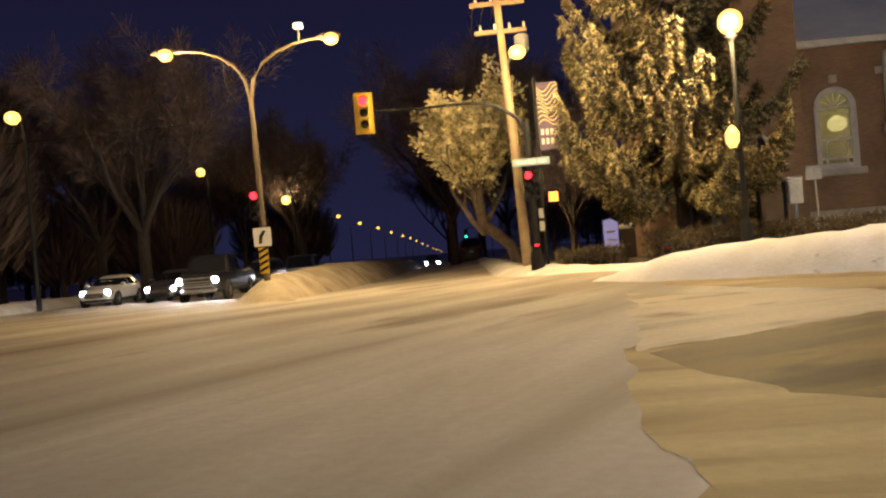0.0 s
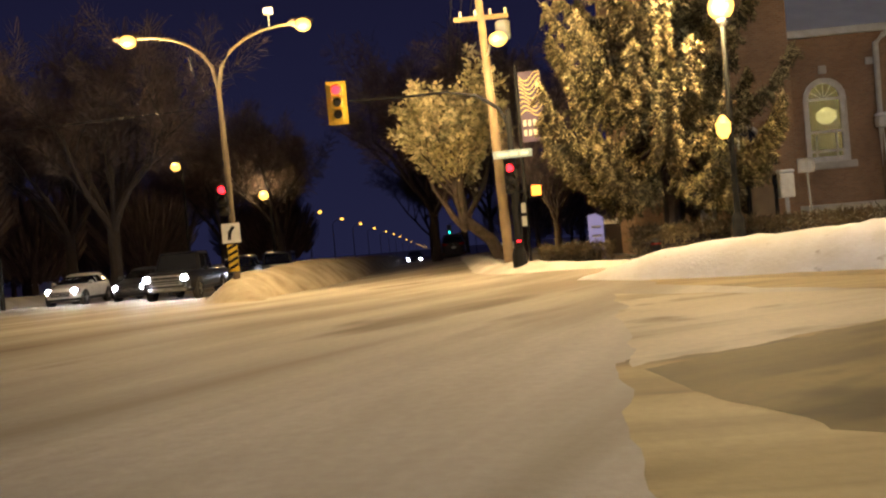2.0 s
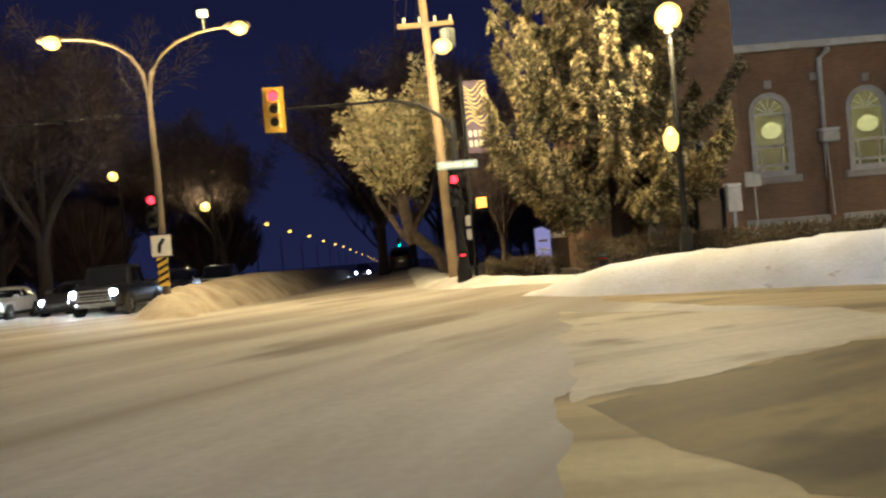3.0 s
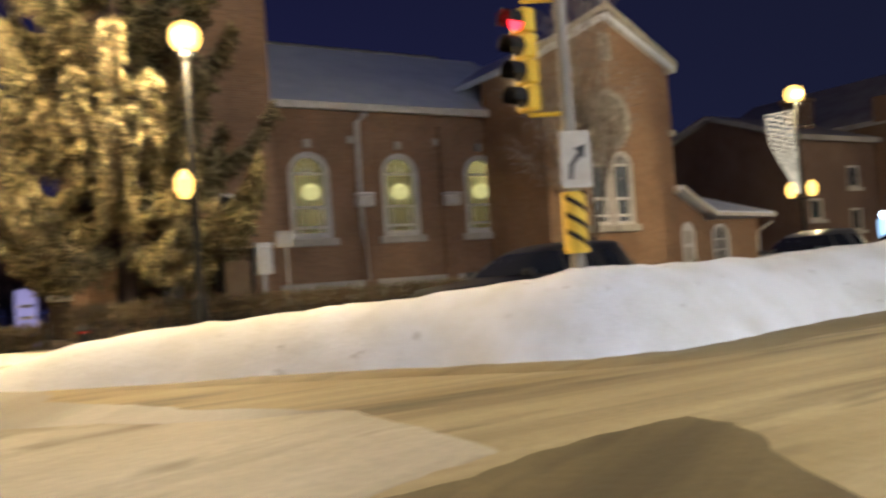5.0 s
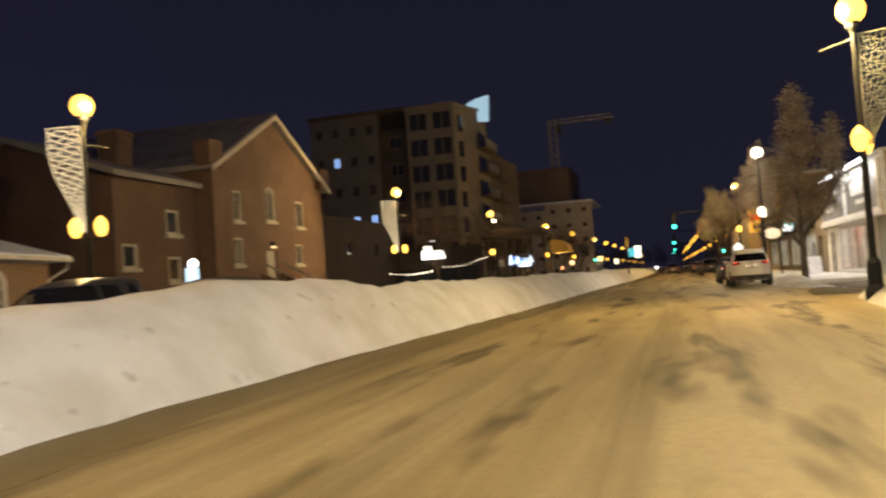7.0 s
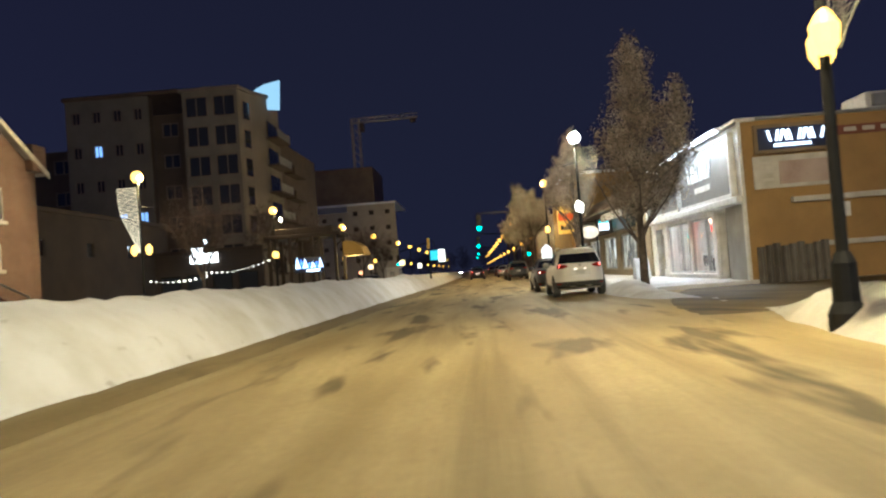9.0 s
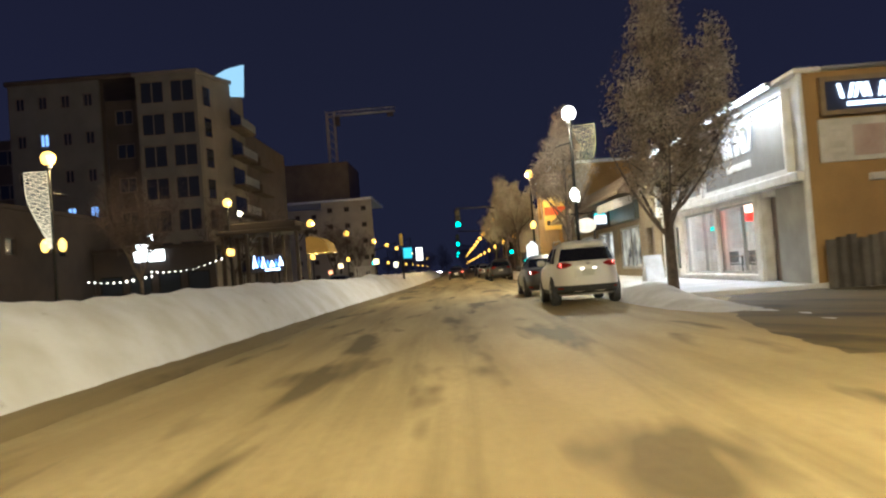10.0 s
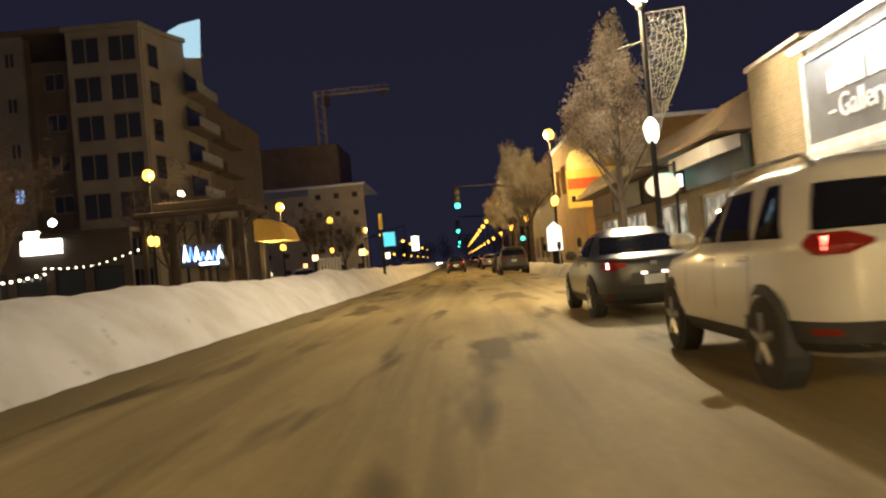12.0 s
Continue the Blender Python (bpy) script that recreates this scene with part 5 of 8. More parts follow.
def post_lamp(place, height, low, group, globe=M_GLOBE, turn=0.0, deco=False, lanterns=2, watts=0.0, colour=SODIUM, label="", across=False):
    """A black decorative post with a globe on top and lanterns lower down."""
    t = thing("street_lamp", label or "black decorative street lamp with glowing globe and lower lanterns", "street lamp", group, place, turn)
    part("base", Mesh().lathe([(0.24, 0), (0.24, 0.25), (0.17, 0.4), (0.16, 0.9), (0.1, 1.05)], sides=10), M_BLACK, t)
    part("post", Mesh().tube([(0, 0, 1.0), (0, 0, height - 0.5)], [0.085, 0.06], 10), M_BLACK, t)
    # Globes are oversized, far ones most, so their shape stands in for bloom.
    part("globe", Mesh().ball((0, 0, height), 0.33 if place[0] < 100 else 0.4, 16, 10, 1.05), globe, t, "glowing globe")
    part("collar", Mesh().lathe([(0.06, height - 0.55), (0.15, height - 0.42), (0.16, height - 0.28), (0.1, height - 0.26)], sides=10), M_BLACK, t)
    for k in range(lanterns):
        s = (-1, 1)[k] if lanterns == 2 else -1
        arm_len = 0.4 if lanterns == 2 else 0.22
        ax, ay = (0.0, s * arm_len) if across else (s * arm_len, 0.0)
        arm = part("bracket", Mesh().tube([(0, 0, low - 0.3), (ax * 0.5, ay * 0.5, low - 0.42), (ax * 0.95, ay * 0.95, low - 0.3)], 0.03, 6), M_BLACK, t)
        part("lantern", Mesh().lathe([(0.08, low - 0.3), (0.17, low - 0.15), (0.19, low + 0.08), (0.1, low + 0.24), (0.03, low + 0.3)], (ax, ay, 0), 10), globe, arm, "glowing pedestrian lantern")
    if deco:
        m, lit = Mesh(), place[1] > 10
        top, foot = height - 0.6, low - 0.15
        def wing(u, v):
            """u across from the post, v from the foot up: a narrow wing that opens towards the top."""
            return (-0.1 - u * (0.1 + 0.92 * math.sin(min(1.0, v * 1.25) * math.pi / 2) ** 1.4), 0.05 * math.sin(5 * v), foot + (top - foot) * v)
        for u in (0.0, 1.0):
            m.tube([wing(u, k / 10) for k in range(11)], 0.014, 5)
        m.tube([wing(k / 4, 1.0) for k in range(5)], 0.014, 5)
        for k in range(1, 26):
            m.tube([wing(j / 6, min(1.0, (k + 0.8 * math.sin(j * 1.9 + k * 2.3) * 0.5) / 26)) for j in range(7)], 0.016 if lit else 0.007, 3)
        for k in range(1, 8):
            m.tube([wing(min(1.0, max(0.0, k / 8 + 0.06 * math.sin(j * 2.1 + k))), j / 14) for j in range(15)], 0.007, 3)
        part("winter_ornament", m, M_FAIRY if lit else M_DECO, t, "wire ornament wound with small lights" if lit else "pale tinsel wire ornament")
        part("bracket", Mesh().tube([(0.0, 0, low + 2.45), (0.75, 0, low + 2.3)], 0.035, 6), M_BLACK, t)
    if watts:
        side = -1 if place[1] > 10 else 1
        lamp_light("street_lamp_light", (place[0] - 0.2, place[1] + side * 0.45, place[2] + height - 0.1), watts, colour, 0.14)
    return t


LINE = "lamps along the street"
post_lamp((6.73, 22.83, 0.14), 6.41, 3.3, LINE, deco=False, lanterns=1, watts=3100, turn=20)
post_lamp((30.1, 25.1, 0.14), 7.03, 3.4, LINE, deco=True, watts=1350, turn=-80)
post_lamp((65.0, 27.2, -0.03), 7.82, 3.75, LINE, deco=True, watts=2300, turn=-85)
post_lamp((88, 25.3, 0), 7.6, 3.8, LINE, watts=450)
post_lamp((117, 24.2, 0), 7.6, 3.8, LINE, globe=M_GLOBE_FAR, watts=1800)
post_lamp((143, 23.7, 0), 7.6, 3.8, LINE, globe=M_GLOBE_FAR)
post_lamp((177, 23.2, 0), 7.6, 3.8, LINE, globe=M_GLOBE_FAR, watts=2600)
post_lamp((203, 22.9, 0), 7.6, 3.8, LINE, globe=M_GLOBE_FAR)
post_lamp((228, 22.6, 0), 7.6, 3.8, LINE, globe=M_GLOBE_FAR)
post_lamp((31.0, 3.9, 0.0), 7.0, 3.85, LINE, deco=True, watts=3000, colour=(1.0, 0.75, 0.36), turn=70, across=True)
post_lamp((65.16, 2.82, 0.14), 7.85, 4.05, LINE, globe=M_GLOBE_W, deco=True, watts=3200, colour=(1, 0.8, 0.52), turn=75, across=True, label="black decorative lamp with white globe and wound ornament")
for k, x in enumerate((92.2, 113, 133, 156, 180, 204, 229, 255, 282, 310, 340, 372, 408, 450, 500)):
    post_lamp((x, 2.3 - 0.002 * (x - 86), 0), 8.45, 4.3, LINE, globe=M_GLOBE_FAR if k else M_GLOBE, watts=(2600, 2600, 2600, 0)[min(k, 3)])
for k, x in enumerate((260, 295, 335, 380, 440)):
    post_lamp((x, 22.4, 0), 7.6, 3.8, LINE, globe=M_GLOBE_FAR)

# unseen lamps added: the white one stands in for headlights on the snow bank
post_lamp((11.0, 1.6, 0.0), 7.0, 3.85, LINE, globe=M_GLOBE_W, watts=4200, colour=(1.0, 0.9, 0.76))
post_lamp((-27.0, 4.0, 0.0), 7.0, 3.85, LINE, watts=1800)

# ---------------------------------------------------------------- signals
M_RED_ON = glowing("red_signal_on", (1.0, 0.014, 0.02), 7.0)
M_AMBER_HAND = glowing("orange_hand_on", (1.0, 0.26, 0.02), 5.0)
M_GREEN_ON = glowing("green_signal_on", (0.04, 0.95, 0.68), 5.0)
M_LENS_OFF = plain("unlit_lens", (0.03, 0.025, 0.02), (0.05, 0.045, 0.03), 0.25, 8, 40, 0.0)
M_SIGNWHITE = plain("white_sign_sheet", (0.75, 0.75, 0.72), (0.65, 0.64, 0.6), 0.5, 3, 40, 0.03)


def signal_head(parent, place, facing, sections=3, on=0, lamp=M_RED_ON, size=0.36, backplate=True, body=None, hood=None):
    """A vertical signal head whose lenses look along facing degrees (0: towards -y)."""
    h = part("signal_head", Mesh(), body or M_YELLOW, parent)
    m = Mesh()
    for k in range(sections):
        z = size * (sections - 1 - k)
        m.box(-size * 0.46, size * 0.46, -0.1, 0.12, z - size * 0.485, z + size * 0.485, 0.03)
    data = h.data
    data.from_pydata(m.v, [], m.f)
    data.update()
    h.matrix_basis = pose(*place, 0, 0, facing)
    for k in range(sections):
        z = size * (sections - 1 - k)
        part("lens", Mesh().lathe([(size * 0.36, -0.101), (size * 0.36, -0.13), (size * 0.2, -0.16), (0.01, -0.17)], (0, 0, z), 14, "y"), lamp if k == on else M_LENS_OFF, h, "lit lens" if k == on else "")
        vis = Mesh()
        for a in range(9):
            t0, t1 = math.radians(-20 + a * 220 / 9), math.radians(-20 + (a + 1) * 220 / 9)
            r = size * 0.42
            vis.add([(r * math.cos(t0), -0.1, z + r * math.sin(t0)), (r * math.cos(t1), -0.1, z + r * math.sin(t1)), (r * math.cos(t1), -0.34, z + r * math.sin(t1)), (r * math.cos(t0), -0.34, z + r * math.sin(t0)),
                     (r * 0.95 * math.cos(t0), -0.1, z + r * 0.95 * math.sin(t0)), (r * 0.95 * math.cos(t1), -0.1, z + r * 0.95 * math.sin(t1)), (r * 0.95 * math.cos(t1), -0.34, z + r * 0.95 * math.sin(t1)), (r * 0.95 * math.cos(t0), -0.34, z + r * 0.95 * math.sin(t0))],
                    [(0, 1, 2, 3), (7, 6, 5, 4), (3, 2, 6, 7)])
        part("visor", vis, hood or (M_YELLOW if body is None else M_BLACK), h)
    if backplate:
        z0, z1 = -size * 0.5 - 0.1, size * (sections - 0.5) + 0.1
        part("backplate", Mesh().panel(rect(-size * 0.46 - 0.13, size * 0.46 + 0.13, z0, z1), [rect(-size * 0.46, size * 0.46, -size * 0.48, size * (sections - 0.52))], 0.0, 0.02), M_YELLOW, h, "yellow backplate")
    return h


# mast-arm pole on the corner, beside the wooden utility pole
mast = thing("signal_pole", "dark mast-arm traffic signal pole with a street sign", "traffic light", "signals at the crossing", (1.16, 26.0, 0.0))
part("base", Mesh().lathe([(0.22, 0), (0.22, 0.5), (0.15, 0.75), (0.13, 1.3)], sides=10), M_BLACK, mast)
part("pole", Mesh().tube([(0, 0, 1.2), (0, 0, 4.9)], [0.12, 0.09], 10), M_BLACK, mast)
arm = [(0, 0, 4.4), (-0.25, 0, 4.95), (-0.9, 0, 5.4), (-1.8, 0, 5.58), (-3.2, -0.2, 5.52), (-4.75, -0.55, 5.5)]
part("mast_arm", Mesh().tube(arm, [0.075, 0.065, 0.055, 0.045, 0.035, 0.03], 8), M_BLACK, mast)
signal_head(mast, (-5.0, -0.75, 5.08), 8)
part("hanger", Mesh().tube([(-4.7, -0.55, 5.5), (-5.0, -0.65, 5.5)], 0.04, 6), M_BLACK, mast)
signal_head(mast, (-0.12, -0.3, 2.5), 8, body=M_BLACK, size=0.3, backplate=False)
ped = part("walk_signal", Mesh().box(0.44, 0.84, -0.25, 0.1, 2.17, 2.6, 0.04), M_BLACK, mast, "dark pedestrian signal housing")
part("hand_lens", Mesh().box(0.5, 0.78, -0.27, -0.254, 2.24, 2.53, 0.06), M_AMBER_HAND, ped)
part("bracket", Mesh().tube([(0, 0, 2.4), (0.5, 0, 2.4)], 0.03, 6), M_BLACK, mast)
M_SIGNBLUE = plain("blue_street_sign", (0.33, 0.42, 0.45), (0.24, 0.32, 0.36), 0.5, 3, 30, 0.02)
ss = part("street_sign", Mesh().box(-0.55, 0.62, -0.16, -0.12, 3.42, 3.65, 0.01), M_SIGNBLUE, mast, "pale blue street name plate")
for a, b in ((-0.42, -0.1), (-0.06, 0.18), (0.26, 0.5)):
    part("sign_bar", Mesh().box(a, b, -0.166, -0.161, 3.49, 3.58), M_SIGNWHITE, ss)
for z in (1.35, 1.75):
    part("small_notice", Mesh().box(0.15, 0.3, -0.14, -0.12, z, z + 0.3), M_CONCRETE, mast)
part("push_button", Mesh().box(-0.12, 0.12, -0.22, -0.1, 0.75, 1.05, 0.02), M_BLACK, mast)
part("red_lamp", Mesh().box(-0.06, 0.06, -0.235, -0.222, 0.9, 0.94), M_RED_ON, mast)

# wooden utility pole
up = thing("utility_pole", "weathered wooden utility pole with crossarms and street light", "utility pole", place=(0.75, 27.6, 0))
part("pole", Mesh().tube([(0.15, 0, 0), (0.0, 0, 5), (-0.22, 0, 10.4)], [0.18, 0.15, 0.11], 10), M_WOOD, up)
for z, x0, x1 in ((8.05, -0.9, 0.75), (9.0, -1.0, 0.75)):
    ca = part("crossarm", Mesh().box(x0 - 0.1, x1, -0.1, 0.04, z, z + 0.14, 0.015), M_WOOD, up)
    for k in range(4):
        part("insulator", Mesh().lathe([(0.03, 0), (0.05, 0.06), (0.03, 0.1), (0.05, 0.15), (0.02, 0.2)], (x0 + 0.12 + k * (x1 - x0 - 0.2) / 3, -0.03, z + 0.14), 8), M_STONE, ca)
bk = part("bracket", Mesh().tube([(0, -0.1, 6.9), (0.15, -0.9, 7.2), (0.3, -1.6, 7.15)], 0.04, 6), M_METAL, up)
part("luminaire", Mesh().ball((0.3, -1.7, 7.0), 0.27, 12, 8, 0.8), M_GLOBE, bk, "glowing street light")
lamp_light("street_lamp_light", (0.8, 24.9, 6.75), 2300, SODIUM, 0.27)
part("transformer", Mesh().lathe([(0.22, 7.4), (0.24, 7.45), (0.24, 7.95), (0.15, 8.0)], (0.55, 0.1, 0), 10), M_METAL, up)
# banner beside it
ban = thing("street_banner", "tall fabric banner with wavy bands on a thin pole", "banner", place=(1.85, 28.2, 0))
part("pole", Mesh().tube([(-0.25, 0, 0), (-0.25, 0, 6.6)], 0.05, 8), M_BLACK, ban)
M_BAN = plain("dull_banner", (0.075, 0.05, 0.085), (0.05, 0.034, 0.06), 0.8, 1.5, 30, 0.02)
bn = part("cloth", Mesh().box(-0.18, 0.55, -0.015, 0.015, 4.1, 6.4), M_BAN, ban)
M_BAND = plain("straw_yellow_print", (0.42, 0.33, 0.12), (0.34, 0.26, 0.09), 0.8, 2, 30, 0.02)
for k in range(9):
    pts = [(-0.17 + 0.7 * s / 12, -0.02, 4.98 + k * 0.15 + 0.13 * math.sin(s * 0.5 + k * 0.35) + 0.12 * (s / 12) ** 2) for s in range(13)]
    part("band", Mesh().loft([[(x, y, min(z, 6.36)) for x, y, z in pts], [(x, y - 0.004, min(z, 6.36)) for x, y, z in pts], [(x, y - 0.004, min(z + 0.05, 6.39)) for x, y, z in pts], [(x, y, min(z + 0.05, 6.39)) for x, y, z in pts]], closed=False, caps=False), M_BAND, bn)
for k in range(2):
    for j in range(4):
        part("mark", Mesh().box(-0.12 + 0.16 * j, -0.02 + 0.16 * j, -0.022, -0.016, 4.3 + 0.32 * k, 4.5 + 0.32 * k), M_STONE, bn)

# twin-arm lamp and signal on the north median
tw = thing("twin_lamp_pole", "tall twin-arm street light carrying a traffic signal", "street lamp", "signals at the crossing", (-7.83, 27.0, 0.0))
part("pole", Mesh().tube([(0, 0, 0), (0, 0, 4), (-0.05, 0, 6.6)], [0.115, 0.09, 0.07], 10), M_POLE, tw)
for s, xe in ((-1, -2.55), (1, 2.6)):
    pts = [(-0.05, 0, 6.5)] + [(-0.05 + (xe + 0.05) * (u ** 2.1), 0, 6.5 + 1.88 * math.sin(u * math.pi / 2)) for u in (0.25, 0.45, 0.62, 0.78, 0.9, 1.0)]
    a = part("lamp_arm", Mesh().tube(pts, [0.07, 0.065, 0.06, 0.055, 0.05, 0.045, 0.045], 8), M_POLE, tw)
    hd = part("luminaire", Mesh().lathe([(0.05, -0.5), (0.14, -0.3), (0.16, 0.1), (0.06, 0.3)], (xe + s * 0.25, 0, 8.4), 10, "x"), M_POLE, a, "cobra-head street light")
    part("lens", Mesh().ball((xe + s * 0.25, -0.12, 8.28), 0.25, 12, 8, 0.8), M_GLOBE, hd)
    lamp_light("street_lamp_light", (-7.83 + xe + s * 0.25, 26.3, 7.7), 1900, SODIUM, 0.2)
cb = part("sensor_box", Mesh().box(1.6, 1.9, -0.1, 0.1, 8.75, 8.95, 0.02), M_WHITE, tw)
part("stem", Mesh().tube([(1.75, 0, 8.3), (1.75, 0, 8.75)], 0.025, 6), M_METAL, cb)
part("loose_cable", Mesh().tube([(-0.9, 0, 7.9), (-0.85, 0, 7.2), (-0.45, 0, 6.4), (-0.2, 0, 6.1), (-0.1, 0, 6.3)], 0.02, 5), M_BLACK, tw)
signal_head(tw, (-0.14, -0.25, 2.65), 6, body=M_BLACK, size=0.33, backplate=False)
kr = part("keep_right_sign", Mesh().box(-0.3, 0.3, -0.2, -0.18, 1.62, 2.25, 0.01), M_SIGNWHITE, tw, "white keep-right sign")
part("arrow_mark", Mesh().prism([(-0.12, 1.72), (-0.02, 1.72), (0.02, 1.95), (0.14, 2.12), (0.04, 2.16), (-0.1, 1.98)], -0.206, -0.201), M_BLACK, kr)
hz = part("hazard_board", Mesh().box(-0.16, 0.16, -0.2, -0.18, 0.72, 1.58), M_YELLOW, tw, "yellow and black striped hazard board")
for k in range(4):
    part("stripe", Mesh().prism([(-0.155, 0.75 + 0.21 * k), (0.155, 0.9 + 0.21 * k), (0.155, 1.0 + 0.21 * k), (-0.155, 0.85 + 0.21 * k)], -0.206, -0.201), M_BLACK, hz)

# signal on the east median, close to the turn
PX, PY = 9.7, 14.3
nm = thing("median_signal_pole", "grey signal pole with hazard board standing in the snow bank", "traffic light", "signals at the crossing", (PX, PY, 0.0))
part("pole", Mesh().tube([(0, 0, 0), (0, 0, 9.0)], [0.1, 0.08], 12), plain("weathered_grey_pole", (0.26, 0.24, 0.21), (0.18, 0.165, 0.145), 0.7, 1.5, 30, 0.08), nm)
signal_head(nm, (-0.42, 0.32, 3.55), -86, sections=4, on=0, size=0.36, backplate=False, hood=M_BLACK)
for z in (3.3, 4.9):
    part("bracket", Mesh().tube([(0, 0, z), (-0.42, 0.32, z + 0.02)], 0.035, 6), M_YELLOW, nm)
sg = part("keep_right_sign", Mesh().box(-0.22, 0.22, -0.2, -0.17, 2.24, 3.02, 0.01), M_STONE, nm, "white keep-right sign plate")
sg.matrix_basis = pose(0, 0, 0, 0, 0, -20)
part("arrow_mark", Mesh().prism([(-0.12, 2.36), (-0.06, 2.36), (-0.04, 2.54), (0.08, 2.68), (0.12, 2.63), (0.15, 2.84), (-0.02, 2.78), (0.03, 2.73), (-0.1, 2.56)], -0.206, -0.201), M_RUBBER, sg)
hb = part("hazard_wrap", Mesh().lathe([(0.17, 1.36), (0.17, 2.2)], sides=14), M_YELLOW, nm, "yellow and black striped wrap")
for k in range(4):
    st = Mesh()
    pts = [(0.176 * math.cos(a), 0.176 * math.sin(a), 1.3 + 0.235 * k + 0.11 * (-a)) for a in [-3.0 + 0.27 * i for i in range(12)]]
    st.add([p for q in pts for p in ((q[0], q[1], max(1.36, min(q[2], 2.2))), (q[0], q[1], max(1.36, min(q[2] + 0.08, 2.2))))], [(2 * i, 2 * i + 2, 2 * i + 3, 2 * i + 1) for i in range(11)])
    part("stripe", st, M_BLACK, hb)

# signals at the next crossing to the east
fs = thing("far_signal_pole", "mast-arm traffic signal at the next crossing, green", "traffic light", "signals at the next crossing", (115.5, 1.8, 0))
part("pole", Mesh().tube([(0, 0, 0), (0, 0, 6.3), (0, 0.6, 7.2), (0, 3, 7.8), (0, 6.6, 7.9)], [0.14, 0.1, 0.08, 0.07, 0.06], 8), M_BLACK, fs)
signal_head(fs, (-0.2, 6.4, 6.1), -90, on=2, lamp=M_GREEN_ON, size=0.66, body=M_BLACK, backplate=False)
signal_head(fs, (-0.4, 0.75, 2.6), -90, on=2, lamp=M_GREEN_ON, size=0.45, body=M_BLACK, backplate=False)
for x, y, z in ((150, 8.0, 5.5), (152, 21.0, 3.6), (240, 7.5, 6.0), (330, 7.5, 6.5)):
    f2 = thing("far_signal_pole", "distant green traffic signal on a mast arm", "traffic light", "signals far along the street", (x, y, 0))
    part("pole", Mesh().tube([(0, -6, 0), (0, -6, 6.6), (0, -0.2, z + 1.5)], 0.1, 6), M_BLACK, f2)
    signal_head(f2, (-0.2, 0, z - 0.5), -90, on=2, lamp=M_GREEN_ON, size=0.6, body=M_BLACK, backplate=False)

# lamps and signals along the north street
for k in range(14):
    x, y = ((-23.0, 118), (-24.0, 142), (-24.4, 166), (-25.7, 196), (-26.7, 227), (-27.6, 255), (-29.9, 296), (-33, 351), (-36.5, 416), (-41.3, 510), (-45, 580), (-49, 660), (-53, 740), (-58, 820))[k]
    x, z = x - 1.7, land(x, y)
    t = thing("street_lamp", "tall street light on a curved arm along the north street", "street lamp", "lamps along the north street", (x, y, z))
    part("pole", Mesh().tube([(0, 0, 0), (0, 0, 7.6), (0.5, 0, 8.2), (1.6, 0, 8.5)], [0.12, 0.08, 0.06, 0.05], 6), M_METAL, t)
    part("lens", Mesh().ball((1.7, 0, 8.4), 0.3, 8, 6, 0.8), M_GLOBE_FAR, t)
for x, y, z in ((-22.8, 38, 9.0), (-21.8, 60, 8.5), (-15.5, 60, 5.85)):
    t = thing("street_lamp", "street light among the dark trees west of the crossing", "street lamp", "lamps among the trees", (x, y, land(x, y)))
    part("pole", Mesh().tube([(0.4, 0.2, 0), (0.4, 0.2, z - 0.4 + 0.4), (0, 0, z + 0.5)], [0.12, 0.08, 0.05], 6), M_BLACK, t)
    part("lens", Mesh().ball((0, 0, z + 0.38), 0.36, 10, 8, 0.9), M_GLOBE, t)
    lamp_light("street_lamp_light", (x, y - 0.45, z), 420 if y > 50 else 130, SODIUM, 0.3)
for dx, dz in ((0, 5.0), (1.7, 3.4)):
    t = thing("far_signal_pole", "distant green traffic signal down the north street", "traffic light", "signals far along the street", (-6.0 + dx, 150, land(0, 150)))
    part("pole", Mesh().tube([(3, 0, 0), (3, 0, dz + 1.4), (0, 0, dz + 1.2)], 0.08, 6), M_BLACK, t)
    signal_head(t, (0, 0, dz - 0.3), 0, on=2, lamp=M_GREEN_ON, size=0.5)

# overhead wires
def wire(a, b, sag, label):
    pts = [tuple(a[i] + (b[i] - a[i]) * s / 16 - (sag * 4 * (s / 16) * (1 - s / 16) if i == 2 else 0) for i in range(3)) for s in range(17)]
    w = part("overhead_wire", Mesh().tube(pts, 0.018, 4), M_BLACK)
    return tagged(w, label, "wire", "overhead wires")


for k in range(3):
    wire((-0.2 + 0.35 * k, 27.6, 9.3), (-3.5 + 0.35 * k, 80, 8.2), 0.8, "thin black wire between wooden poles")
    wire((-0.2 + 0.35 * k, 27.6, 9.3), (2.5 + 0.35 * k, -20, 9.6), 0.8, "thin black wire between wooden poles")
wire((-7.9, 27, 6.0), (-30, 29, 6.6), 0.25, "span wire from the lamp pole to the west side")


# ---------------------------------------------------------------- trees
def rand_unit(rng, n):
    v = rng.normal(size=(n, 3))
    return v / np.linalg.norm(v, axis=1)[:, None]


def blades(centres, directions, lengths, widths, rng):
    """Flat blades, one quad each, along directions from centres."""
    side = np.cross(directions, rand_unit(rng, len(centres)))
    side /= np.linalg.norm(side, axis=1)[:, None] + 1e-9
    a = centres - side * widths[:, None] * 0.5
    b = centres + side * widths[:, None] * 0.5
    tip = centres + directions * lengths[:, None]
    return np.stack([a, b, tip + side * widths[:, None] * 0.22, tip - side * widths[:, None] * 0.22], 1)


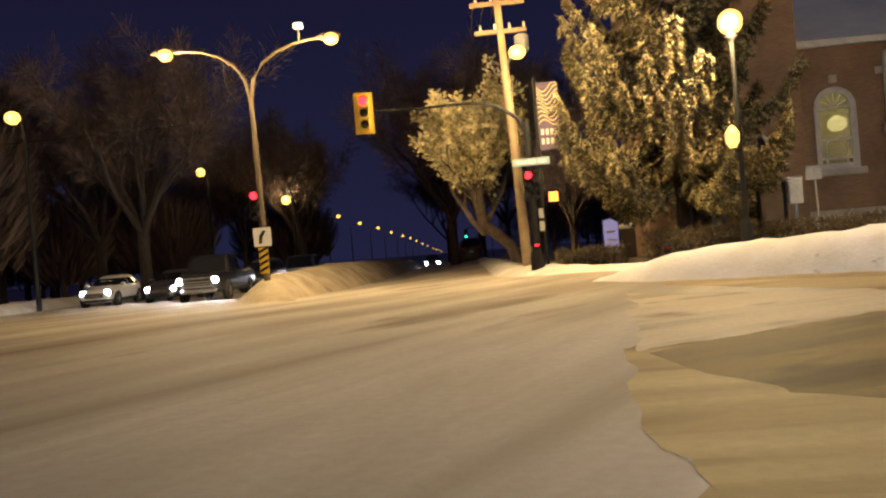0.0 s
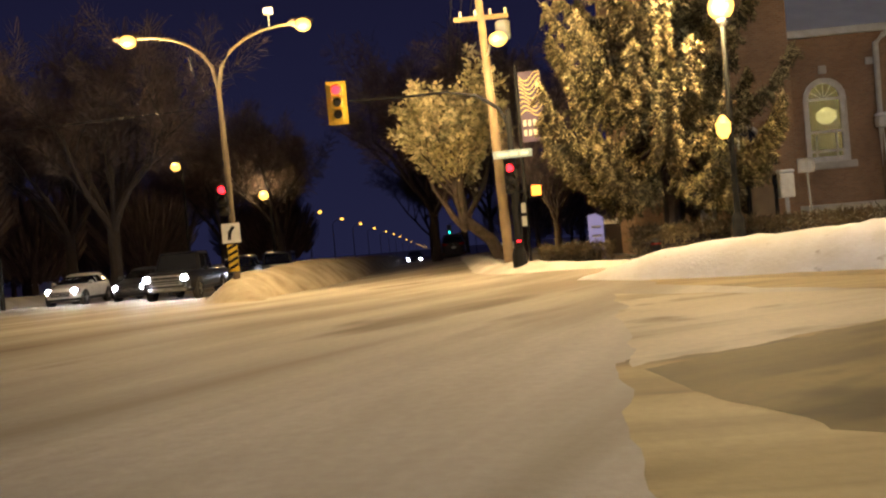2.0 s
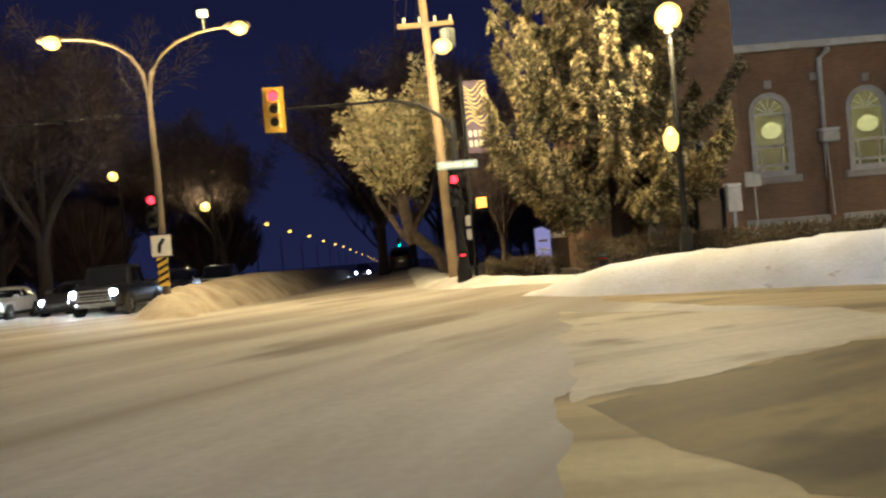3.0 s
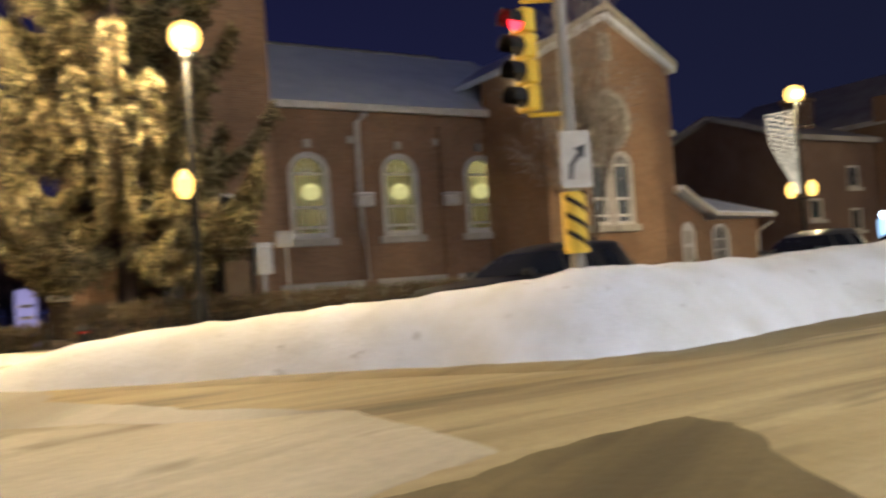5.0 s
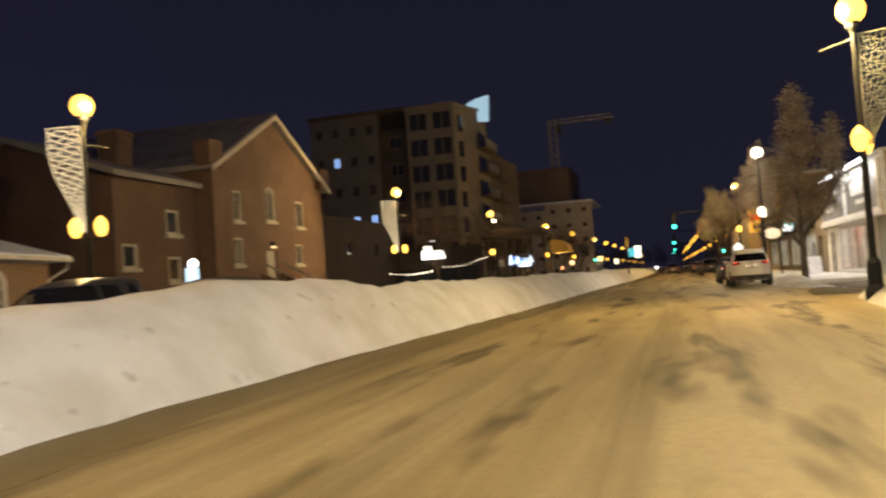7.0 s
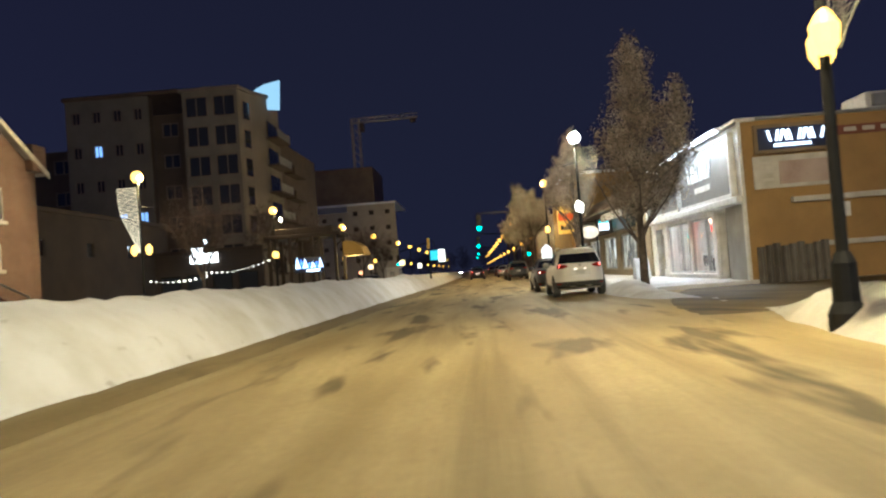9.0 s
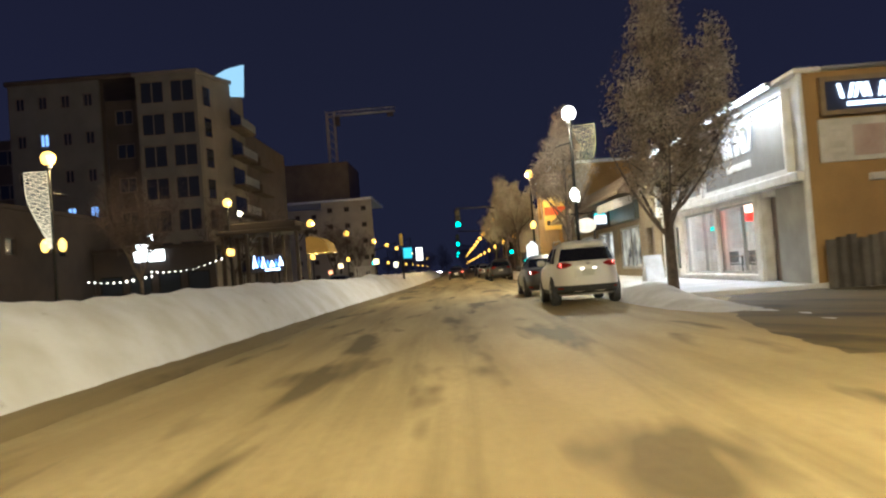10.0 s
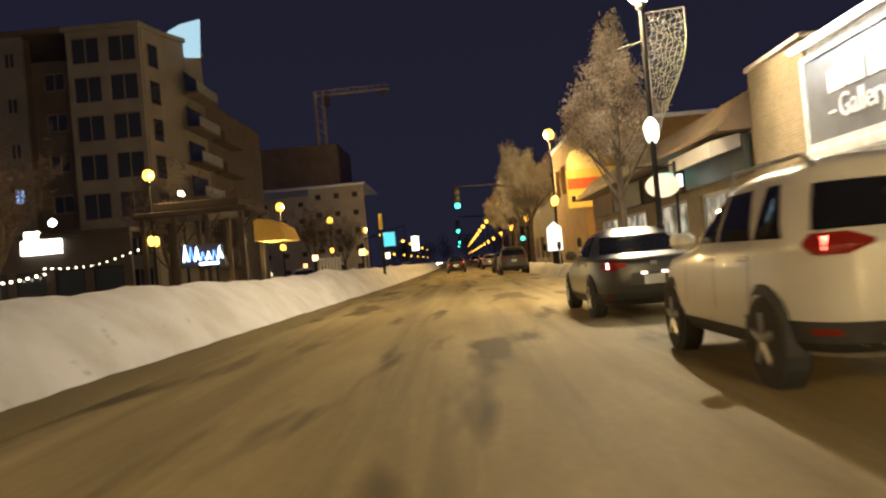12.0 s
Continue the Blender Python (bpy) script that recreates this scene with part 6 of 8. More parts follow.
def limbs(rng, start, direction, length, radius, levels, out, tips, bend=0.25, up=0.12):
    pts = [np.array(start, float)]
    d = np.array(direction, float)
    d /= np.linalg.norm(d)
    n = 5
    for i in range(n):
        d = d + rng.normal(size=3) * bend * 0.35 + np.array([0, 0, up * 0.4])
        d /= np.linalg.norm(d)
        pts.append(pts[-1] + d * length / n)
    radii = [radius * (1 - 0.62 * i / n) for i in range(n + 1)]
    out.tube([tuple(p) for p in pts], radii, 7 if levels > 1 else 5)
    if levels == 0:
        tips.append((pts, length))
        return
    for k in range(5 if levels > 1 else 5):
        i = 2 + k % 4
        a = rng.uniform(0, math.tau)
        side = np.array([math.cos(a), math.sin(a), 0.35])
        limbs(rng, pts[min(i, n)], d * 0.75 + side * 0.8, length * rng.uniform(0.5, 0.68), radii[min(i, n)] * 0.62, levels - 1, out, tips, bend, up)


def bare_tree(place, height, label, seed, bark=M_BARK, cone=0.0, twig=M_TWIG, trunk_h=0.28, radius=0.16, twigs=26, reach=0.75, blade=(0.35, 0.02), lean=(0, 0), group="", spread=0.6, levels=2, wide=None):
    """A leafless tree: trunk and limbs, and a crown of frosted twigs on every outer limb."""
    rng = np.random.default_rng(seed)
    t = thing("tree", label, "tree", group, place, 0)
    wood, tips = Mesh(), []
    h0 = height * trunk_h
    wood.tube([(0, 0, -0.05), (lean[0] * 0.3, lean[1] * 0.3, h0 * 0.5), (lean[0], lean[1], h0)], [radius * 1.25, radius, radius * 0.85], 10)
    for k in range(6):
        a = k * math.tau / 6 + rng.uniform(-0.4, 0.4)
        d = (math.cos(a) * spread, math.sin(a) * spread, 1.0) if k else (0.05, 0.05, 1)
        limbs(rng, (lean[0], lean[1], h0 * rng.uniform(0.75, 1.0)), d, (height - h0) * rng.uniform(0.5, 0.68), radius * 0.55, levels, wood, tips, 0.28, 0.18)
    pts_all = np.concatenate([np.array(p) for p, _ in tips])
    fz = (height - 0.3 - h0) / (np.percentile(pts_all[:, 2], 99) - h0)
    fr = (wide / np.percentile(np.hypot(pts_all[:, 0] - lean[0], pts_all[:, 1] - lean[1]), 93)) if wide else 1.0

    def fit_point(p):
        x, y, z = p
        if z < h0 * 0.7:
            return (x, y, z)
        k = min(1.0, (z - h0 * 0.7) / (h0 * 0.5))
        f = (1 + (fr - 1) * k) * (1 + cone * k * (0.35 - min(1.0, max(0.0, (z - h0) * fz / (height - h0)))))
        return (lean[0] + (x - lean[0]) * f, lean[1] + (y - lean[1]) * f, h0 * 0.7 + (z - h0 * 0.7) * (1 + (fz - 1) * k))
    wood.v = [fit_point(p) for p in wood.v]
    tips = [([np.array(fit_point(p)) for p in pts], length * (fz + fr) / 2) for pts, length in tips]
    part("trunk", wood, bark, t)
    cs, ds, ls, ws = [], [], [], []
    for pts, length in tips:
        n = twigs
        idx = rng.integers(1, len(pts), n)
        base = np.array(pts)[idx] + rng.normal(size=(n, 3)) * 0.06 * length
        dr = (pts[-1] - pts[0]) / length
        d = dr * 0.7 + rand_unit(rng, n) * 0.8
        d /= np.linalg.norm(d, axis=1)[:, None]
        cs.append(base + d * rng.uniform(0, reach, n)[:, None] * length * 0.4)
        ds.append(d)
        ls.append(rng.uniform(0.5, 1.2, n) * blade[0])
        ws.append(rng.uniform(0.6, 1.4, n) * blade[1])
    q = blades(np.concatenate(cs), np.concatenate(ds), np.concatenate(ls), np.concatenate(ws), rng)
    tagged(part("crown", Mesh().quads(q), twig, t), kind="stuff")
    return t


def ash_tree(place, height, base, wide, label, seed, lobe=None, twig=M_DEADLEAF, radius=0.13, tufts=1.0, group=""):
    """A street tree that kept its dead leaves: a straight stem, steep limbs from a low fork, a pointed crown, and a lobe (dx, dy, top, width) where it has a second leader."""
    rng = np.random.default_rng(seed)
    t = thing("tree", label, "tree", group, place, 0)
    wood, sprays = Mesh(), []
    fork = base * 0.72

    def leader(dx, dy, z0, top, w, r0):
        stem = lambda z: np.array([dx * min(1.0, max(0.0, (z - z0) / (0.45 * (top - z0)))), dy * min(1.0, max(0.0, (z - z0) / (0.45 * (top - z0)))), z])
        zs = np.linspace(z0, top - 0.1, 8)
        wood.tube([tuple(stem(z) + rng.normal(size=3) * 0.025) for z in zs], [r0 * (1 - 0.9 * k / 7) for k in range(8)], 8)
        n = int(46 * w)
        for k in range(n):
            s = (k + rng.uniform(0, 1)) / n
            z = base + s * (top - base)
            prof = w * min(1.0, 0.45 + 2.6 * s) * (1 - s) ** 0.8 * rng.uniform(0.6, 1.15)
            L = max(0.25, prof * 1.25)
            a = rng.uniform(0, math.tau)
            u = np.linspace(0, 1, 5)
            root = stem(max(z0 + 0.1, z - L * 0.75))
            pts = root + np.stack([np.cos(a) * u * prof, np.sin(a) * u * prof, L * 0.75 * u ** 0.8 + 0.2 * u * rng.normal()], 1)
            wood.tube([tuple(p) for p in pts], [0.03, 0.024, 0.018, 0.012, 0.006], 4)
            for q in range(3 + int(5 * prof)):
                v = rng.uniform(0.3, 1.0)
                c = np.array([np.interp(v, u, pts[:, i]) for i in range(3)]) + rng.normal(size=3) * 0.16
                sprays.append(c)

    wood.tube([(0, 0, -0.05), (0.02, 0, fork * 0.5), (0, 0, fork)], [radius * 1.25, radius, radius * 0.9], 10)
    leader(0, 0, fork - 0.05, height, wide, radius * 0.8)
    if lobe:
        leader(lobe[0], lobe[1], fork - 0.3, lobe[2], lobe[3], radius * 0.5)
    for k in range(5):
        a = k * math.tau / 5 + 0.5
        e = np.array([math.cos(a) * wide * 0.75, math.sin(a) * wide * 0.75, base + 0.9])
        b = np.array([0, 0, fork * rng.uniform(0.6, 0.95)])
        wood.tube([tuple(b + (e - b) * w + np.array([0, 0, -0.25 * math.sin(3.1 * w)])) for w in (0, 0.3, 0.65, 1)], [radius * 0.42, radius * 0.34, radius * 0.22, radius * 0.1], 6)
    part("trunk", wood, M_BARK, t)
    cs = np.array(sprays)
    m = int(26 * tufts)
    cs = np.repeat(cs, m, 0) + rng.normal(size=(len(cs) * m, 3)) * np.array([0.13, 0.13, 0.15])
    d = rand_unit(rng, len(cs)) + np.array([0, 0, -0.3])
    d /= np.linalg.norm(d, axis=1)[:, None]
    q = blades(cs, d, rng.uniform(0.06, 0.16, len(cs)), rng.uniform(0.02, 0.05, len(cs)), rng)
    tagged(part("crown", Mesh().quads(q), twig, t), kind="stuff")
    return t


def spruce(place, height, reach, seed, label):
    """A frosted spruce: separate drooping boughs with upturned ends, hung with rope-like sprays that carry rime on their backs."""
    rng = np.random.default_rng(seed)
    t = thing("spruce", label, "tree", place=place)
    wood = Mesh().tube([(0, 0, -0.05), (0.1, 0, height * 0.5), (0, 0, height)], [0.28, 0.17, 0.03], 10)
    needles, rime = [], []

    def brush(root, axis, length, sag, thick, count, frost):
        """One spray: needles round a hanging axis, and rime along its upper side."""
        w = rng.uniform(0, 1, count)
        spine = root + axis * (w * length)[:, None] + np.array([0, 0, -1.0]) * (sag * length * w ** 2)[:, None]
        d = axis * 0.8 + rand_unit(rng, count) * 0.9 + np.array([0, 0, -0.35])
        d /= np.linalg.norm(d, axis=1)[:, None]
        needles.append((spine + rng.normal(size=(count, 3)) * (thick * (1.1 - 0.6 * w))[:, None], d, rng.uniform(0.07, 0.14, count), rng.uniform(0.022, 0.045, count)))
        f = int(count * frost)
        w = rng.uniform(0.2, 1.0, f) ** 0.8
        spine = root + axis * (w * length)[:, None] + np.array([0, 0, -1.0]) * (sag * length * w ** 2)[:, None] + np.array([0, 0, thick * 0.9])
        d = axis * 0.5 + rand_unit(rng, f) * 0.8 + np.array([0, 0, 0.25])
        rime.append((spine + rng.normal(size=(f, 3)) * thick * 0.55, d, rng.uniform(0.05, 0.1, f), rng.uniform(0.02, 0.042, f)))

    z = 2.7
    while z < height - 0.4:
        s = (z - 1.0) / (height - 1.0)
        r = reach * (1 - s) ** 0.8 * (0.85 if z < 3.6 else 1.0)
        turn = rng.uniform(0, math.tau)
        n_b = int(5 + 3 * (1 - s))
        for k in range(n_b):
            a = turn + (k + rng.uniform(-0.35, 0.35)) * math.tau / n_b
            L = r * rng.uniform(0.55, 1.25)
            u = np.linspace(0, 1, 11)
            lift = z + rng.normal() * 0.16 - 0.36 * L * np.sin(u * 2.3) + 0.4 * L * u ** 4
            pts = np.stack([np.cos(a) * u * L, np.sin(a) * u * L, lift], 1)
            pts[:, :2] += np.cumsum(rng.normal(size=(11, 2)) * 0.03, 0)
            wood.tube([tuple(p) for p in pts[::2]], [0.06, 0.05, 0.04, 0.03, 0.02, 0.01], 5)
            out, acr = np.array([math.cos(a), math.sin(a), 0.0]), np.array([-math.sin(a), math.cos(a), 0.0])
            # the bough's own brush, thickest towards its end
            for i in range(4, 10):
                ax = pts[i + 1] - pts[i]
                ln_ = np.linalg.norm(ax)
                brush(pts[i], ax / ln_, ln_, 0.0, 0.075, int(150 * ln_), 1.3)
            # side sprays that hang from it
            for v in np.arange(0.22, 1.0, 0.1 / max(L, 0.5)):
                root = np.array([np.interp(v, u, pts[:, i]) for i in range(3)])
                for sg in (-1.0, 1.0):
                    ax = out * rng.uniform(0.2, 0.7) + acr * sg * rng.uniform(0.3, 0.9) + np.array([0, 0, rng.uniform(-0.7, -0.05)])
                    ax /= np.linalg.norm(ax)
                    bl = rng.uniform(0.3, 0.85) * (1.15 - 0.7 * v) * min(1.0, 0.5 + 0.2 * L)
                    brush(root, ax, bl, rng.uniform(0.2, 0.7), 0.055, int(34 + 95 * bl), rng.uniform(0.15, 0.95))
        z += 0.62 + 0.2 * s
    part("trunk", wood, M_BARK_DARK, t)
    q = blades(*[np.concatenate([x[i] for x in needles]) for i in range(4)], rng)
    tagged(part("crown", Mesh().quads(q), M_NEEDLE, t), kind="stuff")
    q = blades(*[np.concatenate([x[i] for x in rime]) for i in range(4)], rng)
    tagged(part("rime", Mesh().quads(q), M_RIME, t, "pale hoar frost on the boughs"), kind="stuff")
    return t


M_RIME = plain("hoar_frost", (0.62, 0.52, 0.29), (0.34, 0.28, 0.14), 0.9, 0.8, 6, 0.0, island=0.35)
spruce((6.15, 27.6, 0.0), 20.0, 4.35, 5, "tall spruce thick with hoar frost beside the church")
bare_tree((0.9, 36.2, 0.0), 7.9, "broad tree with frosted yellowish leaves over the kerb", 8, twig=M_FROSTLEAF, radius=0.26, twigs=120, blade=(0.15, 0.14), lean=(-1.5, -0.6), spread=0.8, trunk_h=0.24, wide=2.55)
DARK = "dark winter trees"
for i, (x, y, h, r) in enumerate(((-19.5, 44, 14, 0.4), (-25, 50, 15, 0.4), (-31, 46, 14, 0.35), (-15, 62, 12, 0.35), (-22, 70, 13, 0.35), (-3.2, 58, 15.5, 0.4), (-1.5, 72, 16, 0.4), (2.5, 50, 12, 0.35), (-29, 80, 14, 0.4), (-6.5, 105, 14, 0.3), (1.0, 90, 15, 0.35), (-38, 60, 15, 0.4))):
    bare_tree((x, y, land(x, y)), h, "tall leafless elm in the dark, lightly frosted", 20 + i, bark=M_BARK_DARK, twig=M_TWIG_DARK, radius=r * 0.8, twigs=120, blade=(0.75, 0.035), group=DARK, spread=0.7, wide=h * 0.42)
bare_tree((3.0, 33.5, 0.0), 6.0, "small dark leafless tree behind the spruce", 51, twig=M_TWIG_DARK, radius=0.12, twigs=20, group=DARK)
bare_tree((23.4, 29.3, 0.0), 11.2, "slender frosted tree before the church transept", 60, radius=0.12, twigs=75, blade=(0.34, 0.02), spread=0.5, wide=2.2, trunk_h=0.2)
STREET = "frosted street trees"
ash_tree((48.55, 2.95, 0.13), 8.35, 3.0, 2.0, "street tree with frosted dead leaves before the restaurant", 163, lobe=(0.2, -1.55, 6.8, 1.05), group=STREET)
ash_tree((72.2, 2.35, 0.13), 9.3, 4.9, 2.2, "street tree with frosted dead leaves behind the white lamp", 164, lobe=(-0.2, 1.3, 6.6, 0.9), group=STREET)
for i, (x, h) in enumerate(((102, 9), (104, 8), (118, 8.5), (140, 8.5))):
    bare_tree((x, 2.9, 0.13), h, "frosted street tree on the shop side pavement", 63 + i, cone=0.5, radius=0.11, twigs=150, blade=(0.18, 0.03), spread=0.5, trunk_h=0.4, group=STREET, wide=2.0)
for i, (x, y, h) in enumerate(((76, 27.5, 8.5), (95, 27.0, 9), (108, 26.5, 8), (135, 24.5, 9), (160, 24.5, 9))):
    bare_tree((x, y, -0.03), h, "bare street tree on the north pavement", 80 + i, twig=M_TWIG_DARK, radius=0.12, twigs=26, blade=(0.4, 0.03), group=STREET)


def hedge(x0, x1, y, h, depth, seed, label):
    rng = np.random.default_rng(seed)
    n = int((x1 - x0) * 1100)
    c = np.stack([rng.uniform(x0, x1, n), y + rng.uniform(-depth / 2, depth / 2, n), rng.uniform(0.0, 1, n) ** 0.7 * h + rng.normal(size=n) * 0.03], 1)
    d = rand_unit(rng, n) + np.array([0, 0, 0.5])
    d /= np.linalg.norm(d, axis=1)[:, None]
    q = blades(c, d, rng.uniform(0.1, 0.24, n), rng.uniform(0.015, 0.05, n), rng)
    core = Mesh().box(x0 + 0.3, x1 - 0.3, y - depth * 0.25, y + depth * 0.25, 0, h * 0.66, 0.15)
    t = thing("hedge", label, "hedge", place=(0, 0, 0))
    part("core", core, M_BARK_DARK, t)
    tagged(part("crown", Mesh().quads(q), M_HEDGE, t), kind="stuff")
    return t


hedge(4.6, 25.5, 26.6, 1.0, 0.9, 90, "clipped brown hedge dusted with frost beside the church")
hedge(2.0, 4.4, 29.0, 0.6, 0.9, 91, "low brown hedge end beside the notice panel")


def shrub(place, r, h, seed, label):
    """A low twiggy shrub under a rounded cap of snow."""
    rng = np.random.default_rng(seed)
    t = thing("shrub", label, "shrub", "shrubs by the church", place)
    n = 900
    d = rand_unit(rng, n)
    d[:, 2] = np.abs(d[:, 2])
    c = d * np.array([r, r, h]) * rng.uniform(0.3, 0.95, n)[:, None]
    tagged(part("twigs", Mesh().quads(blades(c, d, rng.uniform(0.1, 0.25, n), rng.uniform(0.012, 0.03, n), rng)), M_HEDGE, t), kind="stuff")
    m = Mesh()
    rows = [[(r * k * math.cos(a) * (1 + 0.15 * noise.noise(Vector((math.cos(a) * 2, math.sin(a) * 2, seed)))), r * k * math.sin(a), h * z) for a in [i * math.tau / 16 for i in range(16)]]
            for k, z in ((0.85, 0.74), (0.98, 0.84), (0.9, 1.0), (0.62, 1.14), (0.25, 1.2))]
    part("snow_cap", m.loft(rows), M_SNOW, t, smooth=True)
    return t


shrub((22.9, 30.4, 0.0), 0.55, 1.45, 301, "shrub under a rounded cap of snow beside the church")
shrub((24.9, 30.6, 0.0), 0.9, 1.65, 302, "broad shrub under a thick cap of snow beside the church")


def woods(x0, x1, y0, y1, h, n, seed, label):
    """A far belt of leafless trees, seen only as a ragged dark mass."""
    rng = np.random.default_rng(seed)
    k = max(4, int(max(x1 - x0, y1 - y0) / 5))
    cx, cy = rng.uniform(x0, x1, k), rng.uniform(y0, y1, k)
    hh = h * rng.uniform(0.65, 1.1, k)
    i = rng.integers(0, k, n)
    d = rand_unit(rng, n)
    r = rng.uniform(0, 1, n) ** 0.45
    c = np.stack([cx[i] + d[:, 0] * r * 3.6, cy[i] + d[:, 1] * r * 3.6, hh[i] * (0.56 + 0.42 * d[:, 2] * r)], 1)
    c[:, 2] += np.array([land(a, b) for a, b in c[:, :2]])
    v = d * 0.6 + np.array([0, 0, 0.9])
    v /= np.linalg.norm(v, axis=1)[:, None]
    m = Mesh().quads(blades(c, v, rng.uniform(0.8, 1.7, n), rng.uniform(0.06, 0.16, n), rng))
    for a, b, q in zip(cx, cy, hh):
        m.tube([(a, b, land(a, b) - 0.1), (a, b, land(a, b) + q * 0.6)], [0.25, 0.1], 5)
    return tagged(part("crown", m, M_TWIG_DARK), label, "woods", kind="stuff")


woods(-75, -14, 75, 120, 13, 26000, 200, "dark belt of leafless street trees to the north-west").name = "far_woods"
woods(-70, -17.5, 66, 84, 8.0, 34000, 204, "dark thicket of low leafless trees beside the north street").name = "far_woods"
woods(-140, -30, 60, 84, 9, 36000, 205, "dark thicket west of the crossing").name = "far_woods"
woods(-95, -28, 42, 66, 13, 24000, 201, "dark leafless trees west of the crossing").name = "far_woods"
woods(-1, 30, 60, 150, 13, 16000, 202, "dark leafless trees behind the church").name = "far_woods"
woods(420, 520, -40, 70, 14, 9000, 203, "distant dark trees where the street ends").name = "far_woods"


# ---------------------------------------------------------------- vehicles
def paint(name, colour, metal=0.2):
    m, nt, ln, bs = nodes_of(name)
    dirt = noise_out(nt, ln, 1.6, detail=6, lo=0.45, hi=0.75)
    col = mixed(nt, ln, dirt, colour, tuple(0.88 * c + 0.12 * d for c, d in zip(colour, (0.3, 0.27, 0.23))))
    ln.new(col, bs.inputs["Base Color"])
    bs.inputs["Metallic"].default_value, bs.inputs["Roughness"].default_value = metal, 0.28
    bs.inputs["Coat Weight"].default_value = 0.5
    return m


M_HEADLIGHT = glowing("headlight_on", (0.9, 0.95, 1.0), 320.0)
M_TAIL_ON = glowing("tail_light_on", (1.0, 0.12, 0.08), 14.0)
M_TAIL_OFF = plain("tail_lens", (0.3, 0.02, 0.015), (0.2, 0.015, 0.01), 0.2, 6, 40, 0.0)
M_HEAD_OFF = plain("headlamp_lens", (0.5, 0.5, 0.5), (0.3, 0.3, 0.3), 0.15, 6, 40, 0.0)
M_PLATELAMP = glowing("plate_lamp_glow", (1.0, 0.85, 0.7), 4.0)
M_PLATE = plain("number_plate", (0.55, 0.55, 0.5), (0.45, 0.45, 0.42), 0.5, 10, 60, 0.0)

PICKUP = {  # body stations: share of the length from the front, bottom, top, share of the half width; then the cabin
    "pickup": ([(0.0, 0.5, 0.95, 0.78), (0.02, 0.4, 1.1, 0.93), (0.08, 0.36, 1.14, 0.99), (0.25, 0.36, 1.17, 1.0), (0.6, 0.36, 1.18, 1.0), (0.95, 0.4, 1.18, 1.0), (1.0, 0.5, 1.14, 0.97)],
               (0.24, 0.32, 0.58, 0.62), 1.12, 0.93, 0.8),
}


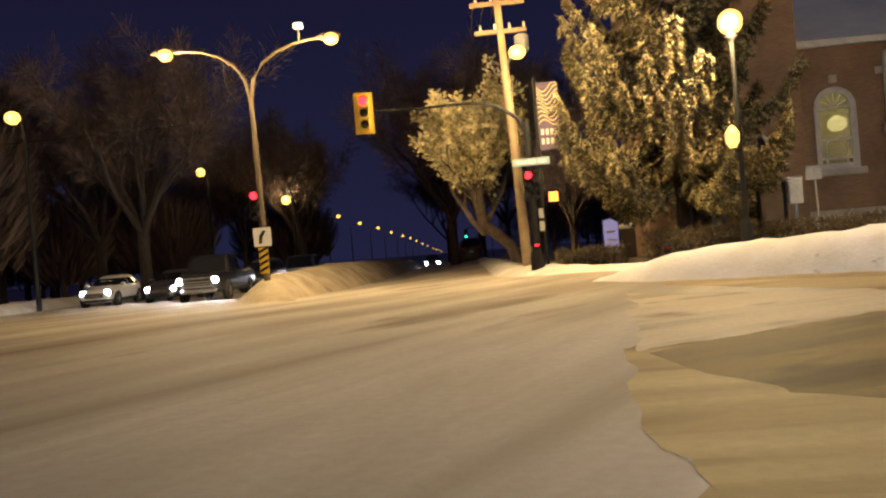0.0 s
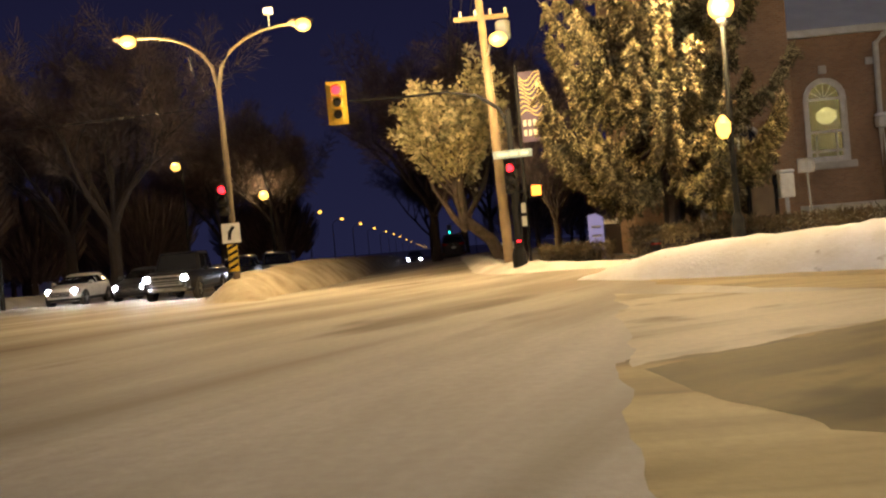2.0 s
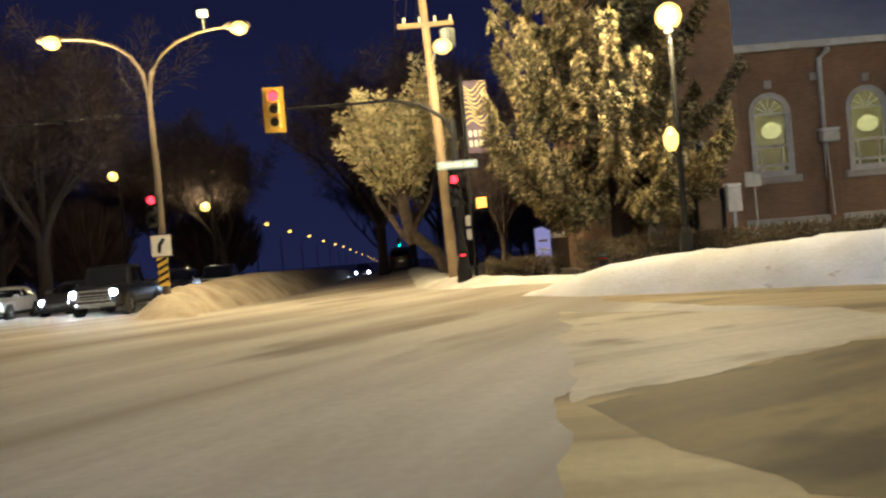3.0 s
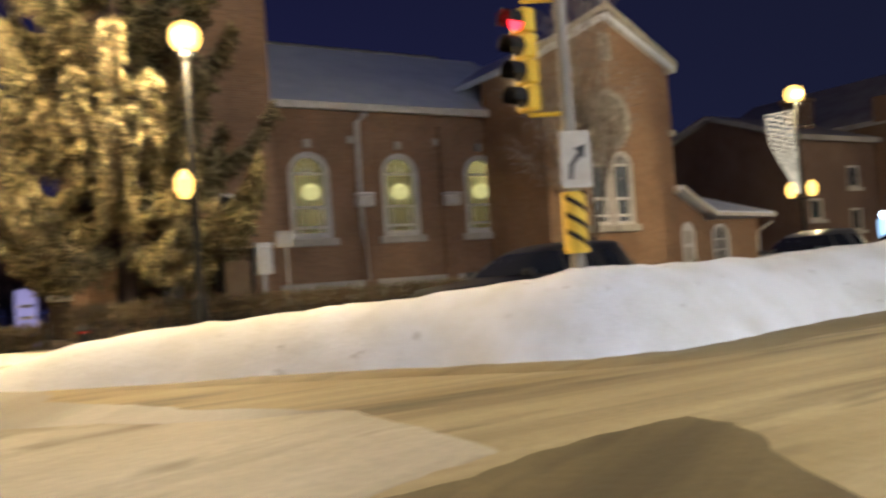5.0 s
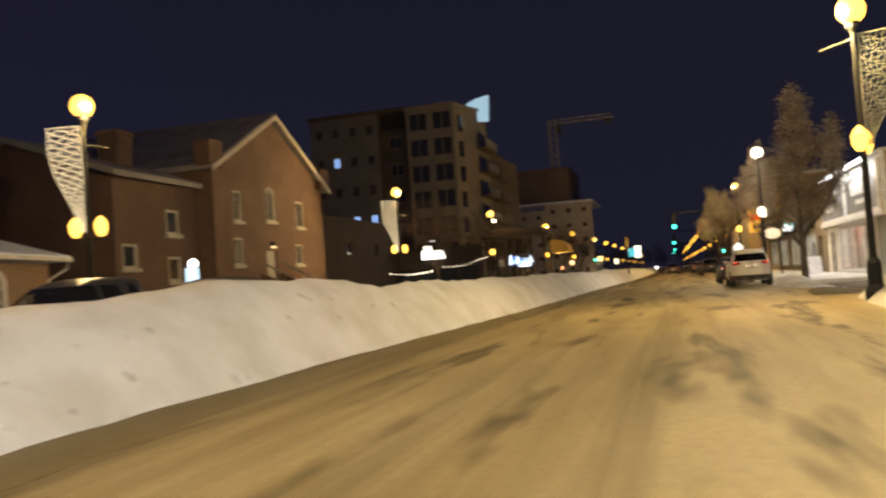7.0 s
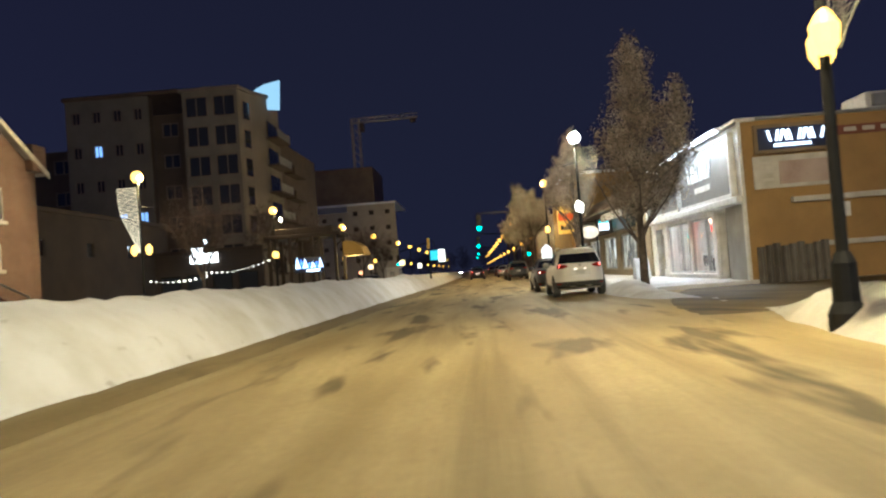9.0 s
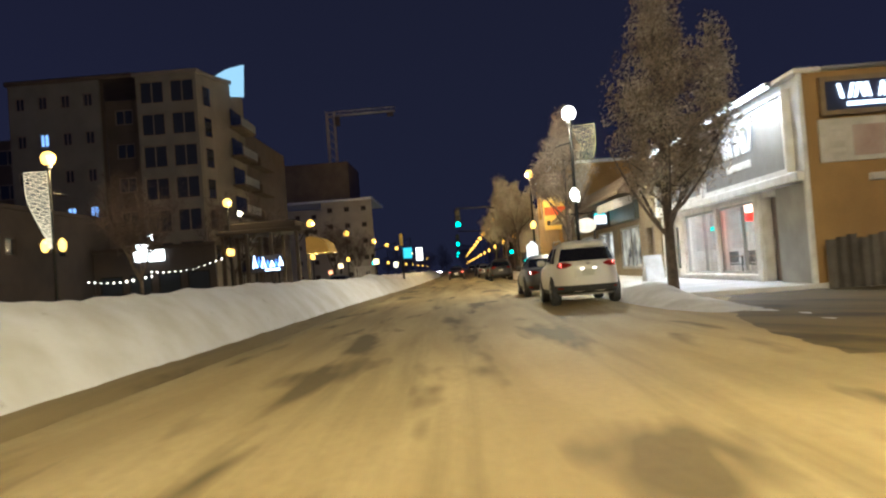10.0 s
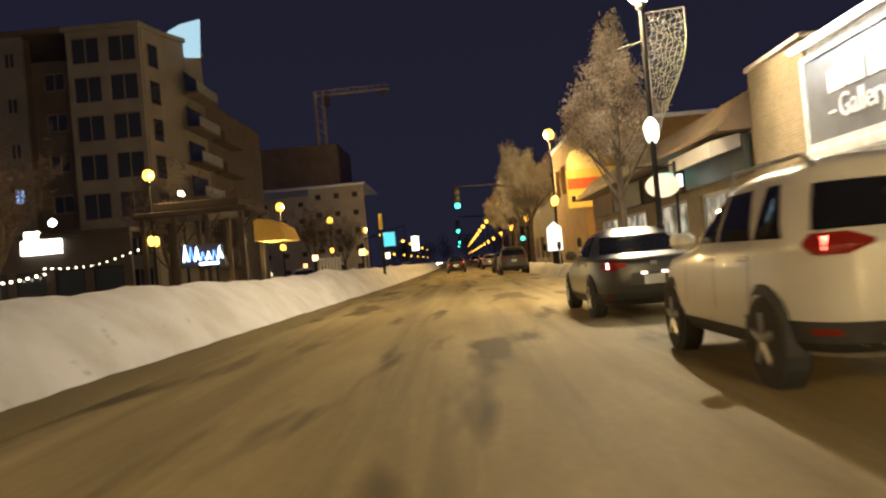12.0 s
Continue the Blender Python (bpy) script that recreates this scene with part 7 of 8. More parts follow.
def pickup(place, turn, length, width, height, shape, colour, label, head=False, tail=False, group="", wheel=0.34, rails=False, low_trim=True, glow=M_TAIL_ON):
    stations, (f0, f1, r1, r0), belt, wb, wt = PICKUP[shape]
    t = thing("car" if shape != "pickup" else "pickup_truck", label, "car" if shape != "pickup" else "pickup truck", group, place, turn)
    w = width / 2
    X = lambda s: length * (0.5 - s)
    rings = []
    for s, zb, zt, k in stations:
        a, h = w * k, zt - zb
        half = [(0.80 * a, zb), (0.97 * a, zb + 0.12 * h), (a, zb + 0.4 * h), (0.985 * a, zb + 0.7 * h), (0.94 * a, zb + 0.92 * h), (0.8 * a, zt)]
        rings.append([(X(s), y, z) for y, z in half] + [(X(s), -y, z) for y, z in half[::-1]])
    part("body", Mesh().loft(rings), colour, t, bevel=0.035)
    # cabin
    def plan(s0, s1, hw, z, c):
        xa, xb = X(s0), X(s1)
        return [(xa, hw - c, z), (xa - c, hw, z), (xb + c, hw, z), (xb, hw - c, z), (xb, -hw + c, z), (xb + c, -hw, z), (xa - c, -hw, z), (xa, -hw + c, z)]
    top = height
    lo = plan(f0, r0, w * wb, belt - 0.04, 0.1)
    hi = plan(f1, r1, w * wt, top - 0.05, 0.09)
    cap = plan(f1 + 0.015, r1 - 0.015, w * wt - 0.07, top, 0.06)
    part("cabin", Mesh().loft([lo, hi, cap]), colour, t, bevel=0.05)

    def face(i, j, u0, u1, v0, v1, lift=0.006):
        a, b, c, d = Vector(lo[i]), Vector(lo[j]), Vector(hi[j]), Vector(hi[i])
        def at(u, v):
            return a.lerp(b, u).lerp(d.lerp(c, u), v)
        n = (b - a).cross(d - a).normalized()
        mid = (a + b + c + d) / 4
        if n.dot(mid - Vector((X(0.55), 0, belt))) < 0:
            n = -n
        q = [at(u0, v0), at(u1, v0), at(u1, v1), at(u0, v1)]
        return Mesh().loft([[p + n * 0.001 for p in q], [p + n * lift for p in q]])
    part("windscreen", face(7, 0, 0.02, 0.98, 0.08, 0.94), M_CARGLASS, t)
    part("rear_window", face(3, 4, 0.08, 0.92, 0.25 if shape != "pickup" else 0.2, 0.9), M_CARGLASS, t)
    for i, j in ((1, 2), (6, 5)):
        for u0, u1 in ((0.06, 0.42), (0.46, 0.74), (0.77, 0.96)) if shape != "pickup" else ((0.06, 0.5), (0.55, 0.95)):
            part("side_window", face(i, j, u0, u1, 0.12, 0.9), M_CARGLASS, t)
    # wheels
    for fx in (0.19, 0.79 if shape != "pickup" else 0.8):
        for s in (1, -1):
            y = s * (w - 0.11)
            arch_ = part("wheel_arch", Mesh().lathe([(wheel + 0.06, y - s * 0.05), (wheel + 0.06, s * (w + 0.004)), (wheel - 0.02, s * (w + 0.004))], (X(fx), 0, wheel + 0.02), 18, "y"), M_RUBBER, t)
            wh = part("wheel", Mesh().lathe([(wheel * 0.62, y - s * 0.1), (wheel * 0.95, y - s * 0.1), (wheel, y - s * 0.06), (wheel, y + s * 0.09), (wheel * 0.95, y + s * 0.125), (wheel * 0.66, y + s * 0.125)], (X(fx), 0, wheel), 20, "y"), M_TYRE, t)
            part("rim", Mesh().lathe([(wheel * 0.66, y + s * 0.06), (wheel * 0.68, y + s * 0.13), (wheel * 0.58, y + s * 0.122), (wheel * 0.52, y + s * 0.08), (0.02, y + s * 0.085)], (X(fx), 0, wheel), 18, "y"), M_TYRE, wh)
            sp = Mesh()
            for k in range(5):
                a = k * math.tau / 5
                sp.tube([(X(fx), y + s * 0.1, wheel), (X(fx) + wheel * 0.6 * math.cos(a), y + s * 0.115, wheel + wheel * 0.6 * math.sin(a))], [0.05, 0.035], 5)
            part("spokes", sp, M_RIM, wh)
    # lights and trim
    zf = stations[2][2]
    zh = zf - 0.17 if shape != "pickup" else 0.9
    for s in (1, -1):
        hl = Mesh().box(X(0.055), X(0.0) - 0.02, s * w * 0.72 - 0.16, s * w * 0.72 + 0.16, zh - 0.09, zh + 0.07, 0.05)
        part("headlight", hl, M_HEAD_OFF, t)
        if head:
            part("headlight_beam_lens", Mesh().ball((X(0.0) - 0.02, s * w * 0.72, zh), 0.12, 12, 8), M_HEADLIGHT, t, "lit headlight")
        zt = stations[-2][2] - 0.12 if shape != "pickup" else 1.0
        part("tail_light", Mesh().box(X(1.0) - 0.012, X(0.93), s * w * 0.78 - 0.2, s * (w * 0.78) + 0.155, zt - 0.07, zt + 0.08, 0.04), glow if tail else M_TAIL_OFF, t, "lit red tail light" if tail else "red tail light")
        part("mirror", Mesh().box(X(f0 + 0.075) - 0.1, X(f0 + 0.075) + 0.08, s * (w * 0.99) - 0.02 if s > 0 else s * (w * 0.99) - 0.2, s * (w * 0.99) + 0.2 if s > 0 else s * (w * 0.99) + 0.02, belt - 0.02, belt + 0.15, 0.05), colour, t)
        for fx in (0.47, 0.68) if shape != "pickup" else (0.44, 0.55):
            part("door_handle", Mesh().box(X(fx) - 0.1, X(fx) + 0.1, s * w * 0.985 - 0.025, s * w * 0.985 + 0.025, belt - 0.2, belt - 0.16, 0.01), M_RIM, t)
        if low_trim:
            part("sill_trim", Mesh().box(X(0.72), X(0.26), s * w * 0.97 - 0.04, s * w * 0.97 + 0.035, stations[3][1], stations[3][1] + 0.12, 0.02), M_RUBBER, t)
        if rails:
            part("roof_rail", Mesh().tube([(X(f1 + 0.04), s * w * wt * 0.86, top - 0.01), (X(f1 + 0.08), s * w * wt * 0.88, top + 0.05), (X(r1 - 0.08), s * w * wt * 0.88, top + 0.05), (X(r1 - 0.03), s * w * wt * 0.86, top - 0.01)], 0.018, 6), M_RIM, t)
    part("rear_bumper", Mesh().box(X(1.0) - 0.03, X(0.95), -w * 0.86, w * 0.86, stations[-1][1] - 0.14, stations[-1][1] + 0.12, 0.05), M_RUBBER, t, "black plastic bumper")
    part("front_bumper", Mesh().box(X(0.06), X(0.0) + 0.03, -w * 0.74, w * 0.74, stations[0][1] - 0.1, stations[0][1] + 0.06, 0.05), M_RUBBER if shape != "pickup" else M_RIM, t)
    gr = part("grille", Mesh().box(X(0.04), X(0.0) + 0.012, -w * 0.5, w * 0.5, stations[0][1] + 0.09, stations[0][2] - 0.03, 0.03), M_RUBBER, t)
    for k in range(3):
        z = stations[0][1] + 0.13 + k * (stations[0][2] - stations[0][1] - 0.2) / 2.5
        part("grille_bar", Mesh().box(X(0.0) + 0.012, X(0.0) + 0.025, -w * 0.48, w * 0.48, z, z + 0.03), M_RIM, gr)
    part("number_plate", Mesh().box(X(1.0) - 0.025, X(1.0) - 0.012, -0.16, 0.16, 0.78, 0.92), M_PLATE, t)
    part("badge", Mesh().box(X(1.0) - 0.02, X(1.0) - 0.006, -0.06, 0.06, 0.97, 1.03, 0.01), M_RIM, t)
    if shape == "pickup":
        part("bed_cover", Mesh().box(X(0.98), X(0.63), -w * 0.86, w * 0.86, 1.181, 1.24, 0.02), M_RUBBER, t)
        part("grille_surround", Mesh().panel(rect(-w * 0.62, w * 0.62, 0.62, 1.02), [rect(-w * 0.52, w * 0.52, 0.68, 0.96)], X(0.0), X(0.0) + 0.05, "x"), M_RIM, t)
    return t


# Bodies as stacked plans: height, front end, rear end, half width (for a car 4.6 m long and 1.84 m wide), squareness.
SHAPES = {
    "suv": dict(rows=[(0.26, 2.06, -2.08, 0.80, 5), (0.36, 2.22, -2.24, 0.89, 5), (0.5, 2.29, -2.29, 0.92, 4.6), (0.68, 2.30, -2.285, 0.925, 4.4), (0.86, 2.24, -2.27, 0.915, 4.4), (0.95, 2.08, -2.26, 0.905, 4.4),
                      (1.02, 1.45, -2.25, 0.89, 4.4), (1.08, 1.02, -2.22, 0.86, 4.4), (1.2, 0.84, -2.16, 0.825, 4.4), (1.38, 0.52, -2.03, 0.755, 4.4), (1.52, 0.22, -1.95, 0.69, 4.4), (1.6, -0.02, -1.93, 0.62, 4.4), (1.66, -0.35, -1.82, 0.48, 3.6), (1.675, -0.7, -1.5, 0.28, 3)],
                rear=(1.14, 1.47), side=(1.1, 1.5), screen=(1.1, 1.5), panes=((0.62, -0.18), (-0.26, -1.08), (-1.16, -1.66)), light=(0.97, 1.12), bumper=(0.3, 0.52), plate=0.84, wheel=0.345),
    "hatch": dict(rows=[(0.2, 2.0, -2.0, 0.8, 5), (0.32, 2.2, -2.2, 0.89, 5), (0.5, 2.29, -2.27, 0.92, 4.6), (0.66, 2.24, -2.28, 0.925, 4.4), (0.78, 2.08, -2.26, 0.91, 4.4), (0.88, 1.5, -2.24, 0.89, 4.4),
                        (0.93, 1.15, -2.22, 0.86, 4.4), (1.05, 0.9, -2.1, 0.815, 4.4), (1.2, 0.58, -1.88, 0.745, 4.4), (1.34, 0.2, -1.66, 0.67, 4.2), (1.42, -0.1, -1.5, 0.55, 3.6), (1.45, -0.5, -1.1, 0.3, 3)],
                  rear=(0.99, 1.28), side=(0.97, 1.3), screen=(0.97, 1.3), panes=((0.72, -0.1), (-0.18, -0.95), (-1.02, -1.45)), light=(0.82, 0.96), bumper=(0.24, 0.42), plate=0.62, wheel=0.32),
    "sedan": dict(rows=[(0.2, 2.0, -2.0, 0.8, 5), (0.32, 2.2, -2.2, 0.89, 5), (0.5, 2.29, -2.28, 0.92, 4.6), (0.66, 2.24, -2.29, 0.925, 4.4), (0.78, 2.08, -2.27, 0.91, 4.4), (0.88, 1.5, -2.25, 0.89, 4.4), (0.94, 1.12, -2.2, 0.865, 4.4),
                        (0.98, 1.0, -1.75, 0.84, 4.4), (1.1, 0.72, -1.45, 0.785, 4.4), (1.24, 0.42, -1.12, 0.72, 4.4), (1.36, 0.1, -0.82, 0.64, 4.2), (1.43, -0.1, -0.66, 0.52, 3.6), (1.46, -0.25, -0.5, 0.3, 3)],
                  rear=(1.02, 1.31), side=(1.0, 1.33), screen=(1.0, 1.33), panes=((0.72, 0.02), (-0.06, -0.7), (-0.78, -1.0)), light=(0.76, 0.91), bumper=(0.24, 0.4), plate=0.6, wheel=0.32),
}


def car(place, turn, length, width, height, shape, colour, label, head=False, tail=False, group="", wheel=0.34, rails=False, glow=M_TAIL_ON):
    if shape == "pickup":
        return pickup(place, turn, length, width, height, shape, colour, label, head, tail, group, wheel, rails, glow=glow)
    spec = SHAPES[shape]
    t = thing("car", label, "car", group, place, turn)
    rows = spec["rows"]
    kx, ky, kz = length / 4.6, width / 1.84, height / rows[-1][0]

    def row(z):
        zs = [r[0] for r in rows]
        return [float(np.interp(z, zs, [r[i] for r in rows])) for i in range(1, 5)]

    def at(angle, z, lift=0.0):
        """A point of the body's skin: angle 0 is the nose, 90 the left flank, 180 the tail."""
        f, b, w, n = row(z)
        c, s_ = math.cos(math.radians(angle)), math.sin(math.radians(angle))
        x = (f + b) / 2 + ((f - b) / 2 + lift) * math.copysign(abs(c) ** (2 / n), c)
        y = (w + lift) * math.copysign(abs(s_) ** (2 / n), s_)
        return (x * kx, y * ky, z * kz)

    def by_y(y, z):
        f, b, w, n = row(z)
        return math.degrees(math.asin(min(1.0, abs(y) / w) ** (n / 2)))

    def by_x(x, z):
        f, b, w, n = row(z)
        q = (x - (f + b) / 2) / ((f - b) / 2)
        return math.degrees(math.acos(math.copysign(min(1.0, abs(q)) ** (n / 2), q)))

    def skin(edge, z0, z1, lift=0.008, n=8, m=4, depth=0.004):
        """A patch on the skin; edge(z) gives its first and last angle."""
        v = []
        for l in (lift, lift - depth):
            for j in range(m + 1):
                z = z0 + (z1 - z0) * j / m
                a0, a1 = edge(z)
                v += [at(a0 + (a1 - a0) * i / n, z, l) for i in range(n + 1)]
        k = (n + 1) * (m + 1)
        q = [(j * (n + 1) + i, j * (n + 1) + i + 1, (j + 1) * (n + 1) + i + 1, (j + 1) * (n + 1) + i) for j in range(m) for i in range(n)]
        return Mesh().add(v, q + [tuple(x + k for x in f[::-1]) for f in q])

    N = 56
    angles = []
    for i in range(N):
        u = i / N * math.tau
        c, s_ = math.cos(u), math.sin(u)
        angles.append(math.degrees(math.atan2(math.copysign(abs(s_) ** 1.7, s_), math.copysign(abs(c) ** 1.7, c))))
    levels = []
    for (za, *_), (zb, *_) in zip(rows, rows[1:]):
        levels += [za, (za + zb) / 2]
    levels.append(rows[-1][0])
    part("body", Mesh().loft([[at(a, z) for a in angles] for z in levels]), colour, t, smooth=True)
    r0, r1 = spec["rear"]
    part("rear_window", skin(lambda z: (180 - by_y(row(z)[2] * 0.86, z), 180 + by_y(row(z)[2] * 0.86, z)), r0, r1, n=12), M_CARGLASS, t)
    c0, c1 = spec["screen"]
    part("windscreen", skin(lambda z: (-by_y(row(z)[2] * 0.88, z), by_y(row(z)[2] * 0.88, z)), c0, c1, n=12), M_CARGLASS, t)
    s0, s1 = spec["side"]
    for xa, xb in spec["panes"]:
        for s in (1, -1):
            def edge(z):
                k = (z - s0) / (s1 - s0)
                a = min(xa, row(z)[0] - 0.2)
                b = max(xb + (0.25 * k if xb < -0.9 else 0.0), row(z)[1] + 0.2)
                return (s * by_x(max(a, b + 0.02), z), s * by_x(b, z))
            part("side_window", skin(edge, s0, s1), M_CARGLASS, t)
    # wheels in their arches
    wheel = spec["wheel"]
    for fx in (1.4, -1.36):
        for s in (1, -1):
            w = row(0.45)[2] * ky
            y, x = s * (w - 0.12), fx * kx
            part("wheel_arch", Mesh().lathe([(wheel + 0.065, y - s * 0.05), (wheel + 0.065, s * (w - 0.004)), (wheel + 0.02, s * (w + 0.006)), (wheel - 0.02, s * (w - 0.004))], (x, 0, wheel + 0.02), 24, "y"), M_RUBBER, t)
            wh = part("wheel", Mesh().lathe([(wheel * 0.62, y - s * 0.1), (wheel * 0.95, y - s * 0.1), (wheel, y - s * 0.06), (wheel, y + s * 0.1), (wheel * 0.95, y + s * 0.135), (wheel * 0.66, y + s * 0.135)], (x, 0, wheel), 24, "y"), M_TYRE, t)
            part("rim", Mesh().lathe([(wheel * 0.66, y + s * 0.06), (wheel * 0.68, y + s * 0.14), (wheel * 0.6, y + s * 0.132), (wheel * 0.54, y + s * 0.08), (0.02, y + s * 0.085)], (x, 0, wheel), 20, "y"), M_TYRE, wh)
            for k in range(5):
                a = k * math.tau / 5 + 0.3
                part("spoke", Mesh().tube([(x, y + s * 0.11, wheel), (x + wheel * 0.62 * math.cos(a), y + s * 0.125, wheel + wheel * 0.62 * math.sin(a))], [0.05, 0.032], 5), M_RIM, wh)
    # lights and trim
    l0, l1 = spec["light"]
    b0, b1 = spec["bumper"]
    for s in (1, -1):
        def lamp_edge(z):
            k = abs((z - (l0 + l1) / 2) / ((l1 - l0) / 2))
            return (s * by_x(row(z)[1] + 0.34 - 0.1 * k, z), s * (180 - by_y(row(z)[2] * (0.42 + 0.22 * k), z)))
        part("tail_light", skin(lamp_edge, l0, l1, 0.014, 14, 5, 0.01), M_TAIL_OFF, t, "red tail light")
        if tail:
            part("lit_tail_lens", skin(lambda z: (s * by_x(row(z)[1] + 0.16, z), s * (180 - by_y(row(z)[2] * 0.78, z))), l0 + 0.035, l1 - 0.025, 0.02, 10, 3, 0.005), glow, t, "lit red tail lens")
        zh = l0 - 0.2 if shape == "suv" else l0 - 0.14
        part("headlight", skin(lambda z: (s * by_y(row(z)[2] * 0.5, z), s * by_x(row(z)[0] - 0.42, z)), zh - 0.07, zh + 0.07, 0.01, 12, 4, 0.008), M_HEAD_OFF, t)
        if head:
            p = at(s * by_y(0.62, zh), zh)
            part("lit_headlight", Mesh().ball((p[0] - 0.04, p[1], p[2]), 0.12, 12, 8), M_HEADLIGHT, t, "lit headlight")
        p = at(s * 90, c0)
        xm = (row(c0)[0] - 0.32) * kx
        part("mirror", Mesh().box(xm - 0.1, xm + 0.09, min(p[1] - s * 0.03, p[1] + s * 0.19), max(p[1] - s * 0.03, p[1] + s * 0.19), p[2] - 0.04, p[2] + 0.12, 0.05), colour, t)
        for fx in (-0.1, -1.0):
            q = at(s * by_x(fx, s0 - 0.14), s0 - 0.14)
            part("door_handle", Mesh().box(q[0] - 0.1, q[0] + 0.1, q[1] - 0.02, q[1] + 0.02, q[2] - 0.02, q[2] + 0.02, 0.01), colour, t)
        for fx in (0.75, -0.22, -1.1):
            part("door_seam", skin(lambda z: (s * by_x(fx, z), s * by_x(fx - 0.014, z)), b1, s0 - 0.02, 0.003, 1, 6), M_RUBBER, t)
        part("sill_trim", skin(lambda z: (s * by_x(1.0, z), s * by_x(-0.95, z)), rows[0][0] + 0.01, rows[1][0] + 0.04, 0.012, 8, 2), M_RUBBER, t)
        part("reflector", skin(lambda z: (s * (180 - by_y(row(z)[2] * 0.72, z)), s * (180 - by_y(row(z)[2] * 0.86, z))), b1 - 0.09, b1 - 0.05, 0.02, 2, 1), M_TAIL_OFF, t)
        if rails:
            zr = height + 0.02
            part("roof_rail", Mesh().tube([(0.0, s * 0.6, zr - 0.12), (-0.12, s * 0.6, zr), (-1.55, s * 0.6, zr), (-1.72, s * 0.6, zr - 0.1)], 0.018, 6), M_RIM, t)
    part("rear_bumper", skin(lambda z: (180 - by_y(row(z)[2] * 0.995, z), 180 + by_y(row(z)[2] * 0.995, z)), b0, b1, 0.018, 14, 3, 0.014), M_RUBBER, t, "black plastic bumper")
    part("front_bumper", skin(lambda z: (-by_y(row(z)[2] * 0.97, z), by_y(row(z)[2] * 0.97, z)), b0, b1 - 0.06, 0.016, 14, 3, 0.012), M_RUBBER, t)
    gr = part("grille", skin(lambda z: (-by_y(row(z)[2] * 0.5, z), by_y(row(z)[2] * 0.5, z)), b1 + 0.02, b1 + 0.24, 0.012, 10, 3, 0.01), M_RUBBER, t)
    for k in range(3):
        part("grille_bar", skin(lambda z: (-by_y(row(z)[2] * 0.48, z), by_y(row(z)[2] * 0.48, z)), b1 + 0.05 + 0.06 * k, b1 + 0.07 + 0.06 * k, 0.02, 8, 1, 0.006), M_RIM, gr)
    zp = spec["plate"]
    xr = at(180, zp)[0]
    part("tailgate_recess", Mesh().box(xr - 0.012, xr + 0.03, -0.36, 0.36, zp * kz - 0.1, zp * kz + 0.12, 0.01), colour, t)
    part("number_plate", Mesh().box(xr - 0.022, xr - 0.0125, -0.16, 0.16, zp * kz - 0.08, zp * kz + 0.07), M_PLATE, t)
    if tail:
        for y in (-0.16, 0.16):
            part("plate_lamp", Mesh().box(xr - 0.035, xr - 0.0225, y - 0.045, y + 0.045, zp * kz + 0.085, zp * kz + 0.115, 0.01), M_PLATELAMP, t)
    part("badge", Mesh().box(xr - 0.022, xr - 0.002, -0.05, 0.05, l0 * kz + 0.06, l0 * kz + 0.12, 0.01), M_RIM, t)
    part("tail_wiper", Mesh().tube([at(180, r0, 0.03), at(196, r0 + 0.03, 0.03)], 0.008, 4), M_BLACK, t)
    return t


P_WHITE = paint("white_car_paint", (0.62, 0.61, 0.58), 0.0)
P_GREY = paint("grey_car_paint", (0.07, 0.072, 0.075), 0.5)
P_BLACK = paint("black_car_paint", (0.015, 0.015, 0.017), 0.2)
P_RED = paint("red_car_paint", (0.22, 0.02, 0.018), 0.2)
P_SILVER = paint("silver_car_paint", (0.3, 0.3, 0.3), 0.5)

PARK = "cars at the shop side kerb"
car((50.4, 5.17, 0.008), 0, 4.35, 1.8, 1.68, "suv", P_WHITE, "dirty white crossover with tail lights lit at the kerb", tail=True, group=PARK, rails=True)
car((57.95, 5.3, 0.008), 0, 4.5, 1.78, 1.47, "sedan", P_GREY, "dark grey saloon with bright tail lights in falling exhaust", tail=True, group=PARK, glow=glowing("bright_tail_light", (1.0, 0.55, 0.5), 14.0))
for x, s, p in ((92, "suv", P_GREY), (100, "sedan", P_BLACK), (124, "sedan", P_SILVER), (140, "suv", P_BLACK)):
    car((x, 5.2, 0.008), 0, 4.5, 1.8, 1.5 if s == "sedan" else 1.68, s, p, "parked car farther along the shop side kerb", tail=x > 120, group=PARK)
WAIT = "cars waiting at the crossing"
def low(x, y):
    return land(x, y) + 0.004
car((-12.3, 34.8, low(-12.3, 34.8)), -86.5, 5.7, 2.0, 1.9, "pickup", P_BLACK, "black pickup truck waiting with headlights on", head=True, group=WAIT, wheel=0.4)
car((-15.9, 39.0, low(-15.9, 39)), -86.5, 4.5, 1.78, 1.48, "sedan", P_GREY, "dark grey saloon waiting with headlights on", head=True, group=WAIT)
car((-19.4, 39.6, low(-19.4, 39.6)), -86.5, 4.3, 1.75, 1.47, "hatch", P_WHITE, "white hatchback waiting with headlights on", head=True, group=WAIT)
car((-12.9, 44.0, low(-12.9, 44)), -86.5, 4.6, 1.85, 1.75, "suv", P_BLACK, "black car queuing behind the pickup", group=WAIT)
car((-15.4, 51.0, low(-15.4, 51)), 93.5, 4.4, 1.75, 1.45, "sedan", P_RED, "red saloon beyond the snow ridge", tail=True, group=WAIT)
car((-12.3, 50.6, low(-12.3, 50.6)), -86.5, 5.7, 2.0, 1.9, "pickup", P_GREY, "grey pickup truck with headlights on beyond the ridge", head=True, group=WAIT)
car((-7.2, 86.5, low(-7.2, 86.5)), -86.5, 4.5, 1.78, 1.5, "sedan", P_GREY, "far oncoming car with bright headlights", head=True)
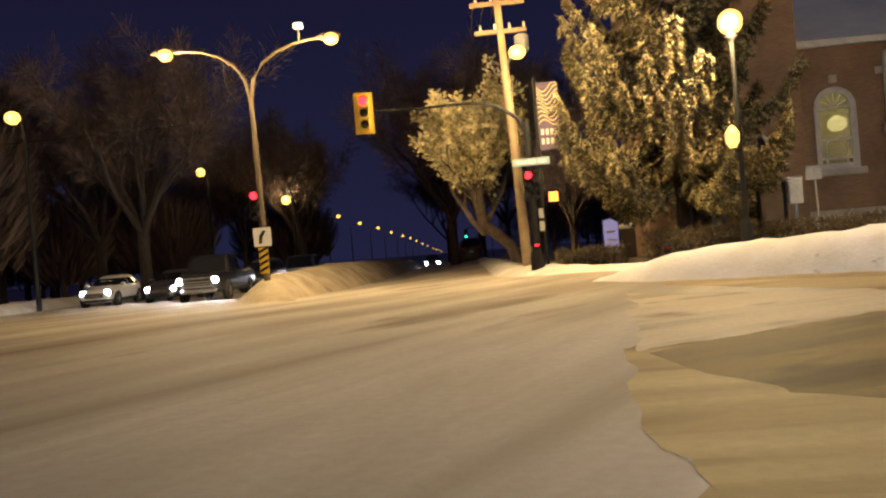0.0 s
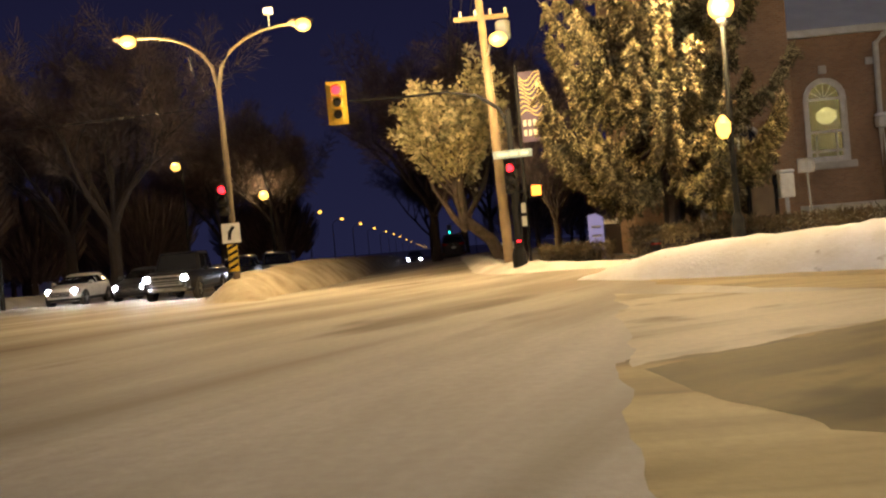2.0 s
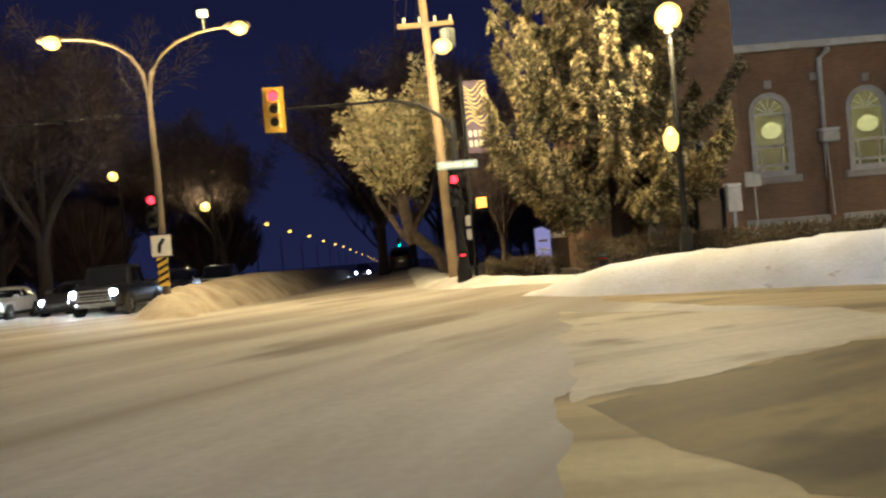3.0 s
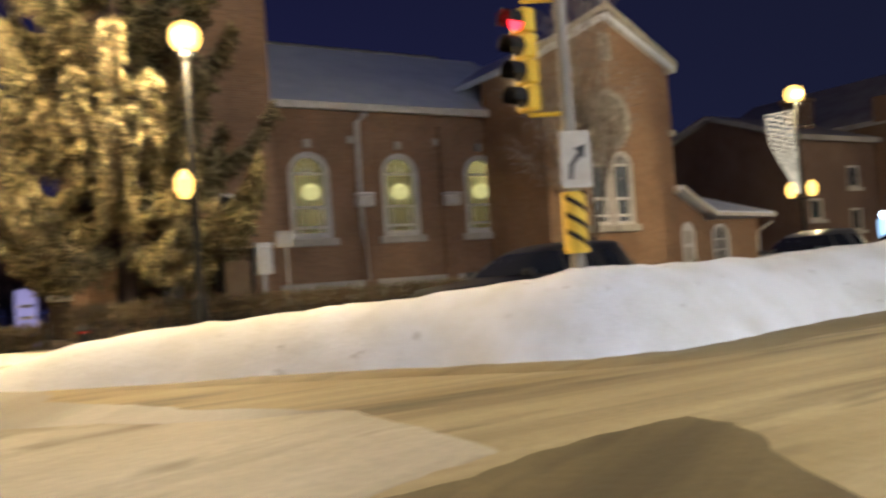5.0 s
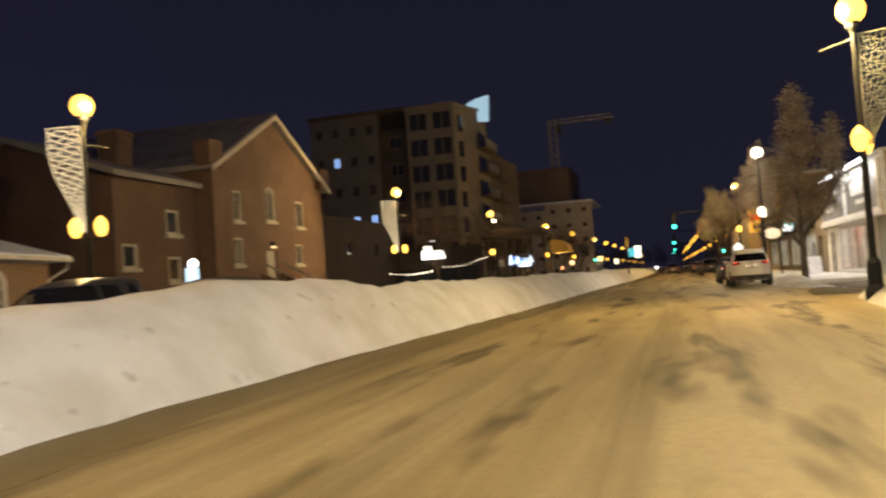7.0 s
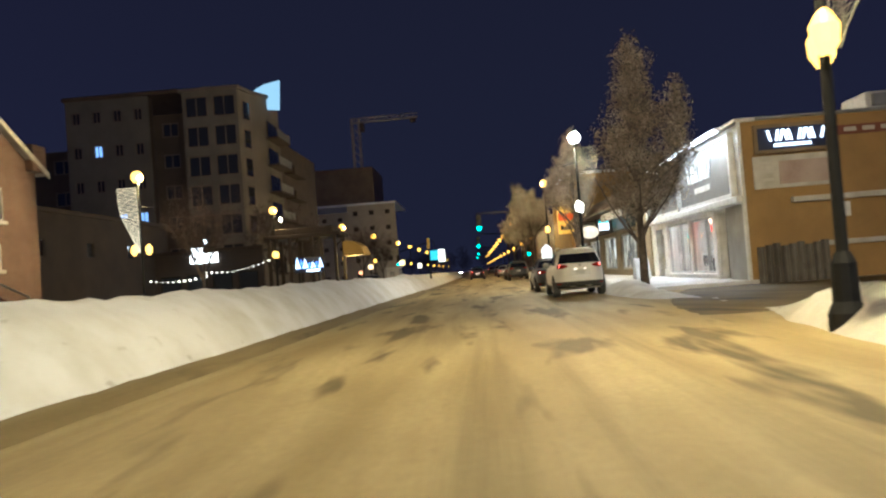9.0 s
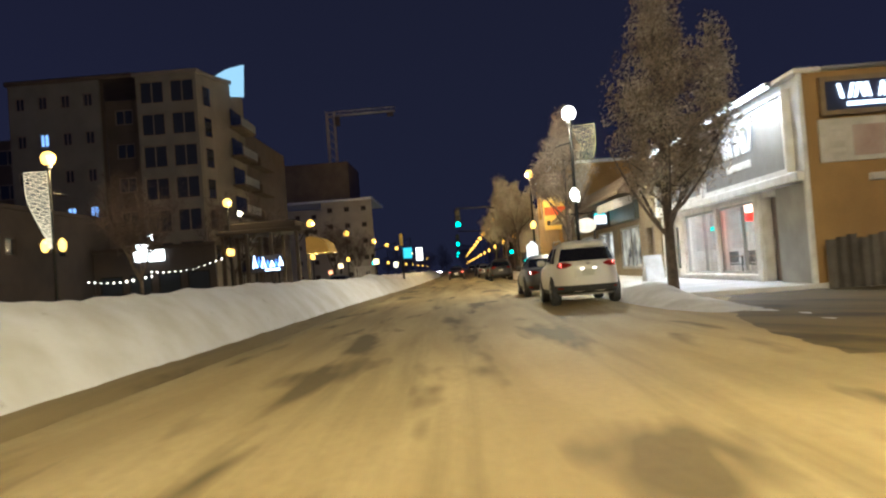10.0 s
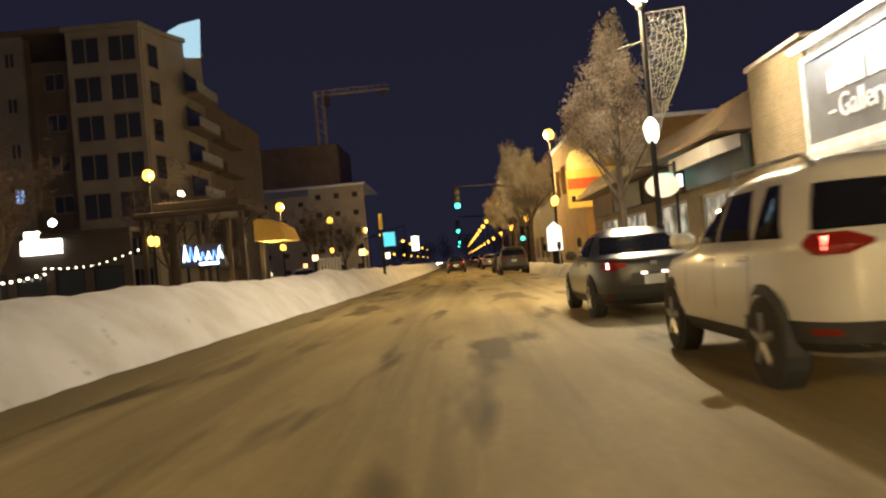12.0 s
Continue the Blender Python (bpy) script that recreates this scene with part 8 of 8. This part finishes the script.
car((-2.3, 64.0, low(-2.3, 64)), 93.5, 5.0, 1.95, 2.0, "suv", P_BLACK, "dark van parked along the north street")
WEST = "cars beyond the snow bank"
car((11.6, 18.0, 0.008), 180, 4.7, 1.85, 1.66, "suv", P_BLACK, "black car with a lit tail light beyond the bank", tail=True, group=WEST)
car((23.6, 20.6, 0.008), 180, 4.6, 1.85, 1.78, "suv", P_GREY, "dark grey crossover parked beyond the bank", group=WEST)
car((28.8, 20.6, 0.008), 180, 4.6, 1.85, 1.72, "suv", P_BLACK, "black crossover parked beyond the bank", group=WEST)
car((34.6, 20.6, 0.008), 180, 4.6, 1.8, 1.55, "sedan", P_BLACK, "dark saloon parked beyond the bank", group=WEST)
car((96, 18.5, 0.008), 180, 4.5, 1.78, 1.5, "sedan", P_SILVER, "oncoming car with headlights on beyond the bank", head=True, group=WEST)
car((150, 15.2, 0.008), 180, 4.5, 1.78, 1.5, "sedan", P_SILVER, "far oncoming car with headlights on", head=True, group=WEST)
FAR = "traffic far along the street"
for x, y, k, p in ((118, 8.6, "sedan", P_BLACK), (150, 8.4, "suv", P_GREY), (185, 8.6, "sedan", P_SILVER), (190, 5.4, "suv", P_BLACK), (235, 8.6, "sedan", P_GREY)):
    car((x, y, 0.008), 0, 4.5, 1.8, 1.5 if k == "sedan" else 1.7, k, p, "far car driving away with tail lights lit", tail=True, group=FAR)
for x, y in ((205, 16.0), (260, 15.5), (330, 14.8)):
    car((x, y, 0.008), 180, 4.5, 1.8, 1.5, "sedan", P_GREY, "far oncoming car with headlights on", head=True, group=FAR)


# ---------------------------------------------------------------- small things by the church corner
b = thing("bollard", "short black marker post with a red top in the snow", "bollard", place=(4.27, 21.3, 0.0))
part("post", Mesh().tube([(0, 0, 0), (0, 0, 0.6)], 0.11, 10), M_BLACK, b)
part("cap", Mesh().lathe([(0.115, 0.641), (0.13, 0.67), (0.05, 0.75)], sides=10), M_BLACK, b)
part("band", Mesh().lathe([(0.118, 0.6), (0.118, 0.64)], sides=10), M_TAIL_OFF, b, "red reflective band")
sgn = thing("pylon_sign", "tall pale lavender notice panel on the corner", "sign", place=(3.95, 29.3, 0))
# A faint glow is added to the panel, which stands in the spruce's shade.
part("panel", Mesh().prism([(-0.25, 0.1), (0.22, 0.08), (0.25, 1.45), (0.0, 1.6), (-0.25, 1.55)], -0.08, 0.08), glowing("lavender_panel_glow", (0.62, 0.5, 0.8), 0.4), sgn, "lavender panel with an added faint glow")
for z in (0.5, 0.8, 1.1):
    part("text_bar", Mesh().box(-0.16, 0.16, -0.09, -0.083, z, z + 0.08), M_WHITE, sgn)
nb = thing("notice_board", "dark framed church notice board on two posts", "sign", place=(9.0, 27.6, 0))
for x in (-0.42, 0.42):
    part("post", Mesh().box(x - 0.06, x + 0.06, -0.06, 0.06, 0, 2.3, 0.01), M_BLACK, nb)
part("board", Mesh().box(-0.36, 0.36, -0.04, 0.04, 1.05, 1.95, 0.01), M_WOOD, nb)
part("top", Mesh().box(-0.6, 0.6, -0.15, 0.15, 2.302, 2.4, 0.02), M_WOOD, nb)
tb = thing("utility_box", "pale boxed cabinet on a post with snow on top", "cabinet", place=(9.65, 27.3, 0))
part("post", Mesh().box(-0.05, 0.05, -0.05, 0.05, 0, 1.7), M_METAL, tb)
part("body", Mesh().box(-0.22, 0.22, -0.15, 0.15, 1.55, 2.3, 0.03), M_WHITE, tb)
part("snow_cap", Mesh().box(-0.24, 0.24, -0.17, 0.17, 2.303, 2.42, 0.04), M_SNOW, tb)
ps = thing("parking_sign", "small grey parking sign on a leaning post", "sign", place=(10.15, 26.9, 0))
part("post", Mesh().tube([(0.1, 0, 0), (0, 0, 2.7)], 0.03, 8), M_METAL, ps)
pl = part("plate", Mesh().box(-0.28, 0.24, -0.05, -0.03, 2.25, 2.7, 0.01), M_CONCRETE, ps)
for x in (-0.2, 0.04):
    part("mark", Mesh().box(x, x + 0.14, -0.056, -0.051, 2.34, 2.6), M_METAL, pl)
bx = thing("meter_box", "squat pale box beside the spruce", "cabinet", place=(7.5, 28.4, 0))
part("body", Mesh().box(-0.22, 0.22, -0.2, 0.2, 0, 1.55, 0.03), M_STUCCO, bx)
# low snow-topped wall lit from a doorway behind the spruce
lw = thing("garden_wall", "low stone wall with bluish snow behind the spruce", "wall", place=(0, 34.5, 0))
# The shade behind the spruce is put into the blocks' near-black colour.
for x in (5.0, 6.15, 7.3, 8.45):
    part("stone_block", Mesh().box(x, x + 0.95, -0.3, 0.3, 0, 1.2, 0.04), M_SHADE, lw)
    part("snow_cap", Mesh().box(x - 0.04, x + 0.99, -0.34, 0.34, 1.203, 1.42, 0.07), M_SNOW, lw)
door_light = thing("porch_light", "small cold white porch light beyond the spruce", "lamp", place=(7.3, 35.4, 0))
part("post", Mesh().tube([(0, 0, 0), (0, 0, 3.0)], 0.04, 8), M_BLACK, door_light)
part("lamp", Mesh().ball((0, 0, 3.06), 0.07, 10, 8), glowing("cold_porch_glow", (0.7, 0.88, 1.0), 10), door_light)
lamp_light("porch_lamp_light", (7.0, 33.6, 2.9), 120, (0.7, 0.88, 1.0), 0.1)
gl = thing("lit_sign_post", "small bluish lit sign on a post before the house", "sign", place=(36.2, 25.6, 0.14))
part("post", Mesh().box(-0.06, 0.06, -0.06, 0.06, 0, 1.2), M_BLACK, gl)
part("lightbox", Mesh().box(-0.32, 0.32, -0.1, 0.1, 1.202, 2.2, 0.03), glowing("bluish_lightbox", (0.55, 0.8, 1.0), 1.3), gl)
part("lamp", Mesh().ball((0, -0.05, 2.36), 0.16, 10, 8), glowing("lightbox_lamp", (0.8, 0.92, 1.0), 12), gl)
part("fire_hydrant", Mesh().lathe([(0.14, 0), (0.14, 0.5), (0.18, 0.52), (0.15, 0.66), (0.05, 0.74)], sides=10), M_YELLOW).matrix_basis = pose(-21.5, 31.5, land(-21.5, 31.5))
tagged(bpy.data.objects["fire_hydrant"], "small yellow hydrant at the west kerb", "hydrant")

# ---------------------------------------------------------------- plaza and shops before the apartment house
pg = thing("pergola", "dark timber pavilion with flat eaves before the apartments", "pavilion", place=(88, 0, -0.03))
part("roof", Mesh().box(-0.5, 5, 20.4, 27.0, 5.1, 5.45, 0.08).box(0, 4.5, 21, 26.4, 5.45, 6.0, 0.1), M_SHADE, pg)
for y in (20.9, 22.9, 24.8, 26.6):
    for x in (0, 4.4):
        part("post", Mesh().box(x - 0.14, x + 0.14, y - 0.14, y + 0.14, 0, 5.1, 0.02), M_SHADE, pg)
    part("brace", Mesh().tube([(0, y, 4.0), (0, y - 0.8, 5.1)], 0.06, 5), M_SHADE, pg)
part("soffit", Mesh().prism([(18.5, 3.3), (20.3, 3.3), (20.3, 4.5), (20.0, 4.6), (19.4, 4.5), (18.8, 4.1)], 0.3, 4.6, "x"), plain("ochre_soffit", (0.55, 0.36, 0.08), (0.45, 0.28, 0.06), 0.8, 1, 20, 0.05), pg)
lamp_light("pavilion_light", (90, 19.3, 2.6), 260, (1, 0.75, 0.3), 0.2)
M_BLUE_SIGN = glowing("blue_script_glow", (0.12, 0.3, 1.0), 3.0)
M_PALE_SIGN = glowing("pale_script_glow", (0.6, 0.78, 1.0), 5.0)
bs_ = thing("script_sign", "blue lit script sign on a dark post frame", "sign", place=(87.6, 0, -0.03))
part("frame", Mesh().box(0.1, 0.2, 22.0, 24.5, 2.1, 3.4, 0.02), M_NAVY, bs_)
for y in (22.4, 24.1):
    part("post", Mesh().box(0.08, 0.2, y - 0.06, y + 0.06, 0, 2.1), M_BLACK, bs_)
for k in range(7):
    y = 24.3 - 0.33 * k
    hgt = (0.95, 0.8, 0.8, 0.5, 0.5, 0.55, 0.75)[k]
    part("stroke", Mesh().tube([(0.05, y, 2.45), (0.05, y - 0.12, 2.45 + hgt), (0.05, y - 0.26, 2.5)], 0.05, 5), M_BLUE_SIGN if k % 2 else M_PALE_SIGN, bs_)
part("underline", Mesh().box(0.02, 0.09, 22.3, 23.4, 2.2, 2.34), M_PALE_SIGN, bs_)
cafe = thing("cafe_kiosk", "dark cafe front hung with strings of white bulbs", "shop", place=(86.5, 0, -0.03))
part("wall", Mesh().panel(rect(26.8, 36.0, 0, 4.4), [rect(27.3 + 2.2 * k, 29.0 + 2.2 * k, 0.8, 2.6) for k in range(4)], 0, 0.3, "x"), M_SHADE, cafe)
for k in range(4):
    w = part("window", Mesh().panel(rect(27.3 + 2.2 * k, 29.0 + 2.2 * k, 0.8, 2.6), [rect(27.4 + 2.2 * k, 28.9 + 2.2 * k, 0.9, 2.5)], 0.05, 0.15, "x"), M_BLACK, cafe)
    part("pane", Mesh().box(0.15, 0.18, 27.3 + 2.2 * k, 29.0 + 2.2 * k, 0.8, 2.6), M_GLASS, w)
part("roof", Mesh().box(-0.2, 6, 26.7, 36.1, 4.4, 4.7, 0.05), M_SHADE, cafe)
part("lit_sign", Mesh().box(-0.2, -0.05, 30.6, 32.9, 3.55, 4.35, 0.03).box(-0.2, -0.05, 31.8, 32.7, 4.35, 4.85, 0.05), glowing("white_sign_box", (0.95, 0.95, 0.9), 5.0), cafe)
M_BULB = glowing("string_bulb", (1.0, 0.88, 0.68), 5.0)
for row, (ya, yb, za, zb) in enumerate(((26.2, 31.5, 3.4, 2.8), (31.5, 37.2, 2.5, 2.6))):
    st = thing("light_string", "string of small white bulbs before the cafe", "string lights", "light strings", (86.0, 0, 0))
    pts = [(0, ya + (yb - ya) * i / 12, za + (zb - za) * i / 12 - 0.35 * math.sin(math.pi * i / 12)) for i in range(13)]
    part("cable", Mesh().tube(pts, 0.015, 4), M_BLACK, st)
    for p in pts:
        part("bulb", Mesh().ball((p[0], p[1], p[2] - 0.1), 0.035 + 0.05 * abs(math.sin(p[1] * 7.3)), 8, 5), M_BULB, st)
for i, (x, y, z, c) in enumerate(((88, 36.1, 6.4, WHITE), (90, 31.9, 5.6, WHITE), (100, 27.5, 7.8, (1, 0.8, 0.5)))):
    t = thing("plaza_lamp", "small white lamp on a thin post in the plaza", "lamp", "plaza lamps", (x, y, -0.03))
    part("post", Mesh().tube([(0, 0, 0), (0, 0, z - 0.2)], 0.05, 6), M_BLACK, t)
    part("globe", Mesh().ball((0, 0, z), 0.22, 10, 8), glowing("plaza_globe_%s" % "abc"[i], c, 14.0), t)
fr = thing("barricade", "white slatted barricade standing on the bank", "barrier", place=(88, 0, 0.9))
for k in range(7):
    part("slat", Mesh().box(-0.03, 0.03, 15.4 + 0.19 * k, 15.48 + 0.19 * k, 0, 1.05), M_WHITE, fr)
for z in (0.1, 0.95):
    part("rail", Mesh().box(-0.06, -0.032, 15.3, 16.7, z, z + 0.1), M_WHITE, fr)
wp = thing("yellow_banner_pole", "dark pole with yellow top and turquoise banner", "sign", place=(88, 12.55, 0))
part("pole", Mesh().tube([(0, 0, 0), (0, 0, 3.3)], 0.08, 8), M_BLACK, wp)
part("top", Mesh().box(-0.1, 0.1, -0.1, 0.1, 3.3, 4.2, 0.02), M_YELLOW, wp)
# The banner is no lamp; a glow of its own is added to its colour.
part("flag", Mesh().box(-0.02, 0.02, -0.75, -0.1, 2.3, 3.1), glowing("turquoise_flag_glow", (0.1, 0.7, 0.85), 0.8), wp)
for i, (x, y, z, w, h, c) in enumerate(((130, 18.5, 2.6, 0.7, 0.7, (1, 0.7, 0.25)), (150, 17.5, 2.2, 0.6, 0.8, (1, 0.85, 0.6)), (112, 20.5, 2.2, 0.5, 0.5, (1, 0.65, 0.3)), (165, 14.5, 3.2, 1.1, 2.2, (1, 0.95, 0.8)), (118, 22.5, 1.7, 0.4, 0.4, (1, 0.35, 0.15)))):
    t = thing("lit_kiosk_sign", "small lit sign on a post along the far pavement", "sign", "far lit signs", (x, y, 0))
    part("post", Mesh().box(-0.08, 0.08, -0.08, 0.08, 0, z), M_BLACK, t)
    part("lightbox", Mesh().box(-0.1, 0.1, -w / 2, w / 2, z + 0.002, z + h, 0.03), glowing("kiosk_glow_%s" % "abcde"[i], c, 2.2), t)

# ---------------------------------------------------------------- shop side pavement
sb = thing("sandwich_board", "white sandwich board on the snowy pavement", "sign", place=(58.9, 1.0, 0.14), turn=8)
for s in (-1, 1):
    part("leaf", Mesh().prism([(s * 0.32, 0), (s * 0.29, 0), (s * 0.02, 1.0), (s * 0.05, 1.0)], -0.35, 0.35), M_WHITE, sb)
hs = thing("parking_post", "dark post with a white house-shaped plate", "sign", place=(91.3, 2.6, 0))
part("post", Mesh().box(-0.12, 0.12, -0.2, 0.2, 0, 1.2, 0.03), M_BLACK, hs)
part("plate", Mesh().prism([(-0.45, 1.21), (0.45, 1.21), (0.45, 2.6), (0.0, 3.0), (-0.45, 2.6)], -0.05, 0.05, "x"), glowing("white_plate_glow", (1, 0.95, 0.88), 1.2), hs)
os_ = thing("oval_sign", "pale oval hanging sign over the pavement", "sign", place=(67.6, 2.4, 0.14))
part("post", Mesh().tube([(0, -0.75, 0), (0, -0.75, 3.4)], 0.05, 8), M_BLACK, os_)
part("arm", Mesh().tube([(0, -0.75, 3.3), (0, 0.4, 3.3)], 0.03, 6), M_BLACK, os_)
part("plate", Mesh().prism([(-0.35 + 0.52 * math.cos(a), 2.7 + 0.36 * math.sin(a)) for a in [k * math.tau / 24 for k in range(24)]], -0.05, 0.05, "x"), M_WHITE, os_)
for k in range(5):
    pt = thing("parking_meter", "dark parking meter on a post at the kerb", "parking meter", "meters along the kerb", (62 + 6.5 * k, 3.6, 0.14))
    part("post", Mesh().tube([(0, 0, 0), (0, 0, 1.1)], 0.035, 6), M_METAL, pt)
    part("head", Mesh().lathe([(0.06, 1.1), (0.1, 1.2), (0.1, 1.4), (0.04, 1.5)], sides=8), M_BLACK, pt)
